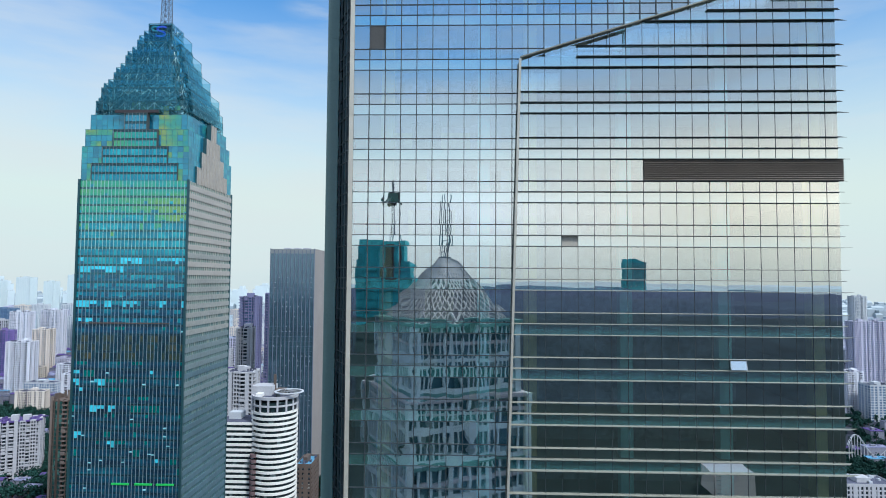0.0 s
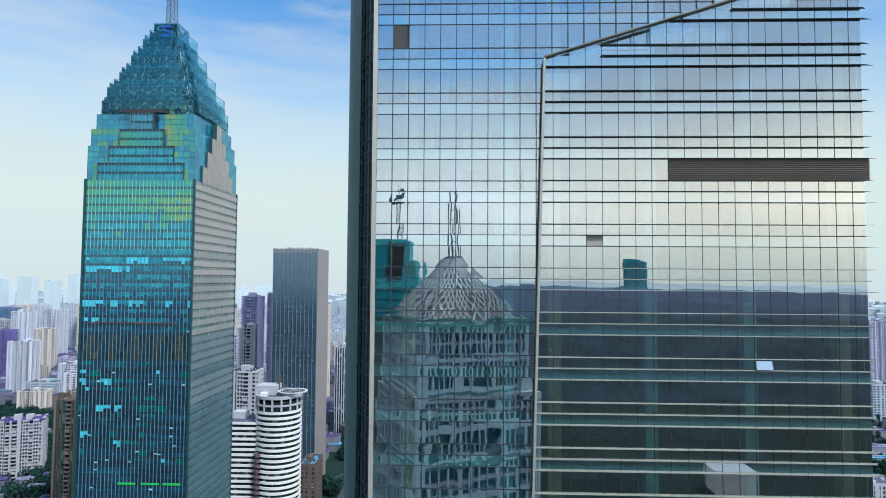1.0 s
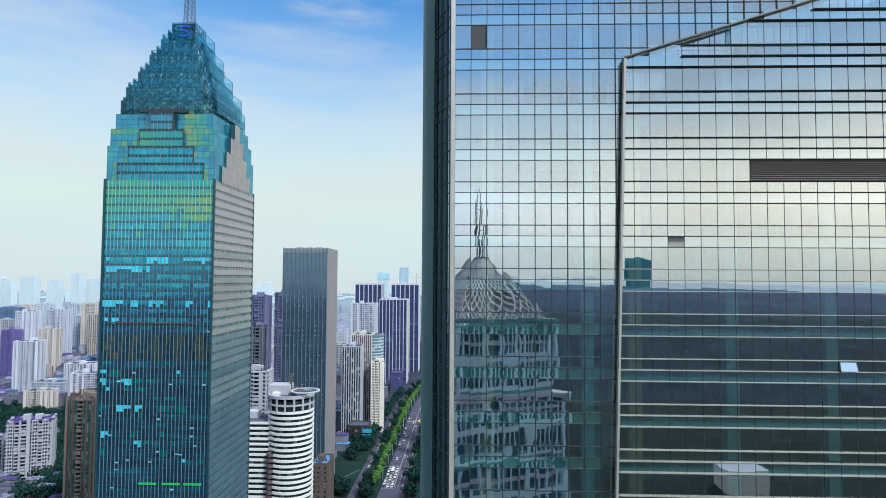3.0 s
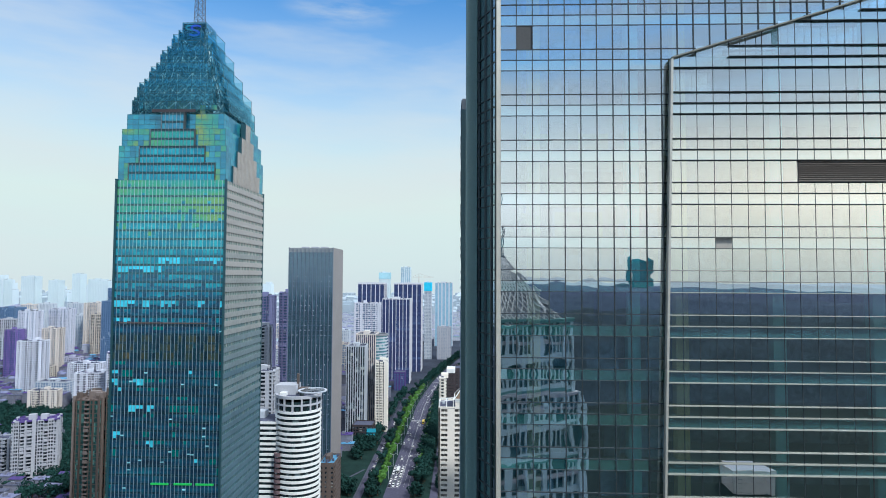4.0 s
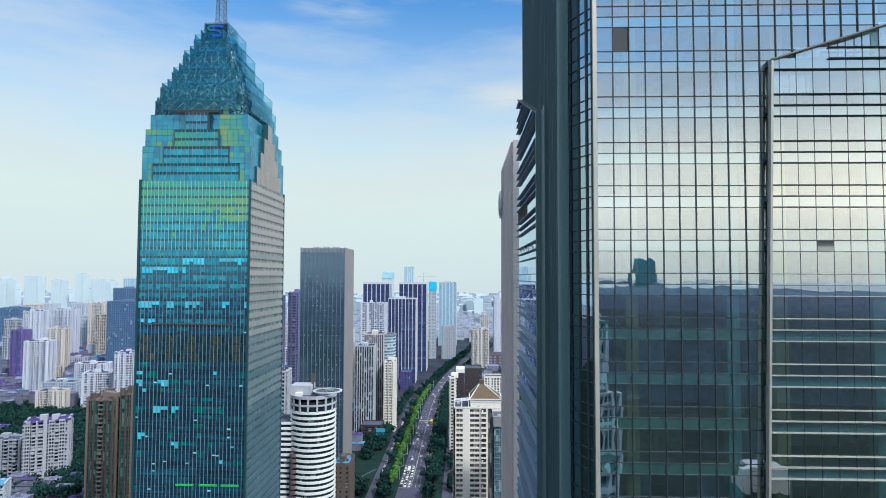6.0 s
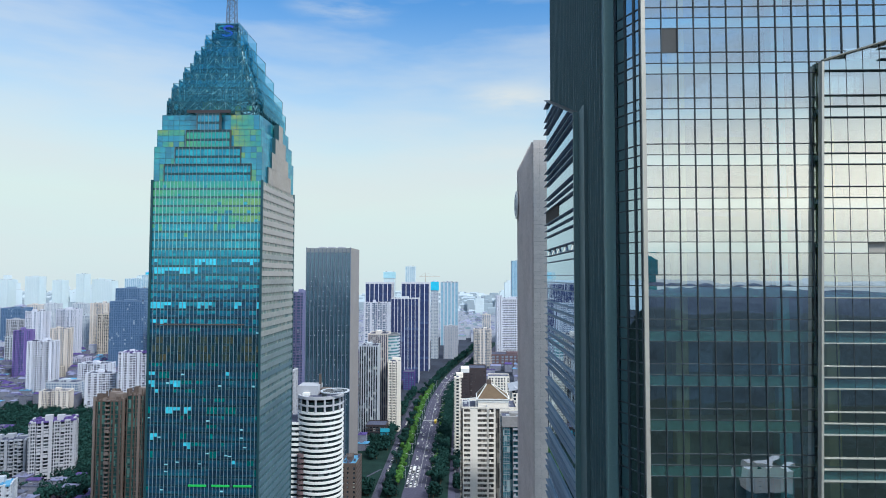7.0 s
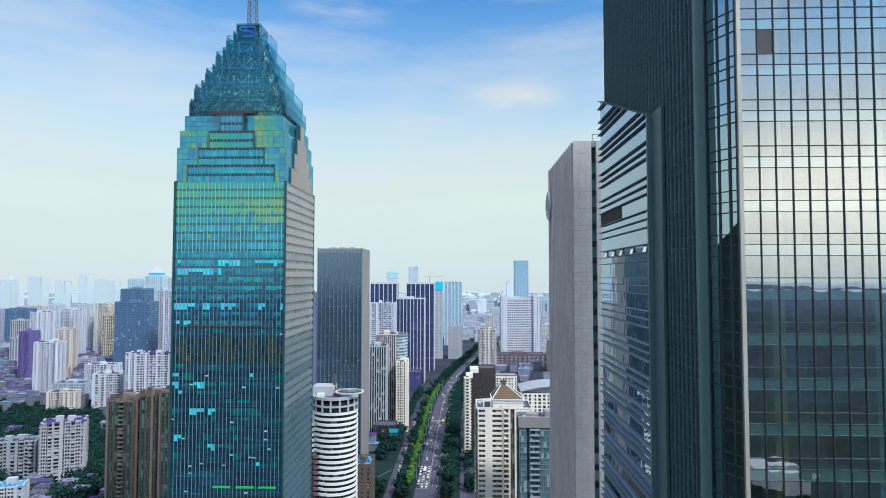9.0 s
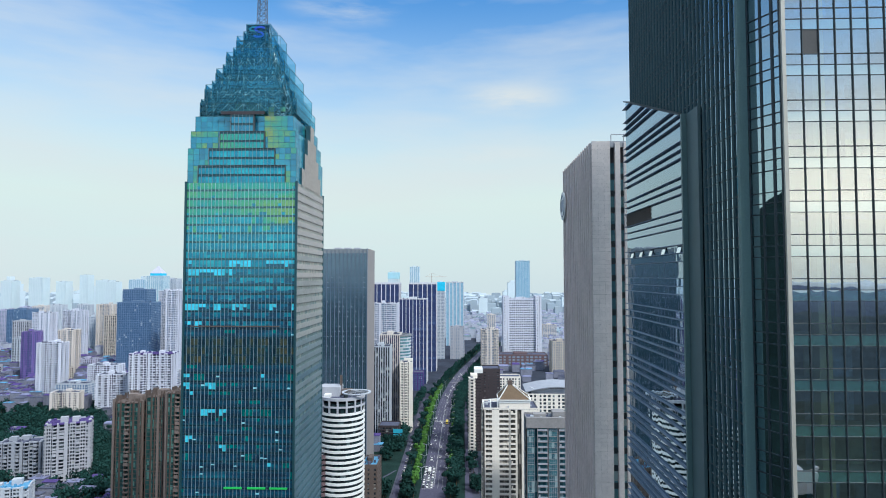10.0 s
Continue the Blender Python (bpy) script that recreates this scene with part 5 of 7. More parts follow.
        for j in range(k + 1):
            y = -hd + 2 * hd * j / k
            g.box(hx + 0.1, hx + 0.42, y - 0.14, y + 0.14, za, zb)
        part("panel_fin", g, M_SIDEFIN, east_panel, kind="stuff")
        for y in (-hd - 0.5, hd):
            part("panel_end", Geo().box(hx - 1.6, hx + 0.3, y, y + 0.5, za, zb), M_TEALFRAME, east_panel, "dark teal end post")
    part("dark_slot", Geo().box(-8.5, 8.5, -hy + 0.1, -hy + 0.9, 238.9, 240.0), M_DARK, t, "dark ledge over the stepped panel")
    # sign and mast
    pts = [(1.9, 2.6), (0.6, 3.2), (-1.1, 3.0), (-1.9, 2.0), (-1.2, 1.0), (0.6, 0.3), (1.5, -0.7), (0.9, -1.8), (-0.9, -2.2), (-2.4, -1.6)]
    g = Geo()
    for (ax, az), (bx_, bz) in zip(pts, pts[1:]):
        g.beam((ax * 1.05 + 0.7, -5.25, 277.3 + az * 0.78), (bx_ * 1.05 + 0.7, -5.25, 277.3 + bz * 0.78), (0, 1, 0), 0.3, 0.75)
    part("sign", g, M_BLUESIGN, t, "blue curved sign stroke")
    g = Geo()
    for (ax, az), (bx_, bz) in zip(pts[:6], pts[1:6]):
        g.beam((ax * 1.1 - 1.6, -5.2, 277.6 + az * 0.7), (bx_ * 1.1 - 1.6, -5.2, 277.6 + bz * 0.7), (0, 1, 0), 0.2, 0.6)
    part("sign", g, M_TEALSIGN, t, "teal curved sign stroke")
    part("sign_backing", Geo().box(-4.6, 4.6, -4.9, -4.7, 273.8, 280.6), M_TEALCORE, t)
    mast = part("mast", Geo().box(-2.2, 2.2, -2.2, 2.2, 281.2, 282.0), M_TEALFRAME, t)
    g = Geo()
    for k in range(24):
        w0, w1 = 1.75 - 0.055 * k, 1.75 - 0.055 * (k + 1)
        z0, z1 = 282.0 + 2.6 * k, 282.0 + 2.6 * (k + 1)
        for sx, sy in ((-1, -1), (1, -1), (1, 1), (-1, 1)):
            g.bar((sx * w0, sy * w0, z0), (sx * w1, sy * w1, z1), 0.17)
            ex, ey = (-sy, sx)
            g.bar((sx * w0, sy * w0, z0), (ex * w1, ey * w1, z1), 0.09)
            g.bar((ex * w0, ey * w0, z0), (sx * w1, sy * w1, z1), 0.09)
            g.bar((sx * w1, sy * w1, z1), (ex * w1, ey * w1, z1), 0.09)
    part("mast_lattice", g, M_MAST, mast, "grey steel lattice", kind="stuff")


teal_tower()

# ---- neighbours ----
def stone_tower():
    random.seed(3)
    x0, x1, y0, y1, h = -12.45, 30.0, 139.2, 177.0, 207.6
    t = thing("stone_tower", x0, y0, 0, 0, "beige stone office tower with ribbed flank and a round sign", "tower")
    w, d = x1 - x0, y1 - y0
    part("core", Geo().box(0.4, w, 0.9, d - 0.4, 0, h - 1), M_DARK, t)
    # corner pier clad in stone courses
    g = Geo().box(0.02, 4.2, 0.02, 1.2, 0, h - 0.5)
    part("pier_backing", g, M_JOINT, t)
    course, n = 0.98, 0
    z = h - 0.05
    while z > 40:
        for j in range(3):
            a, b = 1.4 * j, 1.4 * (j + 1)
            if n < 300:
                part("stone_slab", Geo().box(a + 0.012, b - 0.012, -0.03, 0.3, z - course + 0.02, z), M_STONE, t)
            n += 1
        z -= course
    g = Geo()
    z = h - 0.05 - 100 * course
    while z > 1:
        for j in range(3):
            g.box(1.4 * j + 0.012, 1.4 * (j + 1) - 0.012, -0.03, 0.3, z - course + 0.02, z)
        z -= course
    part("lower_stone", g, M_STONE, t, kind="stuff")
    # ribbed flank: the same stone, its shade put into darker colours
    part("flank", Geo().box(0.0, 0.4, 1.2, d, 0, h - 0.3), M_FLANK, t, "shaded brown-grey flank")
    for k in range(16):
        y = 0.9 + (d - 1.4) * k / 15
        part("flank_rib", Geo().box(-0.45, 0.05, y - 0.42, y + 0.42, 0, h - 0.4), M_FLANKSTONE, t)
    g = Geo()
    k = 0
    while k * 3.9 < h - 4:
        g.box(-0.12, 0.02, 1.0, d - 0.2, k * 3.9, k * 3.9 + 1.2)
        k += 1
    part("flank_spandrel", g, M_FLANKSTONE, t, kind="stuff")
    # recessed glazed bays with a pale pier between
    for a, b in ((4.2, 5.3), (6.5, 7.4)):
        g, gl = Geo(), Geo()
        k = 0
        while k * 3.9 < h - 5:
            z = k * 3.9
            gl.box(a + 0.05, b - 0.05, 0.75, 0.8, z + 1.2, z + 3.7)
            g.box(a, b, 0.6, 0.9, z, z + 1.15)
            k += 1
        part("bay_glazing", gl, G_TEALPALE, t, kind="stuff")
        part("bay_spandrel", g, M_DARKMETAL, t, kind="stuff")
    part("pier", Geo().box(5.3, 6.5, -0.1, 0.9, 0, h - 0.3), M_STONE, t)
    part("pier", Geo().box(7.4, 9.9, -0.1, 0.9, 0, h - 0.3), M_STONE, t)
    part("front_wall", Geo().box(9.9, w, 0.1, 0.9, 0, h - 1.5), M_STONE, t)
    part("parapet", Geo().box(4.2, w, 0.3, 0.8, h - 1.4, h), M_WHITE, t)
    g = Geo()
    for x in (4.6, 7.5, 10.0):
        g.bar((x, 0.6, h), (x, 0.6, h + 1.6), 0.12)
    g.bar((4.6, 0.6, h + 1.6), (10, 0.6, h + 1.6), 0.12)
    part("roof_rail", g, M_WHITE, t)
    # round sign on the flank
    ring, disc = Geo(), Geo()
    zc, yc, r = 196.6, 35.0, 4.0
    pts = [(yc + r * math.cos(2 * math.pi * i / 40), zc + r * math.sin(2 * math.pi * i / 40)) for i in range(40)]
    disc.v = [(-0.75, y, z) for y, z in pts] + [(-1.05, y, z) for y, z in pts]
    disc.f = [tuple(range(40)), tuple(reversed(range(40, 80)))] + [(i, (i + 1) % 40, 40 + (i + 1) % 40, 40 + i) for i in range(40)]
    disc.m = [0] * len(disc.f)
    sign = part("round_sign", disc, M_BRIGHT, t, "white round sign")
    for rr in (3.0,):
        for i in range(24):
            p, q = 2 * math.pi * i / 24, 2 * math.pi * (i + 1) / 24
            ring.bar((-1.08, yc + rr * math.cos(p), zc + rr * math.sin(p)), (-1.08, yc + rr * math.cos(q), zc + rr * math.sin(q)), 0.22)
    ring.bar((-1.08, yc - 1.0, zc - 1.6), (-1.08, yc - 1.0, zc + 1.6), 0.25)
    ring.bar((-1.08, yc + 1.0, zc - 1.6), (-1.08, yc + 1.0, zc + 1.6), 0.25)
    ring.bar((-1.08, yc - 1.0, zc), (-1.08, yc + 1.0, zc), 0.25)
    part("emblem", ring, M_PALE, sign)


stone_tower()


def slim_tower():
    random.seed(8)
    x0, x1, y0, d, h = -154.6, -119.0, 480.0, 40.0, 199.0
    t = thing("slim_tower", (x0 + x1) / 2, y0 + d / 2, 0, 0, "slim grey-blue glass tower with vertical metal fins", "tower")
    hx, hy = (x1 - x0) / 2, 20.0
    part("core", Geo().box(-hx + 0.6, hx - 0.6, -hy + 0.6, hy - 0.6, 0, h - 1), M_NAVY, t)
    f = Frame((-hx, -hy), (hx, -hy))
    g = Geo()
    nb, fl = 11, 50
    for k in range(fl):
        for j in range(nb):
            z = h - 4 - (k + 1) * 3.9
            for half in (0, 1):
                u0 = f.len * (j + half * 0.5) / nb
                tilted_pane(g, f, u0 + 0.04, u0 + f.len * 0.5 / nb - 0.04, -0.2, z + 0.04, z + 3.86, 0.006)
    part("glazing", g, G_SLIM, t, kind="stuff")
    for j in range(nb + 1):
        g = Geo()
        u = f.len * j / nb
        f.box(g, u - 0.22, u + 0.22, -0.5, 0.5, 0, h - (0 if j in (0, nb) else 1.2))
        part("fin", g, M_PALEFIN, t)
    g = Geo()
    for _ in range(110):
        u, z = f.len * random.randrange(1, nb) / nb + 0.5, h - 8 - 3.9 * random.randrange(4, 46)
        f.box(g, u, u + 0.55, -0.3, 0.05, z, z + 0.6)
    part("blind", g, M_PALE, t, "small pale blinds", kind="stuff")
    for s in (-1, 1):
        part("flank", Geo().box(s * hx - (0.6 if s > 0 else -0.02), s * hx + (0.02 if s > 0 else 0.6), -hy + 0.5, hy, 0, h - 0.2), M_SLIMFLANK, t, "plain warm grey flank")
    part("parapet", Geo().box(-hx, hx, -hy + 0.1, -hy + 0.6, h - 4, h - 0.4), M_GREYMETAL, t)
    part("roof", Geo().box(-hx + 0.2, hx - 0.2, -hy + 0.6, hy - 0.2, h - 1.0, h - 0.6), M_ROOF, t)
    for k in range(3):
        part("roof_box", Geo().box(-12 + k * 8, -7 + k * 8, -4, 4, h - 0.6, h + 1.3), M_WHITE, t)


slim_tower()


def ring_wall(g, cx, cy, r0, r1, z0, z1, a0=0, a1=360, n=56, m=0):
    """A curved wall of one piece, closed on itself when it goes all round."""
    i, whole = len(g.v), a1 - a0 >= 360
    k = n if whole else n + 1
    for j in range(k):
        a = math.radians(a0 + (a1 - a0) * j / n)
        c, s_ = math.cos(a), math.sin(a)
        g.v += [(cx + r0 * c, cy + r0 * s_, z0), (cx + r1 * c, cy + r1 * s_, z0), (cx + r1 * c, cy + r1 * s_, z1), (cx + r0 * c, cy + r0 * s_, z1)]
    for j in range(n):
        p, q = i + 4 * j, i + 4 * ((j + 1) % k)
        for u in range(4):
            w = (u + 1) % 4
            g.f.append((p + u, q + u, q + w, p + w))
            g.m.append(m)
    if not whole:
        g.f += [(i, i + 1, i + 2, i + 3), tuple(i + 4 * (k - 1) + u for u in (3, 2, 1, 0))]
        g.m += [m, m]


def round_office():
    cx, cy, r, h = -119.6, 387.0, 14.4, 101.0
    t = thing("round_office_tower", cx, cy, 0, 0, "white round office tower with dark ribbon windows and a roof disc", "tower")
    g = Geo()
    ring_wall(g, 0, 0, 0.5, r - 0.8, 0, h - 3)
    part("glazing", g, G_BLACK, t)
    n, fh = 26, 3.25
    for k in range(n):
        z = 92.0 - k * fh
        g = Geo()
        ring_wall(g, 0, 0, r - 0.9, r, z - 1.5, z)
        part("band", g, M_BRIGHT, t)
    for z0, z1 in ((95.2, 96.2), (99.6, 101.4)):
        g = Geo()
        ring_wall(g, 0, 0, r - 1.2, r + 0.15, z0, z1)
        part("band", g, M_WHITE, t)
    for k in range(16):
        a = 2 * math.pi * k / 16
        g = Geo()
        c, s_ = math.cos(a), math.sin(a)
        g.beam((c * (r - 0.25), s_ * (r - 0.25), 91.8), (c * (r - 0.25), s_ * (r - 0.25), 99.8), (-s_, c, 0), 1.1, 0.7)
        part("pier", g, M_WHITE, t)
    part("roof", Geo().prism([((r - 1) * math.cos(2 * math.pi * i / 48), (r - 1) * math.sin(2 * math.pi * i / 48)) for i in range(48)], 100.2, 100.6), M_ROOF, t)
    g = Geo()
    ring_wall(g, 9.6, -3.0, 7.8, 9.2, 103.0, 103.6, n=40)
    part("roof_disc_rim", g, M_PALE, t, "grey ring on the roof")
    g = Geo()
    for k in range(12):
        a = 2 * math.pi * k / 12
        g.bar((9.6, -3, 103.3), (9.6 + 8.4 * math.cos(a), -3 + 8.4 * math.sin(a), 103.3), 0.2)
        if k % 2:
            g.bar((6.6 + 5.2 * math.cos(a), -3 + 5.2 * math.sin(a), 100.5), (9.6 + 5.2 * math.cos(a), -3 + 5.2 * math.sin(a), 103.3), 0.18)
    part("roof_disc_spoke", g, M_GREYMETAL, t, kind="stuff")
    part("roof_hut", Geo().box(-14, -1, -4, 8, 100.4, 106.5), M_WHITE, t)
    part("roof_hut", Geo().box(-1, 5, 1, 9, 100.4, 103.5), M_BROWN, t)
    part("roof_hut", Geo().box(-10, -6, -8, -3, 100.4, 102.6), M_BRIGHT, t)
    for x, y, r0 in ((3.5, -6, 1.5), (7.5, 1.5, 1.1)):
        part("roof_tank", Geo().prism([(x + r0 * math.cos(2 * math.pi * i / 12), y + r0 * math.sin(2 * math.pi * i / 12)) for i in range(12)], 100.4, 102.4), M_DARKMETAL, t)
    part("chimney", Geo().box(-2.0, -0.6, 2, 3.4, 103, 113), M_BROWN, t, "brown brick flue")
    # lower wing with the same ribbons
    w = part("wing", Geo().box(-34, -6, -8, 12, 0, 83), G_BLACK, t)
    for k in range(25):
        z = 84.6 - k * fh
        part("band", Geo().box(-34.6, -9, -8.7, 12.5, z - 1.5, z), M_BRIGHT, w)
    part("wing_roof", Geo().box(-34, -8, -8, 12, 84.4, 84.8), M_ROOF, w)
    part("wing_hut", Geo().box(-30, -22, 0, 8, 84.6, 89), M_PALE, w)
    # stack of rounded brown balconies
    for k in range(19):
        z = 66 - k * fh
        g = Geo()
        ring_wall(g, -9.2, -9.6, 0.2, 3.1, z - 1.9, z, a0=180, a1=360, n=14)
        part("balcony", g, M_BROWNRED, t, "brown rounded balcony")


round_office()


M_DUSK = surface("dusk_blue_render", (0.19, 0.20, 0.345), 0.8, var=0.15, scale=0.05, fine=0.5, streak=0.3)
M_VIOLET = surface("violet_render", (0.21, 0.165, 0.42), 0.8, var=0.15, scale=0.05, fine=0.5, streak=0.3)
# aerial haze is put into these distant colours: paler and bluer than near ones
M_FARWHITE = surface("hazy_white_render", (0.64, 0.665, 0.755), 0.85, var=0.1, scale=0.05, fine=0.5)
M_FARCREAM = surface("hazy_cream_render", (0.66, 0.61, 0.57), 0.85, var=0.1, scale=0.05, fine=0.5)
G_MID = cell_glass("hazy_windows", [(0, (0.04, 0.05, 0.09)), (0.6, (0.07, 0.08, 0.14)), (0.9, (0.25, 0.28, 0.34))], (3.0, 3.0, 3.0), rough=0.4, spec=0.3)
M_FARWALL = surface("hazy_far_render", (0.56, 0.60, 0.65), 0.9, var=0.08, scale=0.03, fine=0.3)
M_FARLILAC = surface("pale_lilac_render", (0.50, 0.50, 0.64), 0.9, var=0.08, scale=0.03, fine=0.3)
M_FARBLUE = surface("hazy_blue_cladding", (0.55, 0.66, 0.74), 0.9, var=0.08, scale=0.03, fine=0.3)
G_FAR = cell_glass("hazy_far_windows", [(0, (0.20, 0.26, 0.35)), (0.6, (0.28, 0.34, 0.43))], (4.0, 4.0, 3.5), rough=0.5, spec=0.3)
M_FARWALL2 = surface("hazy_grey_violet_render", (0.46, 0.49, 0.57), 0.95, var=0.2, scale=0.03, fine=0.3)
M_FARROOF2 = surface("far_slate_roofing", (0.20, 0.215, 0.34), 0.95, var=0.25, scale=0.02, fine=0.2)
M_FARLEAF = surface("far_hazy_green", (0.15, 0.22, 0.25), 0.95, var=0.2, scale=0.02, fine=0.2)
M_FARROOF = surface("hazy_far_roofing", (0.28, 0.30, 0.41), 0.95, var=0.2, scale=0.02, fine=0.2)
M_SKYLINE = surface("hazy_skyline_render", (0.64, 0.73, 0.76), 0.95, var=0.05, scale=0.02, fine=0.2)
G_SKYLINE = cell_glass("hazy_skyline_windows", [(0, (0.57, 0.67, 0.71)), (0.6, (0.60, 0.70, 0.73))], (4.0, 4.0, 3.5), rough=0.6, spec=0.2)
G_FARBLUE = cell_glass("hazy_blue_windows", [(0, (0.22, 0.38, 0.52)), (0.6, (0.28, 0.46, 0.58))], (4.0, 4.0, 3.5), rough=0.5, spec=0.3)

APT = dict(category="apartment building")
# residential blocks west of the teal tower
seg_block("apartment_block", -404, -370, 512, 22, 50, M_WHITE, G_DARK, fh=3.0, balcony=2, turn=26, roof=M_PURPLE, label="white apartment block with a violet roof", **APT)
seg_block("apartment_block", -450, -415, 520, 18, 31, M_FLANK2, G_DARK, fh=3.0, balcony=2, turn=14, label="low grey apartment block with balconies", **APT)
seg_block("apartment_block", -400, -366, 438, 16, 20, M_PALE, G_DARK, fh=3.0, balcony=2, roof=M_BLUEROOF, turn=20, label="low white block with a blue sheet roof", **APT)
seg_block("apartment_block", -463.6, -410.2, 750, 22, 78.9, M_FARWHITE, G_MID, balcony=3, roof=M_PURPLE, turn=8, label="white apartment tower with a violet roof", **APT)
seg_block("apartment_block", -567, -524.5, 830, 22, 52.5, M_FARWHITE, G_MID, balcony=3, label="white apartment tower with a stair head on the roof", **APT)
seg_block("apartment_block", -518, -470.6, 770, 22, 49.3, M_FARWHITE, G_MID, balcony=2, turn=12, label="white apartment tower with deep balconies", **APT)
seg_block("apartment_block", -564, -528.3, 750, 16, 29.6, M_FARCREAM, G_MID, turn=10, label="low cream rendered apartment block", **APT)
block("office_block", -590, -547, 800, 20, 32, M_PALE, G_BLUE, bay=3.5, label="pale blue-grey office block", category="office")
block("office_tower", -1079, -1033, 1340, 40, 101, M_NAVY, G_BLUE, bay=4, pier=0.6, band=0.8, label="dark blue glass office tower", category="office")
seg_block("apartment_tower", -882, -846, 1150, 25, 105.6, M_FARWHITE, G_FAR, label="plain white apartment tower with balconies", **APT)
seg_block("apartment_tower", -641, -606.6, 830, 22, 82.7, M_FARWHITE, G_MID, label="plain white apartment tower with balconies", **APT)
seg_block("apartment_tower", -734, -707.6, 1010, 25, 84.5, M_FARCREAM, G_FAR, label="beige rendered apartment tower with balconies", **APT)
seg_block("apartment_tower", -855, -814.5, 1200, 25, 107, M_FARWHITE, G_FAR, label="plain white apartment tower with balconies", **APT)
seg_block("apartment_tower", -848, -813.7, 1300, 25, 115, M_FARCREAM, G_FAR, label="sand coloured rendered apartment tower", **APT)
seg_block("apartment_tower", -760, -740, 960, 25, 86, M_VIOLET, G_BLUE, label="violet rendered apartment tower with balconies", **APT)
seg_block("apartment_tower", -632, -610, 1150, 25, 148.6, M_FARWHITE, G_FAR, label="tall plain white apartment tower", **APT)
seg_block("apartment_tower", -542, -520, 1000, 25, 152, M_FARWHITE, G_FAR, label="tall plain white apartment tower", **APT)
block("office_tower", -654.7, -592.7, 1050, 34, 130, M_NAVY, G_BLUE, bay=4, pier=0.5, band=0.6, label="dark navy glass office tower", category="office")
block("office_tower", -668, -623, 1090, 34, 152, M_NAVY, G_BLUE, bay=4, pier=0.5, band=0.6, label="dark navy glass office tower with a stepped top", category="office")
for x0, x1, z in ((-283, -263, 90), (-262.5, -248.5, 93), (-248, -216, 96)):
    seg_block("brown_apartment_tower", x0, x1, 405 + random.uniform(0, 12), 26, z, M_TAN, G_BROWNGREEN, band=0.8, pier=0.5, rib=M_BROWN, roof=M_BROWN, label="brown tiled apartment tower with green glass bays", **APT)

# along the avenue, west side
block("office_tower", -213, -163, 1130, 40, 162, M_STRIPE, G_NAVYGLASS, fh=3.8, bay=8, pier=1.3, band=0, parapet=3, label="navy glass tower with white vertical stripes", category="office", group="twin towers")
block("office_tower", -145, -93, 1130, 40, 162, M_STRIPE, G_NAVYGLASS, fh=3.8, bay=8, pier=1.3, band=0, parapet=3, label="navy glass tower with white vertical stripes", category="office", group="twin towers")
block("office_tower", -149, -103, 1000, 36, 138.6, M_STRIPE, G_NAVYGLASS, fh=3.8, bay=6, pier=0.9, band=0, label="navy tower with thin white fins", category="office")
seg_block("apartment_tower", -178, -140, 900, 25, 136, M_FARWHITE, G_BLUE, label="white and violet apartment tower", **APT)
seg_block("apartment_tower", -216, -196, 860, 25, 136, M_FARCREAM, G_MID, label="sand coloured rendered apartment tower", **APT)
def silver_office():
    t = block("silver_office", -140, -117, 705, 30, 108, M_FARCREAM, G_MID, fh=3.6, bay=2.4, pier=0.7, band=0, label="silver office block with a curved banded glass end", category="office")
    g = Geo()
    ring_wall(g, 10.5, 3.0, 0.5, 12.6, 0, 106, n=40)
    end = part("curved_end", g, G_TEALPALE, t)
    for k in range(29):
        g = Geo()
        ring_wall(g, 10.5, 3.0, 12.0, 13.4, 3.6 * k + 2.2, 3.6 * k + 3.6, n=40)
        part("band", g, M_PALE, end)
    g = Geo()
    ring_wall(g, 10.5, 3.0, 12.0, 13.8, 106.0, 108.0, n=40)
    part("rim", g, M_GREYMETAL, end)
    part("end_roof", Geo().prism([(10.5 + 12.2 * math.cos(2 * math.pi * i / 40), 3 + 12.2 * math.sin(2 * math.pi * i / 40)) for i in range(40)], 105.6, 106.2), M_ROOF, end)


silver_office()
block("podium", -134, -112, 655, 22, 15, M_DARK, G_DARK, bay=4, pier=0.6, hut=False, label="dark shop podium with blue panels", category="shop")
g = Geo()
g.box(-118, -108, 654.2, 654.7, 8.5, 12.5)
g.box(-118, -106, 654.2, 654.7, 2.5, 7.0)
tagged(part("blue_hoarding", g, M_BLUEPANEL, None), "bright blue shop hoarding boards", "hoarding")
block("low_block", -109.5, -99, 400, 22, 52, M_BROWN, G_DARK, bay=4, pier=1.5, band=1.4, roof=M_BLUEROOF, label="brown low block with white parapet and blue roof", category="building")
block("office_block", -146, -125, 680, 24, 97, M_PALE, G_DARK, fh=3.6, bay=2.6, pier=0.9, band=0, label="grey office block with white fins", category="office")
seg_block("apartment_tower", -115.5, -101, 690, 14, 78, M_WARM, G_DARK, label="narrow white rendered apartment tower", **APT)
CON = block("tower_under_construction", -98.7, -83, 1300, 20, 163.7, M_FARWALL, G_FAR, bay=3, pier=0.8, label="concrete tower under construction with a blue top", category="tower")
block("office_tower", -88, -42, 1550, 40, 161, M_FARWALL, G_FARBLUE, bay=9, pier=3, band=0, label="pale grey striped office tower", category="office")
block("office_block", -71, -40.5, 1300, 25, 68, M_WHITE, G_FAR, bay=4, pier=2, label="small white rendered office block", category="office")
seg_block("apartment_tower", -232, -214, 620, 22, 155, M_DUSK, G_BLUE, label="blue-grey apartment tower with balconies", **APT)
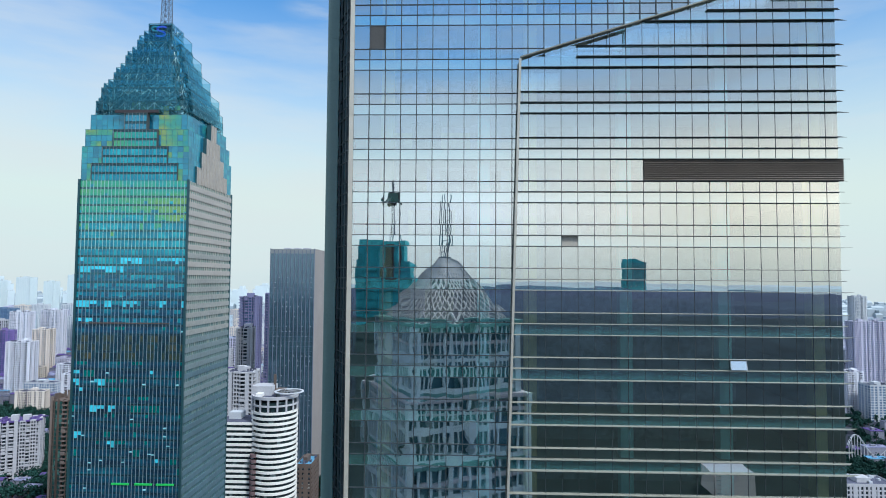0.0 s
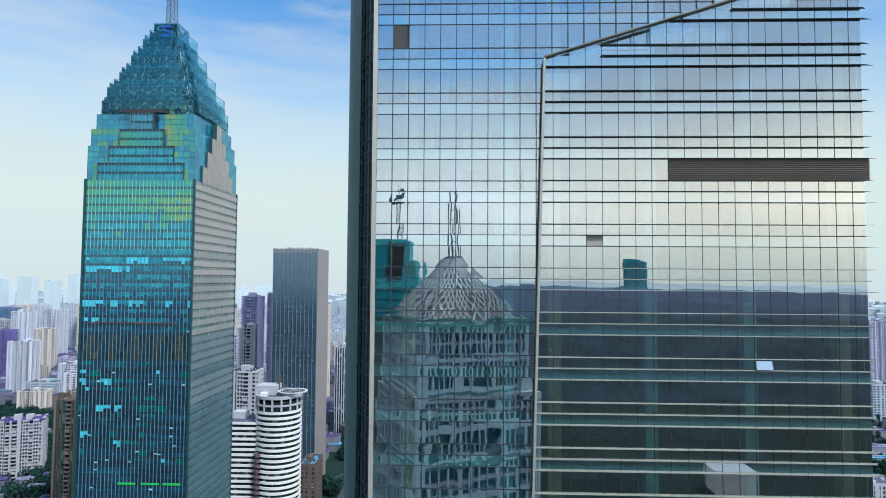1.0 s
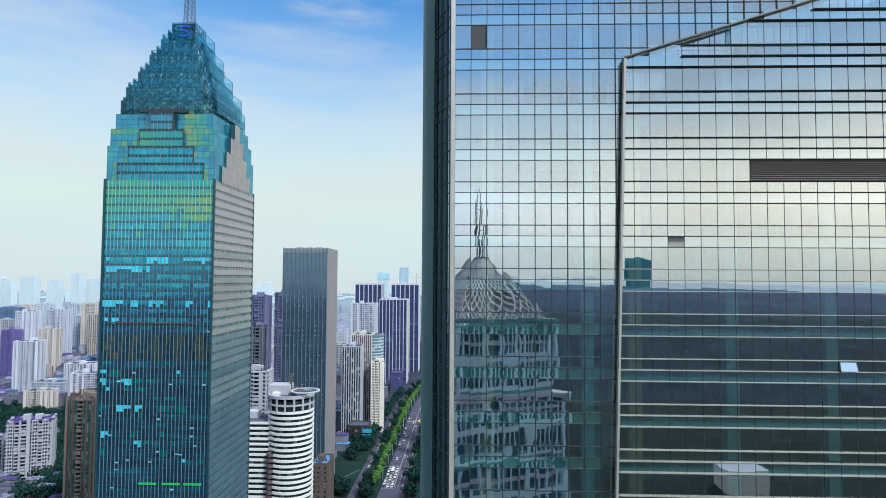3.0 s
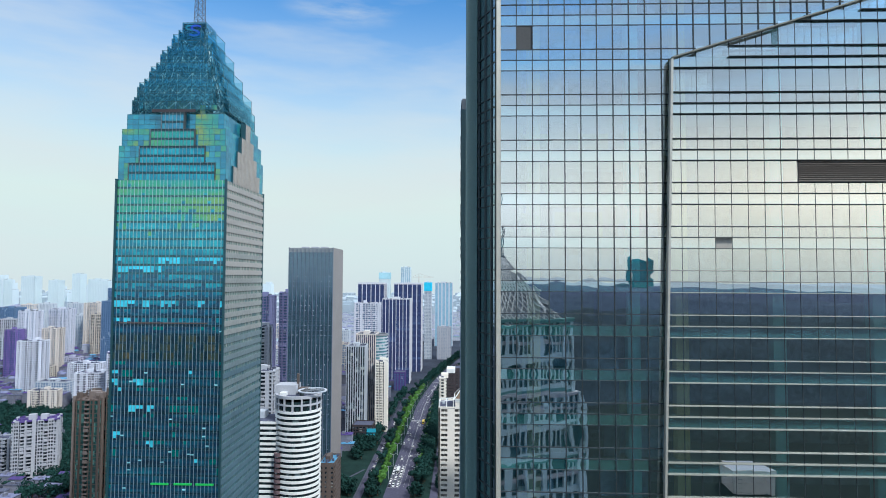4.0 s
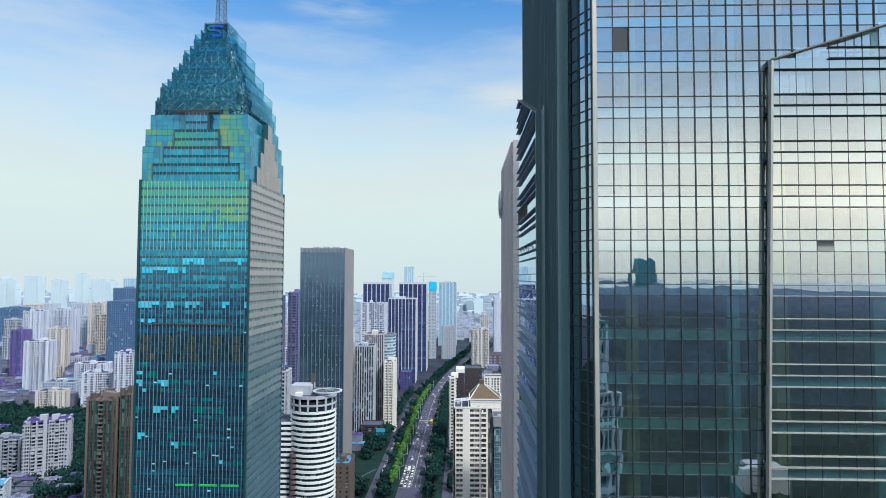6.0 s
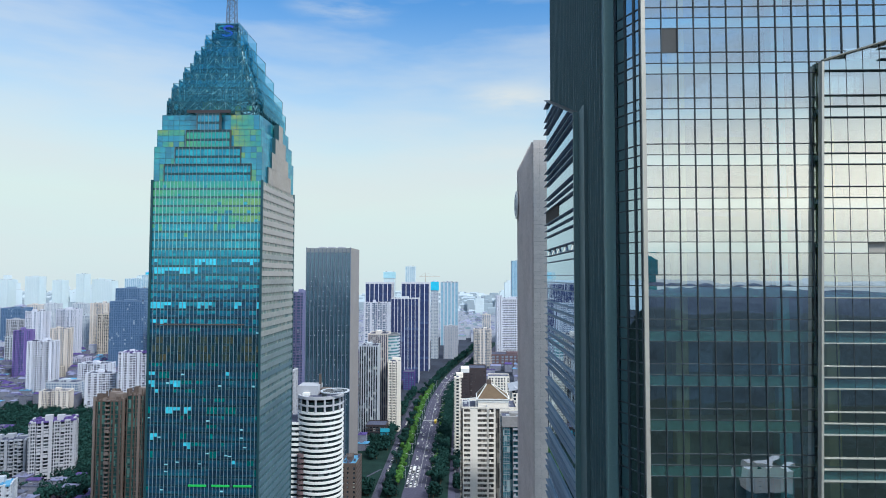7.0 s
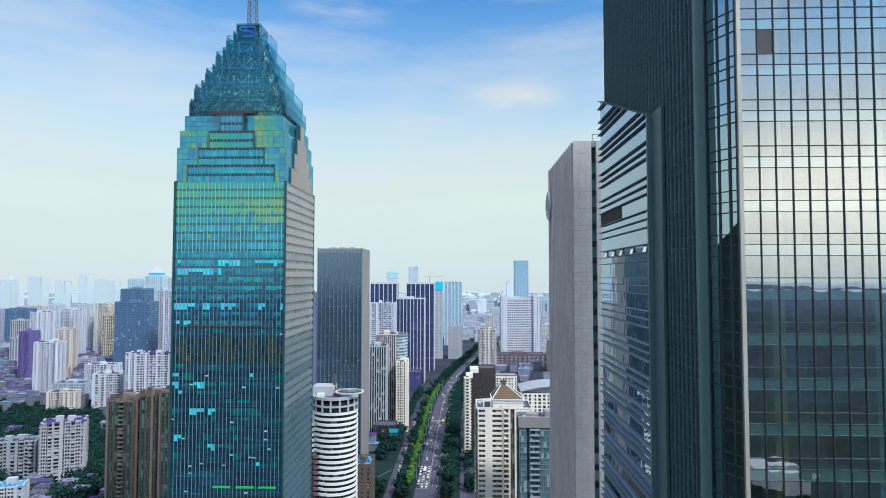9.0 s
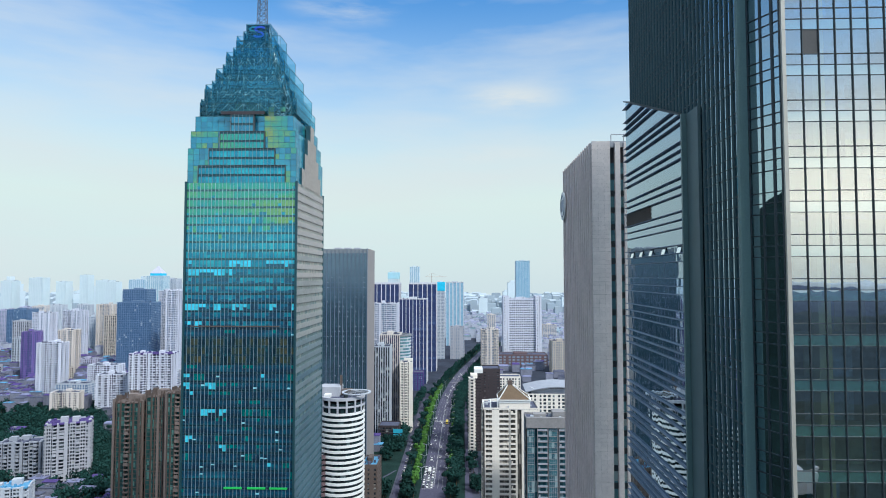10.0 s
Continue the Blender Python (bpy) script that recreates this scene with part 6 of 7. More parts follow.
seg_block("apartment_tower", -212, -196, 640, 22, 158, M_DUSK, G_BLUE, label="blue-grey apartment tower with a pale stair shaft", **APT)
seg_block("apartment_tower", -197, -185, 520, 18, 131, M_WHITE, G_DARK, label="narrow white rendered apartment tower", **APT)
seg_block("apartment_block", -180, -156, 450, 18, 104, M_WHITE, G_DARK, label="white apartment block with stepped roof", **APT)
part("netting", Geo().box(-8.4, 8.4, -10.6, 10.6, 146, 164.5), M_CYANNET, CON, "cyan safety netting")
CR = thing("tower_crane", -112, 1320, 0, 20, "far pale tower crane above the roofs", "crane")
part("mast", Geo().bar((0, 0, 0), (0, 0, 178), 0.9), M_CREAM, CR)
part("jib", Geo().bar((-14, 0, 176), (34, 0, 176), 0.7), M_CREAM, CR)
part("tie", Geo().bar((0, 0, 184), (26, 0, 176.5), 0.25).bar((0, 0, 184), (-12, 0, 176.5), 0.25).bar((0, 0, 176), (0, 0, 184), 0.5), M_CREAM, CR)
# along the avenue, east side
block("hotel", 42, 116.5, 1260, 40, 130, M_FARWHITE, G_MID, fh=3.6, bay=4, pier=0.7, band=1.9, label="broad white hotel slab with side towers", category="hotel")
for x0, x1 in ((40, 52), (106.5, 118.5)):
    block("hotel_shaft", x0, x1, 1256, 46, 135, M_FARWHITE, G_MID, bay=6, pier=4.6, band=1.4, hut=False, label="white stair shaft beside the hotel slab", category="hotel")
block("podium", 26, 122, 1200, 40, 22, M_BROWNRED, G_FAR, fh=5, bay=9, pier=3, band=2, label="red-brown hotel podium with flat roof", category="hotel")
PYR = block("pyramid_top_tower", -950, -902, 1700, 40, 178, M_SKYLINE, G_FARBLUE, bay=6, pier=1.0, band=0.8, hut=False, label="pale tower with a pyramid roof", category="tower")
part("pyramid_roof", Geo().taper((-17, 17, -14, 14), (-0.6, 0.6, -0.6, 0.6), 186, 207), M_FARLILAC, PYR)
part("roof_drum", Geo().box(-17, 17, -14, 14, 178, 186), M_CYANNET, PYR)
seg_block("apartment_tower", -8.6, 25.4, 1180, 25, 73, M_FARCREAM, G_FAR, label="beige rendered apartment tower with balconies", **APT)
block("office_tower", 131, 176, 2000, 40, 228, M_FARBLUE, G_FARBLUE, bay=5, pier=0.6, band=0, label="distant blue-grey glass tower", category="office")
block("office_block", -22.7, -5.2, 622, 26, 81.5, M_DARK, G_DARK, bay=4, pier=2.5, band=2.4, hut=False, label="dark brown clad office block", category="office")
SHAFT = block("office_shaft", -31.0, -23.0, 619, 20, 78, M_DARK, G_BLACK, bay=8, pier=3.2, band=2.6, hut=False, parapet=0, label="slim dark clad shaft with a white cap", category="office")
part("cap", Geo().box(-4.3, 4.3, -10.6, 10.6, 78.4, 82.2), M_BRIGHT, SHAFT, "white rendered cap")
block("office_block", 2.3, 28.5, 760, 20, 51, M_WARM, G_DARK, bay=4, pier=1.4, hut=False, label="low white office block before the trees", category="office")
seg_block("apartment_tower", -37.2, -31.2, 581, 12, 78.5, M_WARM, G_DARK, label="narrow white rendered apartment tower", **APT)
def bay_front(f, cols, h, fh, wall, dark, rail):
    """Fill three meshes with the bays of one facade; cols: (share of the width, kind)."""
    total, u = sum(c[0] for c in cols), 0.0
    n = round(h / fh)
    for share, kind in cols:
        v = u + f.len * share / total
        if kind == "wall":
            f.box(wall, u, v, -0.8, 0.0, 0, h)
        elif kind == "slot":
            f.box(dark, u, v, -1.2, -0.9, 0, h)
        else:
            f.box(dark, u, v, -0.8, -0.5, 0, h)
            for k in range(n):
                z = k * fh
                if kind == "window":
                    f.box(wall, u, v, -0.6, 0.0, z, z + 0.75)
                    f.box(wall, u, v, -0.6, 0.0, z + 2.5, z + fh)
                    f.box(rail, (u + v) / 2 - 0.06, (u + v) / 2 + 0.06, -0.5, -0.35, z + 0.75, z + 2.5)
                elif kind == "balcony":
                    f.box(wall, u, v, -0.6, 0.9, z - 0.12, z + 0.1)
                    f.box(rail, u + 0.05, v - 0.05, 0.75, 0.85, z + 0.1, z + 1.0)
                    f.box(wall, u, u + 0.2, -0.6, 0.8, z + 0.1, z + fh - 0.12)
                    if (k * 7 + round(u)) % 5 == 0:
                        f.box(rail, u + 0.6, u + 1.5, -0.4, 0.3, z + 0.1, z + 1.9)
                elif kind == "glazed":
                    f.box(wall, u, v, -0.6, 0.55, z - 0.15, z + 0.12)
                    f.box(dark, u + 0.05, v - 0.05, -0.4, 0.40, z + 0.12, z + fh - 0.15)
                    w = (v - u) / 4
                    for q in range(5):
                        f.box(rail, u + q * w - 0.05, u + q * w + 0.05, 0.38, 0.47, z + 0.12, z + fh - 0.15)
                    f.box(rail, u, v, 0.38, 0.46, z + 1.0, z + 1.1)
        u = v


def bay_tower(name, x0, x1, y0, d, h, fh, south_cols, west_cols, mats, label, steps=()):
    """An apartment tower with a facade laid out bay by bay on the two sides towards the avenue."""
    TAKEN.append((x0, x1, y0, y0 + d))
    b = thing(name, (x0 + x1) / 2, y0 + d / 2, 0, 0, label, "apartment building")
    hx, hy = (x1 - x0) / 2, d / 2
    part("core", Geo().box(-hx + 1.25, hx - 0.2, -hy + 1.25, hy - 0.2, 0, h - 0.2), mats[1], b)
    for p, q, cols in (((-hx, -hy), (hx, -hy), south_cols), ((-hx, hy), (-hx, -hy), west_cols)):
        wall, dark, rail = Geo(), Geo(), Geo()
        bay_front(Frame(p, q), cols, h, fh, wall, dark, rail)
        part("wall", wall, mats[0], b, kind="stuff")
        part("glazing", dark, mats[1], b, kind="stuff")
        part("rail", rail, mats[2], b, kind="stuff")
    part("rear_wall", Geo().box(hx - 0.2, hx, -hy + 0.1, hy, 0, h).box(-hx + 0.1, hx - 0.2, hy - 0.2, hy, 0, h), mats[0], b)
    part("roof", Geo().box(-hx + 0.05, hx - 0.25, -hy + 0.05, hy - 0.25, h - 0.1, h + 0.15), M_ROOF, b)
    g = Geo()
    for q in ((-hx, hx, -hy, -hy + 0.25), (-hx, hx, hy - 0.25, hy), (-hx, -hx + 0.25, -hy + 0.25, hy - 0.25), (hx - 0.25, hx, -hy + 0.25, hy - 0.25)):
        g.box(*q, h + 0.16, h + 1.2)
    part("parapet", g, mats[0], b)
    for a, c, e, k, up in steps:
        part("stair_head", Geo().box(a, c, e, k, h + 0.15, h + up), mats[0], b)
    g, rnd = Geo(), random.Random(round(x0 * 3 + y0))
    for _ in range(12):
        cx, cy = rnd.uniform(-hx * 0.9, hx * 0.8), rnd.uniform(-hy * 0.9, hy * 0.7)
        g.box(cx, cx + rnd.uniform(0.7, 2.2), cy, cy + rnd.uniform(0.7, 2.2), h + 0.15, h + rnd.uniform(0.9, 2.4))
    part("roof_clutter", g, M_PALE, b, kind="stuff")
    return b


HIP = bay_tower("hip_roof_apartment", -29.8, 5, 385, 26, 92.7, 3.1,
                ((1.5, "wall"), (4.0, "window"), (4.6, "wall"), (5.8, "window"), (1.1, "wall"), (3.2, "balcony"), (1.2, "wall"), (2.6, "slot"), (10.8, "wall")),
                ((1.4, "wall"), (2.4, "window"), (2.0, "wall"), (3.0, "balcony"), (1.0, "wall"), (1.6, "slot"), (1.6, "wall"), (2.6, "window"), (1.4, "wall")),
                (M_WARM, G_WARMWIN, M_WARM), "white apartment tower with a brown hipped roof")
GLAZED = bay_tower("apartment_tower", -7, 18, 345, 13, 96.0, 3.1,
          ((0.5, "wall"), (3.6, "glazed"), (1.6, "slot"), (5.2, "balcony"), (0.7, "wall"), (4.2, "glazed"), (1.0, "wall"), (5.0, "balcony"), (1.2, "wall")),
          ((1.5, "wall"), (2.2, "window"), (1.4, "wall"), (1.4, "slot"), (4.5, "glazed"), (1.2, "wall"), (2.2, "window"), (1.5, "wall")),
          (M_GREYTILE, G_TEALDEEP, M_FLANK2), "grey apartment tower with teal glazed balconies", ((-8, -1, -4, 2, 2.4), (3, 10, -3, 5, 3.6)))
part("attic_wall", Geo().box(-12.52, 12.52, -7.45, -5.4, 91.5, 97.3), M_GREYTILE, GLAZED)
SWOOP = block("office_block", 13, 56, 520, 26, 77, M_WARM, G_DARK, bay=4, pier=1.6, hut=False, parapet=0, label="white office block with square windows under a swept roof", category="office")
g = Geo()
for k in range(14):
    a, b = -24 + 48 * k / 14, -24 + 48 * (k + 1) / 14
    za, zb = (79.0 + 4.2 * math.sin(math.pi * min(1, (q + 24) / 34) * 0.62) for q in (a, b))
    g.quad((a, -14.5, za), (b, -14.5, zb), (b, 14, zb + 1.5), (a, 14, za + 1.5))
    g.quad((a, -14.5, za - 0.7), (a, -14.5, za), (b, -14.5, zb), (b, -14.5, zb - 0.7))
    g.quad((a, -14.5, za - 0.7), (b, -14.5, zb - 0.7), (b, 14, zb + 0.8), (a, 14, za + 0.8))
part("swept_roof", g, M_FLANK2, SWOOP, "pale blue-grey swept metal roof")
part("attic", Geo().box(-19, 20, -11, 11, 77.3, 81.0), M_WHITE, SWOOP)
block("shop_block", -122, -105, 941, 24, 27, M_PURPLE, G_BLUE, bay=4, pier=1.2, hut=False, label="dark violet clad shop block by the avenue", category="shop")


# far skyline, its haze put into the wall and window colours
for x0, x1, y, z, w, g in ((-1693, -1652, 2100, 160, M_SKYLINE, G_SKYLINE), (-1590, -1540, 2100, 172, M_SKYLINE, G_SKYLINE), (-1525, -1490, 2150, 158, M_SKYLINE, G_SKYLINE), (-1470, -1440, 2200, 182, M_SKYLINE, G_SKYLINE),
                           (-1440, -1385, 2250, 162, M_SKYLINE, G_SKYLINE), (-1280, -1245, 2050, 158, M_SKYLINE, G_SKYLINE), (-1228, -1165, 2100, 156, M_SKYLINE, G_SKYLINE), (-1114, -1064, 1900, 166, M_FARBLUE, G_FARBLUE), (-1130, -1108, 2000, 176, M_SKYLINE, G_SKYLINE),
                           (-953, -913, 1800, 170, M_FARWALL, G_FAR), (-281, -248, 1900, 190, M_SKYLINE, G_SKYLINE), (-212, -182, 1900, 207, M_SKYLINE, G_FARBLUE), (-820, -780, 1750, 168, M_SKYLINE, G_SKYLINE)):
    far = block("distant_tower", x0, x1, y, 40, z, w, g, bay=6, pier=1.5, band=1.0, label="distant skyline tower paled by haze in its colour", category="tower", group="far skyline")
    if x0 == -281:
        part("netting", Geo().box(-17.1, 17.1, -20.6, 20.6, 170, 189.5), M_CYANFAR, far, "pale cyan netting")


# haze painted so thick that these towers nearly match the sky
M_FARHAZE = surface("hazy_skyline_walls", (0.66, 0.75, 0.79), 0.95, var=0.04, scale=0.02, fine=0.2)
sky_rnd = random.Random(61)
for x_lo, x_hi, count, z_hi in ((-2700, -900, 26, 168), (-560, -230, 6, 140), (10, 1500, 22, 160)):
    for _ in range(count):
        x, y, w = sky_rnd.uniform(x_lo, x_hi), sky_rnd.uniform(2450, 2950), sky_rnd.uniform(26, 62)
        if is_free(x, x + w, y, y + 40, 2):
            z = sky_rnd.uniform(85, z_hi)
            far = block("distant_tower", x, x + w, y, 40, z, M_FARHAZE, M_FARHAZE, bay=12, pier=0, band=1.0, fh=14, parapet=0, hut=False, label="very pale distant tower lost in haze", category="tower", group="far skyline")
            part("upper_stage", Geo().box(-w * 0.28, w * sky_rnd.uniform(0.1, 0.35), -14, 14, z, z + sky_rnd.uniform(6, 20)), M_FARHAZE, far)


# ---- east of the glass tower ----
seg_block("apartment_tower", 632, 682, 1000, 25, 111, M_FARLILAC, G_FAR, label="pale lilac rendered apartment tower", **APT)
seg_block("apartment_tower", 823, 850, 1300, 25, 145, M_FARWALL, G_FAR, label="tower with a blue netted top", **APT)
seg_block("apartment_tower", 509, 530, 820, 25, 56, M_FARWHITE, G_MID, label="white slab apartment block", **APT)
block("shed", 560, 690, 900, 40, 22, M_PALE, G_FAR, bay=8, pier=1.0, band=3, label="long low pale metal shed", category="shed")
block("office_block", 288, 325, 470, 22, 23, M_WHITE, G_DARK, bay=3.4, pier=1.6, label="low white office block with roof plant", category="office")

# hipped roof and terrace walls of the white apartment tower
g = Geo()
eaves, ridge = (-7.6, 12.9, -11, 8), (-1.2, 2.0, -2.6, 0.6)
g.taper(eaves, ridge, 98.2, 106.2)
part("hip_roof", g, M_TANROOF, HIP, "brown hipped roof")
edge = Geo()
for i, j in ((0, 2), (1, 2), (1, 3), (0, 3)):
    edge.bar((eaves[i], eaves[j], 98.3), (ridge[i], ridge[j], 106.3), 0.32)
for p, q in (((0, 2), (1, 2)), ((1, 2), (1, 3)), ((0, 2), (0, 3))):
    edge.bar((eaves[p[0]], eaves[p[1]], 98.2), (eaves[q[0]], eaves[q[1]], 98.2), 0.4)
part("roof_edge", edge, M_BRIGHT, HIP, "white painted roof edges")
part("roof_house", Geo().box(-7.0, 12.3, -10.4, 7.4, 92.7, 96.2), M_WARM, HIP)
part("attic_band", Geo().box(-7.2, 12.5, -10.7, -10.4, 96.2, 98.0), M_BRIGHT, HIP)
part("roof_vent", Geo().box(-1.1, 1.9, -2.5, 0.5, 106.1, 109), M_BROWN, HIP)
g = Geo()
for x in (-17.0, -12.6, -8.2):
    for y in (-12.6, -5.0):
        g.box(x - 0.22, x + 0.22, y - 0.22, y + 0.22, 92.7, 97.2 + 0.1 * (x + 17))
    g.beam((x, -12.6, 97.0 + 0.1 * (x + 17)), (x, -5.0, 97.0 + 0.1 * (x + 17)), (1, 0, 0), 0.4, 0.4)
for y in (-12.6, -5.0):
    g.beam((-17.0, y, 97.1), (-8.2, y, 97.98), (0, 1, 0), 0.42, 0.4)
part("roof_pergola", g, M_BRIGHT, HIP, kind="stuff")


# ---- across the street, mirrored in the glass ----
def lattice_roof_tower():
    t = thing("lattice_roof_tower", -5.3, -57.8, 0, 64, "pale office tower under a lattice pyramid roof", "tower")
    s, h, low = 15.0, 164.3, 17.2
    part("glazing", Geo().box(-s + 0.8, s - 0.8, -s + 0.8, s - 0.8, 0, h - 1), G_TEALDEEP, t)
    z = h - 1.5
    rail = 0
    while z > 20:
        tall = (4.2, 3.0, 6.4)[rail % 3]
        z -= tall
        deep = (1.0, 1.7, 1.1)[rail % 3]
        r_ = s if z > 144 else low
        part("band", Geo().box(-r_, r_, -r_, r_, z - deep, z), M_PALEBLUE if rail % 3 else M_WHITE, t)
        if rail % 3 == 2:
            part("ledge", Geo().box(-r_ - 0.3, r_ + 0.3, -r_ - 0.3, r_ + 0.3, z - deep - 0.9, z - deep), M_TEALROOF, t)
        z -= deep
        rail += 1
    part("cornice", Geo().box(-s - 1.2, s + 1.2, -s - 1.2, s + 1.2, h - 1.5, h), M_TEALROOF, t)
    part("lower_glazing", Geo().box(-low + 0.8, low - 0.8, -low + 0.8, low - 0.8, 0, 143.5), G_TEALDEEP, t)
    for r_, za, zb in ((s, 143.5, h - 1.6), (low, 10, 144.4)):
        for k in range(13):
            c = -r_ + 2 * r_ * k / 12
            wd = 0.75 if k % 4 == 0 else 0.30
            for q in ((c - wd, c + wd, -r_ - 0.05, -r_ + 0.6), (c - wd, c + wd, r_ - 0.6, r_ + 0.05), (-r_ - 0.05, -r_ + 0.6, c - wd, c + wd), (r_ - 0.6, r_ + 0.05, c - wd, c + wd)):
                part("pier", Geo().box(*q, za, zb), M_PALEBLUE, t)
        for x in (-r_, r_):
            for y in (-r_, r_):
                part("corner_pier", Geo().box(x - 0.8, x + 0.8, y - 0.8, y + 0.8, za, zb + 0.1), M_PALEBLUE, t)
    part("ledge", Geo().box(-low - 0.2, low + 0.2, -low - 0.2, low + 0.2, 143.6, 144.6), M_WHITE, t)
    # pyramid: an inner grey roof and an outer net of bars
    part("pyramid", Geo().taper((-s * 0.88, s * 0.88, -s * 0.88, s * 0.88), (-1.2, 1.2, -1.2, 1.2), h, h + 16.2), M_NETROOF, t)
    g = Geo()
    a, b, top = s * 0.88 + 0.5, 1.6, h + 16.6
    for c, d in (((1, 0), (0, 1)), ((0, 1), (-1, 0)), ((-1, 0), (0, -1)), ((0, -1), (1, 0))):
        def on(u, v):
            w = a + (b - a) * v
            return (c[0] * w + d[0] * u * w, c[1] * w + d[1] * u * w, h + (top - h) * v)
        m = 5
        for i in range(-m, m):
            for j in range(m):
                g.bar(on(i / m, j / m), on((i + 1) / m, (j + 1) / m), 0.26)
                g.bar(on((i + 1) / m, j / m), on(i / m, (j + 1) / m), 0.26)
        for u in (-1, 1):
            g.bar(on(u, 0), on(u, 1), 0.35)
    part("roof_net", g, M_NET, t, "pale metal lattice", kind="stuff")
    ant = Geo().box(-1.7, 1.7, -1.7, 1.7, h + 16, h + 17.2)
    for x, y, zz in ((-1.6, 0, 19), (1.6, 0, 19), (0, 1.6, 16), (0, -1.6, 14), (3, 2, 5), (-3, -2, 5)):
        ant.bar((x, y, h + 17), (x * 0.9, y * 0.9, h + 17 + zz), 0.2)
    for k in range(5):
        ant.bar((-1.6, 0, h + 19 + 3 * k), (1.6, 0, h + 19 + 3 * k), 0.1)
    part("antenna", ant, M_MAST, t, "cluster of roof antennas")


lattice_roof_tower()


def netted_tower():
    t = thing("netted_tower", -33, -147, 0, 0, "tower under construction wrapped in blue-green netting", "tower")
    part("netting", Geo().box(-12, 12, -17, 17, 158, 182.5), M_NETTING, t)
    part("frame", Geo().box(-11.8, 11.8, -16.8, 16.8, 0, 158), M_GREENGREY, t, "grey-green unfinished concrete frame")
    part("upper_netting", Geo().box(-10.5, 8, -15, 17.2, 182.5, 191), M_NETTING, t)
    for k in range(8):
        part("deck", Geo().box(-12.2, 12.2, -17.2, 17.3, 150 + k * 4, 150.3 + k * 4), M_TEALFRAME, t)
    part("opening", Geo().box(0.5, 6.0, 16.5, 17.4, 175, 189), M_DARK, t, "dark unglazed opening")
    c = thing("tower_crane", -29, -132, 191, 0, "dark tower crane on the netted tower", "crane")
    g = Geo()
    for k in range(6):
        z0, z1 = 2.6 * k - 3.0 * (k == 0), 2.6 * (k + 1)
        for sx, sy in ((-1, -1), (1, -1), (1, 1), (-1, 1)):
            g.bar((sx, sy, z0), (sx, sy, z1), 0.16)
            g.bar((sx, sy, z0), (-sy, sx, z1), 0.1)
            g.bar((sx, sy, z1), (-sy, sx, z1), 0.1)
    part("mast", g, M_MAST, c, kind="stuff")
    part("cab", Geo().box(-2.0, 2.6, -2, 2.5, 15.6, 18.6), M_DARK, c)
    g = Geo()
    g.bar((-0.5, 0, 18), (-2.2, 6, 14.5), 0.9)
    g.bar((0.5, 0, 17), (1.6, -6, 20), 0.7)
    part("jib", g, M_DARK, c)
    part("counterweight", Geo().box(1.6, 3.4, -4, -1, 17, 20.5), M_DARK, c)
    g = Geo().bar((0, 0, 18.6), (0, 0, 24), 0.25)
    part("a_frame", g, M_MAST, c)


netted_tower()
# added out of direct view to darken what the corner glass reflects
block("unseen_dark_tower", -152, -110, 15, 36, 240, M_SLATE, G_SLATE, fh=4.0, bay=3.2, pier=0.4, band=0.8, label="unseen dark slate tower, added for its reflection in the corner glass", category="tower")
TEALOFF = block("teal_office_tower", 394, 442, -1400, 40, 217, M_NETTING, G_TEALPALE, bay=4, pier=0.6, label="teal office tower with a curved top", category="office")
part("sloping_top", Geo().taper((-24, 24, -20, 20), (-22, -2, -18, 18), 217.2, 227), M_NETTING, TEALOFF)
block("pale_hall", 181, 211, -356, 22, 37, M_FARCREAM, G_DARK, bay=10, pier=7, band=2.6, hut=False, roof=M_FLANK2, parapet=0, label="low cream hall among trees", category="hall")


def wooded_hill(name, cx, cy, rx, ry, top, seed, mat):
    """A low hill under a closed canopy, bumpy like tree tops."""
    noise.seed_set(seed)
    n = 110
    g = Geo()
    for i in range(n + 1):
        for j in range(n + 1):
            u, v = 2 * i / n - 1, 2 * j / n - 1
            r = min(1.0, math.hypot(u, v))
            z = top * (0.5 + 0.5 * math.cos(math.pi * r)) ** 0.8
            if r < 0.97:
                z *= 1 + 0.09 * noise.noise((u * 2.2, v * 2.2, seed))
                rough = min(1.0, top / 60)
                z += rough * (7 * noise.noise((u * rx / 75, v * ry / 75, seed)) + 4 * noise.noise((u * rx / 32, v * ry / 32, seed + 3)) + 4)
            g.v.append((cx + rx * u, cy + ry * v, z - 2))
    for i in range(n):
        for j in range(n):
            k = i * (n + 1) + j
            g.f.append((k, k + n + 1, k + n + 2, k + 1))
            g.m.append(0)
    g.smooth = True
    o = part(name, g, mat, None)
    tagged(o, "wooded hill, its canopy colour hazier with distance", "hill", kind="stuff")


# haze lies in the canopy colour, from pale far hills to dark near ones
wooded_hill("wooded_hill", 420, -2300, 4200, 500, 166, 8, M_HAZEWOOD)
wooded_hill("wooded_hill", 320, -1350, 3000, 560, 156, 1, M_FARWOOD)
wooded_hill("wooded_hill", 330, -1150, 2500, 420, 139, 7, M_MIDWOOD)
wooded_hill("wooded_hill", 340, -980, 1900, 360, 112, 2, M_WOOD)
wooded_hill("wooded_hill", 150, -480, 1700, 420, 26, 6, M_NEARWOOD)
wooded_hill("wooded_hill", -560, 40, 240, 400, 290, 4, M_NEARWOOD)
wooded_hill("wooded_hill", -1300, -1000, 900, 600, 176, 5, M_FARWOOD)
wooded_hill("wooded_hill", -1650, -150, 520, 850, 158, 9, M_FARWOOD)


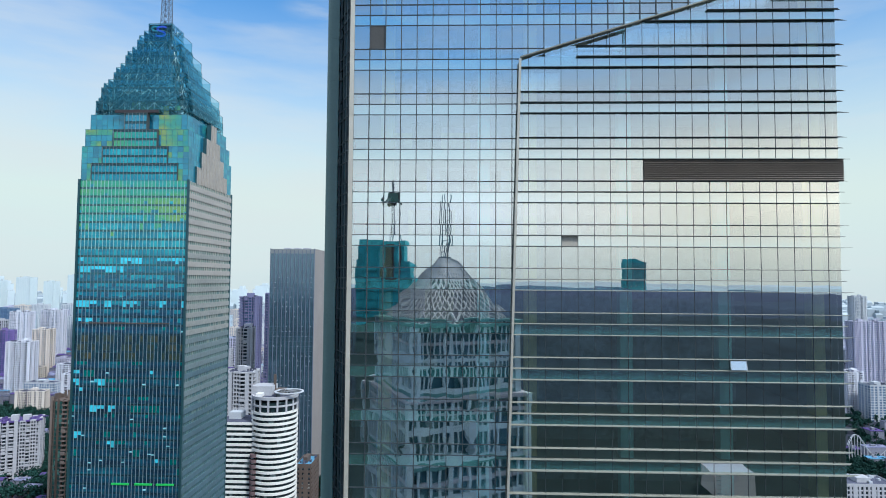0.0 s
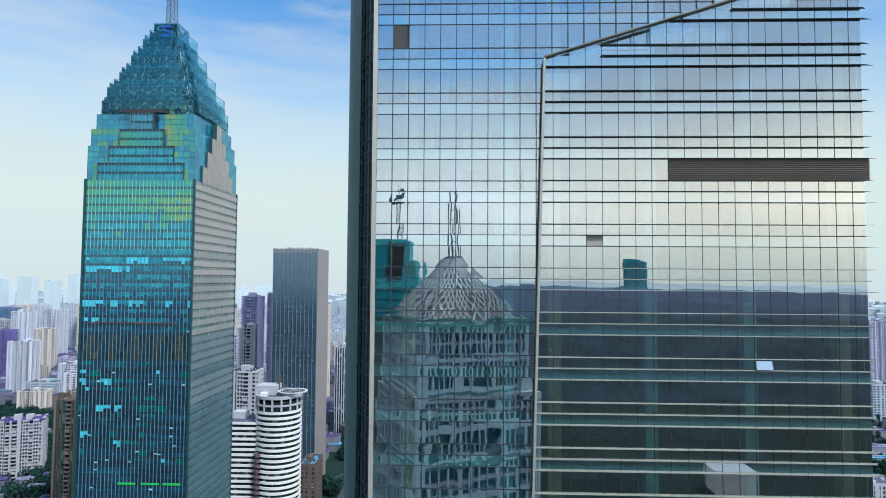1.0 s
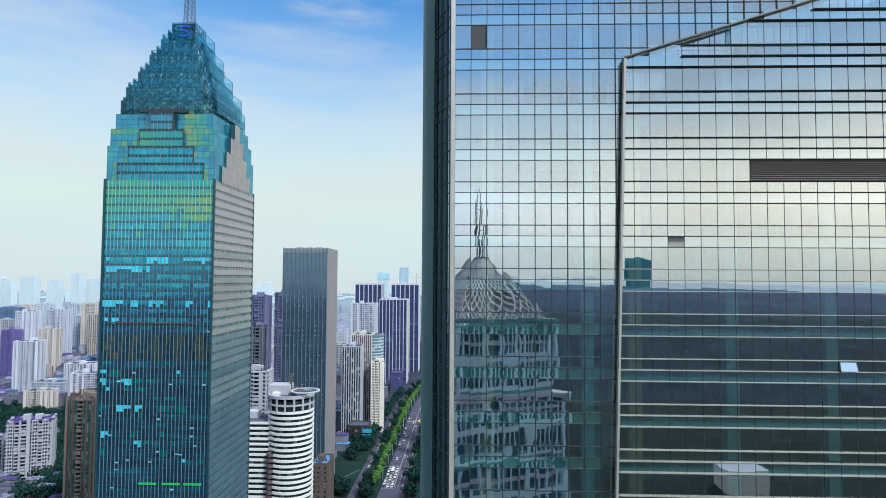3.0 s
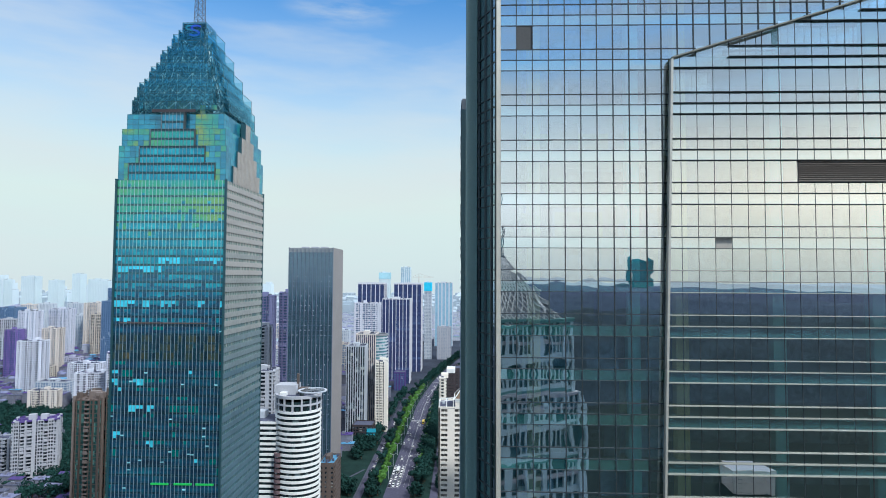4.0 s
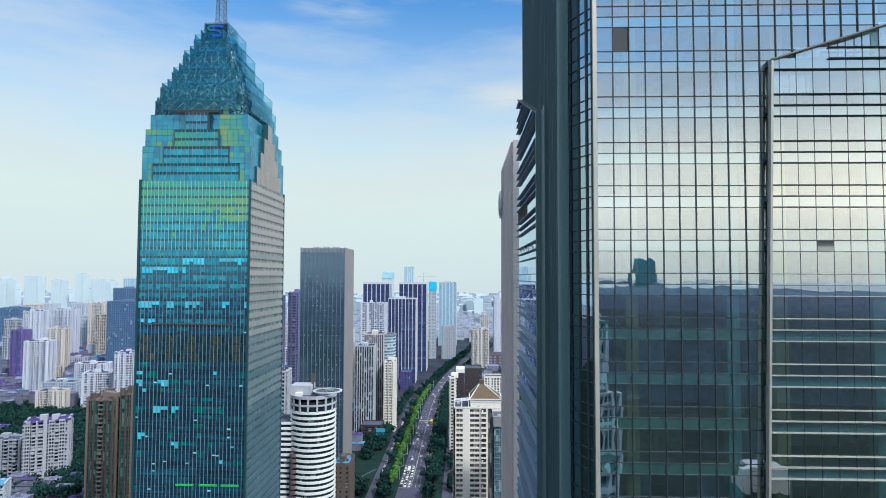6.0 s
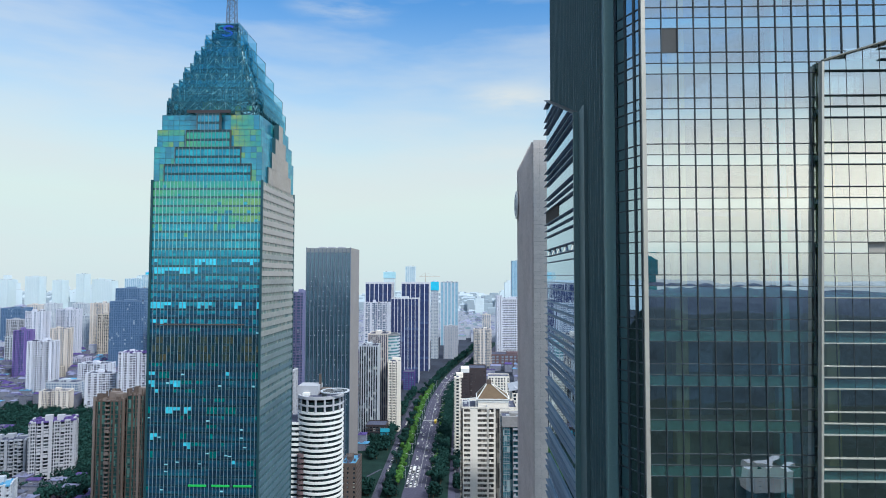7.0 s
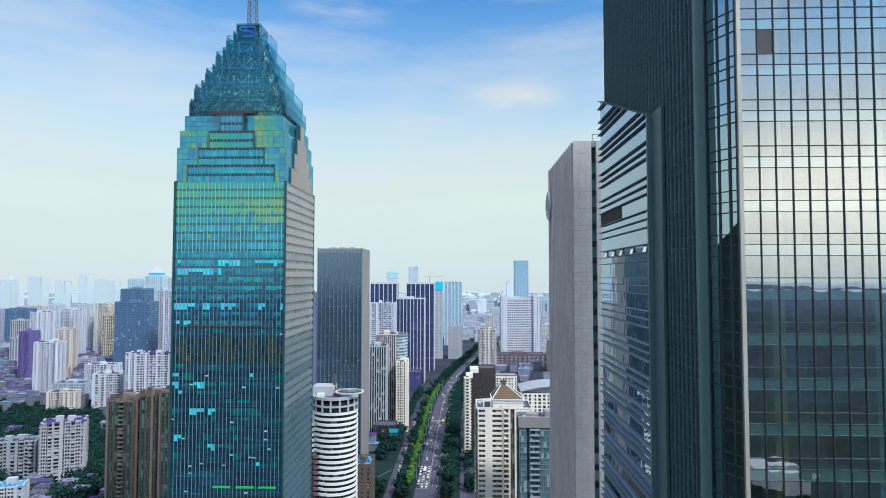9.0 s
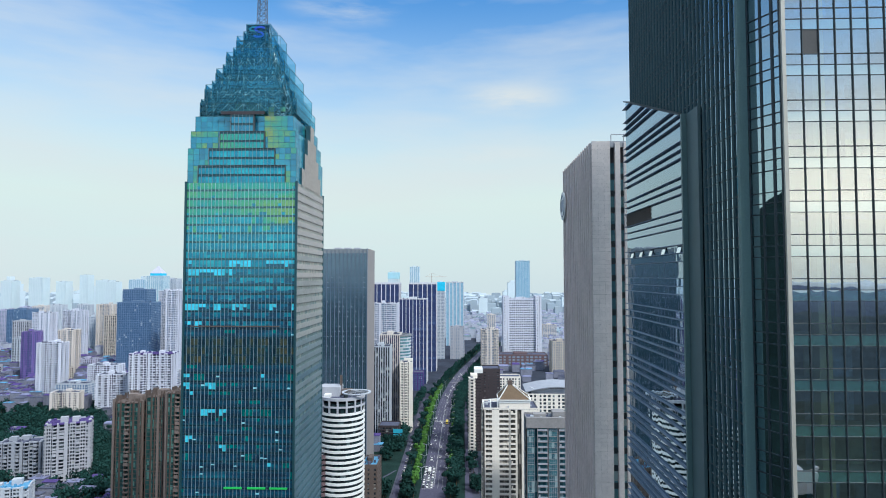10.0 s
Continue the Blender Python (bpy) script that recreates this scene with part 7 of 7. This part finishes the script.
# ---- the wider town ----
def town(count, x0, x1, y0, y1, h0, h1, seed, near):
    """Apartment and office blocks of mixed size on the free ground."""
    rnd = random.Random(seed)
    made = 0
    for _ in range(count * 12):
        if made >= count:
            break
        w, d = rnd.uniform(18, 46), rnd.uniform(14, 24)
        x, y = rnd.uniform(x0, x1), rnd.uniform(y0, y1)
        if not is_free(x, x + w, y, y + d, 7):
            continue
        h = rnd.uniform(h0, h1)
        # beyond 1250 m walls and windows carry haze in their colour
        far = y > 1250
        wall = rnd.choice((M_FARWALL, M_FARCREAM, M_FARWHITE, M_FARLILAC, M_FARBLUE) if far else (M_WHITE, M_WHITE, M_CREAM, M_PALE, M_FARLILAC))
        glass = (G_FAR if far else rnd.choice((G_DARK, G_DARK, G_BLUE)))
        tint = {"white_render": "white", "cream_render": "cream", "pale_grey_render": "pale grey", "hazy_far_render": "pale", "pale_lilac_render": "pale lilac", "hazy_blue_cladding": "pale blue", "hazy_white_render": "hazy white", "hazy_cream_render": "hazy cream"}[wall.name]
        high = "tall" if h > 60 else "low" if h < 25 else "mid-height"
        block("town_block", x, x + w, y, d, h, wall, glass, fh=3.1, bay=rnd.uniform(3.2, 5.5), band=rnd.uniform(0.8, 1.2), pier=rnd.uniform(0.8, 1.7), proud=0.6, balcony=rnd.choice((0, 2, 3)) if y < 1000 else 0,
              turn=rnd.uniform(-7, 7), roof=rnd.choice((M_PURPLE, M_ROOF, M_ROOF, M_BLUEROOF)), hut=h > 20,
              label=f"{high} {tint} rendered town block with rows of windows", category="building", group="town blocks")
        made += 1


town(44, -1000, -430, 860, 1300, 8, 30, 21, True)
town(40, -1700, -700, 1300, 2000, 15, 60, 26, False)
town(40, -1500, -650, 1000, 1900, 40, 105, 22, False)
town(30, -620, -215, 900, 1500, 16, 60, 23, True)
town(34, -1250, -430, 1120, 1700, 60, 112, 29, False)
town(36, -28, 520, 640, 1900, 18, 70, 24, True)
town(22, 320, 1500, 650, 1800, 25, 85, 25, False)


def low_roofs(name, count, x0, x1, y0, y1, h0, h1, seed, mats, label, size=(8, 22), claim=False):
    """Close-set small houses with low gabled or flat roofs, too many to count."""
    rnd = random.Random(seed)
    g = Geo()
    for _ in range(count):
        w, d = rnd.uniform(*size), rnd.uniform(*size) * 0.7
        x, y = rnd.uniform(x0, x1), rnd.uniform(y0, y1)
        if not is_free(x, x + w, y, y + d, 1.0):
            continue
        h = rnd.uniform(h0, h1)
        if claim:
            TAKEN.append((x, x + w, y, y + d))
        m = rnd.randrange(1, len(mats))
        g.box(x, x + w, y, y + d, 0, h, 0)
        if rnd.random() < 0.45:
            g.taper((x - 0.5, x + w + 0.5, y - 0.5, y + d + 0.5), (x + 1, x + w - 1, y + d * 0.45, y + d * 0.55), h, h + d * 0.22, m)
        else:
            g.box(x - 0.3, x + w + 0.3, y - 0.3, y + d + 0.3, h, h + 0.5, m)
            g.box(x + w * 0.3, x + w * 0.5, y + d * 0.3, y + d * 0.6, h + 0.5, h + rnd.uniform(1.5, 3.5), 0)
            g.box(x + w * 0.6, x + w * 0.7, y + d * 0.3, y + d * 0.5, h + 0.5, h + 1.5, m)
    o = part(name, g, list(mats), None)
    tagged(o, label, "houses", kind="stuff")


M_OLDWALL = surface("old_grey_render", (0.21, 0.22, 0.28), 0.9, var=0.3, scale=0.1, fine=0.6, spread=0.3)
NEARROOFS = (M_OLDWALL, M_PURPLE, M_ROOF, M_PURPLE, M_FARROOF2, M_PURPLE, M_BLUEROOF, M_FARROOF2, M_ROOF)
low_roofs("low_houses", 60, -410, -290, 432, 512, 4, 9, 37, NEARROOFS, "low houses with violet, brown and blue roofs", (7, 16), True)
low_roofs("low_houses", 14, -560, -420, 590, 720, 5, 10, 38, NEARROOFS, "low houses with brown and blue roofs among trees", claim=True)
low_roofs("low_houses", 3600, -1150, -230, 760, 1300, 6, 21, 31, NEARROOFS, "close-set low houses with violet, grey and blue roofs", (6, 17))
low_roofs("low_houses", 500, -28, 600, 560, 1500, 5, 16, 32, NEARROOFS, "close-set low houses with grey and red roofs")
low_roofs("low_houses", 160, -230, -118, 540, 1250, 5, 16, 33, NEARROOFS, "close-set low houses between office towers")
# distant roofs and walls, paled with painted haze
low_roofs("far_town", 7000, -3000, -30, 1250, 2700, 6, 30, 34, (M_FARWALL2, M_FARROOF, M_FARROOF2, M_FARROOF, M_FARLEAF), "distant town of close-set blocks, haze in its colours", (8, 22))
low_roofs("far_town", 5000, -28, 1700, 1300, 2800, 6, 30, 35, (M_FARWALL2, M_FARROOF, M_FARROOF2, M_FARROOF, M_FARLEAF), "distant town of close-set blocks, haze in its colours", (8, 22))
low_roofs("far_town", 2600, -4200, 2600, 2500, 4300, 15, 70, 36, (M_HAZE, M_FARPLAIN, M_HAZE), "far town under the horizon, coloured as haze", (30, 70))


# ---- trees ----
def leaf_cloud(g, cx, cy, z0, r, h, n, rnd, size=0.9, m=0):
    """Leaf clumps filling an uneven crown."""
    lobes = [(rnd.uniform(-0.55, 0.55) * r, rnd.uniform(-0.55, 0.55) * r, rnd.uniform(0.25, 0.8) * h, rnd.uniform(0.35, 0.6)) for _ in range(7)]
    for _ in range(n):
        lx, ly, lz, lr = rnd.choice(lobes)
        d = Vector((rnd.gauss(0, 1), rnd.gauss(0, 1), rnd.gauss(0, 1))).normalized()
        k = rnd.uniform(0.6, 1.0)
        p = Vector((cx + lx + d.x * lr * r * k, cy + ly + d.y * lr * r * k, z0 + lz + d.z * lr * h * 0.5 * k))
        u = d.cross(Vector((rnd.uniform(-1, 1), rnd.uniform(-1, 1), rnd.uniform(-1, 1)))).normalized() * rnd.uniform(0.5, 1.0) * size
        v = d.cross(u).normalized() * rnd.uniform(0.5, 1.0) * size
        q = d * 0.25 * size
        i = len(g.v)
        g.v += [tuple(p + u), tuple(p + v + q), tuple(p - u), tuple(p - v + q)]
        g.f.append((i, i + 1, i + 2, i + 3))
        g.m.append(m)


def tree_kind(seed, mat, label, r, h):
    rnd = random.Random(seed)
    t = thing("tree", -88, 540, 0.16, 0, label, "tree", "avenue trees")
    g = Geo()
    g.taper((-0.2, 0.2, -0.2, 0.2), (-0.12, 0.12, -0.12, 0.12), 0, h * 0.45)
    for k in range(5):
        a = rnd.uniform(0, 6.28)
        g.bar((0, 0, h * 0.3), (math.cos(a) * r * 0.6, math.sin(a) * r * 0.6, h * 0.62), 0.09)
    part("trunk", g, M_BARK, t)
    g = Geo()
    leaf_cloud(g, 0, 0, h * 0.25, r, h * 0.75, 420, rnd, 0.85)
    part("crown", g, mat, t)
    return t


random.seed(77)
KINDS = [tree_kind(1, M_LEAF2, "bright green broad-leaved street tree", 4.0, 9.0), tree_kind(2, M_LEAF2, "bright green broad-leaved street tree", 3.5, 8.0), tree_kind(3, M_LEAF, "dark green broad-leaved street tree", 6.3, 12.5), tree_kind(4, M_LEAF, "dark green broad-leaved street tree", 5.8, 11.5)]
first = {k: True for k in range(4)}


def plant(x, y, k):
    m = pose(x, y, 0.16, 0, 0, random.uniform(0, 360))
    if first[k]:
        KINDS[k].matrix_basis = m
        first[k] = False
    else:
        copy_thing(KINDS[k], m)


y = 516.0
while y < 960:
    step = 7.5
    s_ = bend(y)
    plant(-84.5 + s_ + random.uniform(-1.2, 1.2), y, random.choice((0, 1, 1)))
    if random.random() < 0.45:
        plant(-90.5 + s_ + random.uniform(-1.2, 1.2), y + random.uniform(-2, 2), random.choice((1, 2, 3)))
    plant(-53.5 + s_ + random.uniform(-0.8, 0.8), y, random.choice((2, 3, 3, 1)))
    plant(-47.5 + s_ + random.uniform(-0.8, 0.8), y + random.uniform(-3, 3), random.choice((2, 3)))
    if random.random() < 0.5 and y < 900:
        plant(-33.5 + random.uniform(-0.8, 0.8), y + random.uniform(-2, 2), random.choice((2, 3)))
    y += step + random.uniform(-0.8, 0.8)


def woods(name, spots, n, seed, label, r=(3, 5.5), h=(7, 13), leaves=110, anywhere=False):
    rnd = random.Random(seed)
    g = Geo()
    for cx, cy, rx, ry in spots:
        for _ in range(n):
            a, q = rnd.uniform(0, 6.28), math.sqrt(rnd.random())
            x, y_ = cx + rx * q * math.cos(a), cy + ry * q * math.sin(a)
            if not anywhere and not is_free(x - 2, x + 2, y_ - 2, y_ + 2, 0.5):
                continue
            rr, hh = rnd.uniform(*r), rnd.uniform(*h)
            g.bar((x, y_, 0), (x, y_, hh * 0.6), 0.25, 1)
            leaf_cloud(g, x, y_, hh * 0.15, rr, hh * 0.85, leaves, rnd, 1.15, 0)
    tagged(part(name, g, [M_LEAF, M_BARK], None), label, "trees", kind="stuff")


woods("avenue_trees", [(x + bend(y_), y_, 1.6, 22) for y_ in range(980, 1520, 40) for x in (-84, -90, -53, -47)], 6, 50, "far rows of green street trees along the avenue", r=(3.6, 4.8), h=(8, 11), anywhere=True)
lawn = part("lawn", Geo().box(-150, -102.0, 484, 652, 0.0, 0.1), M_LAWN, None)
tagged(lawn, "dark green park lawn beside the avenue", "lawn", kind="structure")
path = part("pavement", Geo().beam((-121, 520, 0.07), (-104, 556, 0.07), (1, 0, 0), 2.2, 0.14).beam((-121, 520, 0.074), (-146, 560, 0.074), (1, 0, 0), 2.2, 0.14), M_PAVE, None)
tagged(path, "narrow paved path across the park lawn", "pavement", kind="structure")
woods("park_trees", [(-122, 640, 12, 9), (-116, 600, 6, 16), (-112, 630, 5, 18)], 13, 41, "dark green park trees in a loose clump", anywhere=True)
woods("park_trees", [(-108, 500, 4, 4), (-116, 506, 4, 4), (-106, 640, 1.5, 30), (-107, 700, 3, 50), (-108, 790, 4, 60), (-104, 900, 4, 70)], 15, 47, "dark green trees along the service road", r=(3, 5), anywhere=True)
woods("town_trees", [(-650, 800, 60, 40), (-560, 705, 60, 22), (-420, 600, 40, 40), (-352, 545, 26, 40), (-455, 560, 40, 24), (-700, 915, 50, 30), (-520, 660, 40, 20)], 55, 42, "dark green trees between the apartment blocks")
woods("town_trees", [(55, 885, 34, 30), (75, 850, 30, 20), (95, 900, 30, 30), (200, 900, 80, 40)], 70, 43, "dark green trees between low houses")
woods("slope_trees", [(400, 640, 70, 80), (480, 760, 80, 70), (360, 570, 40, 40)], 150, 44, "dark green wooded slope behind the tower")
woods("town_trees", [(-410, 545, 90, 60), (-340, 500, 60, 60), (-450, 620, 90, 50), (-560, 700, 120, 45), (-640, 780, 110, 50), (-500, 690, 80, 40)], 95, 48, "dark green trees filling the courts between blocks", r=(3.5, 6.5), h=(8, 14), leaves=95)
woods("town_trees", [(-600, 760, 130, 60), (-480, 640, 60, 60), (-400, 560, 50, 30), (-330, 500, 40, 30), (-760, 1000, 120, 60)], 70, 45, "dark green trees along the lanes between houses")
woods("town_trees", [(-590, 790, 95, 45), (-545, 720, 60, 40), (-500, 640, 70, 50), (-440, 610, 45, 30), (-385, 560, 35, 40), (-350, 530, 25, 45), (-690, 900, 60, 40)], 120, 49, "dense dark green trees round the apartment blocks", r=(4, 7), h=(9, 16), leaves=90)
woods("hall_trees", [(196, -328, 24, 5), (178, -345, 5, 14)], 22, 52, "dark green trees before the cream hall", r=(4, 6), h=(12, 22), anywhere=True)
woods("junction_trees", [(-107, 492, 4, 4), (-85.5, 489, 4.5, 3), (-52, 490, 4.5, 3.5), (-88, 497, 4, 4), (-32, 505, 3, 10)], 7, 46, "dark green trees at the junction", r=(3.5, 5.5), h=(8, 12), anywhere=True)


# ---- vehicles ----
def car(paint, label, length=4.5, width=1.8, height=1.45, category="car"):
    t = thing("car", -64, 520, 0.05, 90, label, category, "cars on the avenue")
    hl, hw = length / 2, width / 2
    g = Geo().taper((-hl, hl, -hw, hw), (-hl * 0.97, hl * 0.95, -hw * 0.95, hw * 0.95), 0.3, height * 0.58)
    part("body", g, paint, t)
    g = Geo().taper((-hl * 0.75, hl * 0.42, -hw * 0.92, hw * 0.92), (-hl * 0.55, hl * 0.12, -hw * 0.74, hw * 0.74), height * 0.58, height * 0.96)
    part("window_band", g, G_CAR, t)
    part("roof", Geo().box(-hl * 0.56, hl * 0.13, -hw * 0.75, hw * 0.75, height * 0.955, height), paint, t)
    for x in (-hl * 0.62, hl * 0.62):
        for y in (-hw + 0.1, hw - 0.1):
            ring = [(x + 0.32 * math.cos(2 * math.pi * i / 10), 0.32 + 0.32 * math.sin(2 * math.pi * i / 10)) for i in range(10)]
            g = Geo()
            g.v = [(a, y - 0.1, b) for a, b in ring] + [(a, y + 0.1, b) for a, b in ring]
            g.f = [tuple(range(10)), tuple(reversed(range(10, 20)))] + [(i, 10 + i, 10 + (i + 1) % 10, (i + 1) % 10) for i in range(10)]
            g.m = [0] * 12
            part("wheel", g, M_TYRE, t)
    return t


def bus(paint, label):
    t = thing("bus", -64, 540, 0.05, 90, label, "bus", "cars on the avenue")
    part("body", Geo().box(-5.25, 5.6, -1.25, 1.25, 0.4, 1.5), paint, t)
    part("window_band", Geo().box(-5.55, 5.55, -1.22, 1.22, 1.5, 2.5), G_CAR, t)
    part("roof", Geo().box(-5.25, 5.6, -1.25, 1.25, 2.5, 3.1), paint, t)
    for x in (-3.6, 3.8):
        for y in (-1.05, 1.05):
            part("wheel", Geo().prism([(x + 0.45 * math.cos(0.63 * i), y + 0.15 * math.sin(0.63 * i)) for i in range(10)], 0.0, 0.9), M_TYRE, t)
    return t


CARS = [car(M_CARWHITE, "white saloon car on the asphalt"), car(M_CARGREY, "silver saloon car on the asphalt"), car(M_CARBLACK, "black saloon car on the asphalt"), car(M_CARWHITE, "white van on the asphalt", 5.0, 1.95, 2.1)]
used = set()


def park_car(k, x, y, turn):
    m = pose(x, y, 0.05, 0, 0, turn)
    if k not in used:
        CARS[k].matrix_basis = m
        used.add(k)
    else:
        copy_thing(CARS[k], m)


random.seed(99)
lanes = [-78 + 3.5 * (k + 0.5) for k in range(6)]
for lane in lanes[:3]:
    y = 513.5
    for k in range(random.randint(4, 7)):
        park_car(random.choice((0, 0, 1, 2, 3)), lane, y, -90)
        y += random.uniform(6.5, 9.5)
for _ in range(46):
    lane, y = random.randrange(6), 585 + 11.5 * _ + random.uniform(-4, 4)
    park_car(random.choice((0, 0, 1, 1, 2, 3)), lanes[lane] + bend(y) + random.uniform(-0.3, 0.3), y, -90 if lane < 3 else 90)
for k in range(26):
    park_car(random.choice((0, 1, 2, 2)), -36.4, 515 + 7.5 * k, 90)
for k in range(18):
    park_car(random.choice((0, 1, 2)), -96.6, 530 + 12 * k + random.uniform(-3, 3), 90)
b = bus(M_BUSYELLOW, "yellow city bus on the avenue")
b.matrix_basis = pose(lanes[4], 735, 0.05, 0, 0, 90)
b = bus(M_CARWHITE, "white city bus waiting at the junction")
b.matrix_basis = pose(lanes[1], 552, 0.05, 0, 0, -90)


def street_lamp():
    t = thing("street_lamp", -79, 530, 0.16, 0, "grey two-armed street lamp on the kerb", "street lamp", "street lamps")
    part("pole", Geo().bar((0, 0, 0), (0, 0, 11), 0.14, n=8), M_PALE, t)
    for sx in (-1, 1):
        part("arm", Geo().bar((0, 0, 10.6), (sx * 2.6, 0, 11.6), 0.09, n=6), M_PALE, t)
        part("lamp_head", Geo().box(sx * 2.6 - 0.5, sx * 2.6 + 0.5, -0.18, 0.18, 11.5, 11.75), M_WHITE, t)
    return t


L = street_lamp()
for x in (-79, -56.3):
    for k in range(13):
        if (x, k) != (-79, 0):
            copy_thing(L, pose(x + bend(530 + 36 * k), 530 + 36 * k, 0.16))


def roller_coaster():
    t = thing("roller_coaster", 392, 600, 0, 12, "white steel roller coaster above the trees", "roller coaster")
    def path(u):
        return Vector((-26 + 60 * u, 6 * math.sin(3 * u), 18 + 11 * math.sin(7.2 * u + 0.2)))
    g = Geo()
    for k in range(40):
        for o in (-0.7, 0.7):
            g.bar(path(k / 40) + Vector((0, o, 0)), path((k + 1) / 40) + Vector((0, o, 0)), 0.25)
    part("track", g, M_PALE, t)
    for k in range(14):
        p = path((k + 0.5) / 14)
        g = Geo()
        g.bar((p.x - 1.6, p.y - 2, 0), p, 0.3)
        g.bar((p.x + 1.6, p.y + 2, 0), p, 0.3)
        part("trestle", g, M_WHITE, t)


roller_coaster()
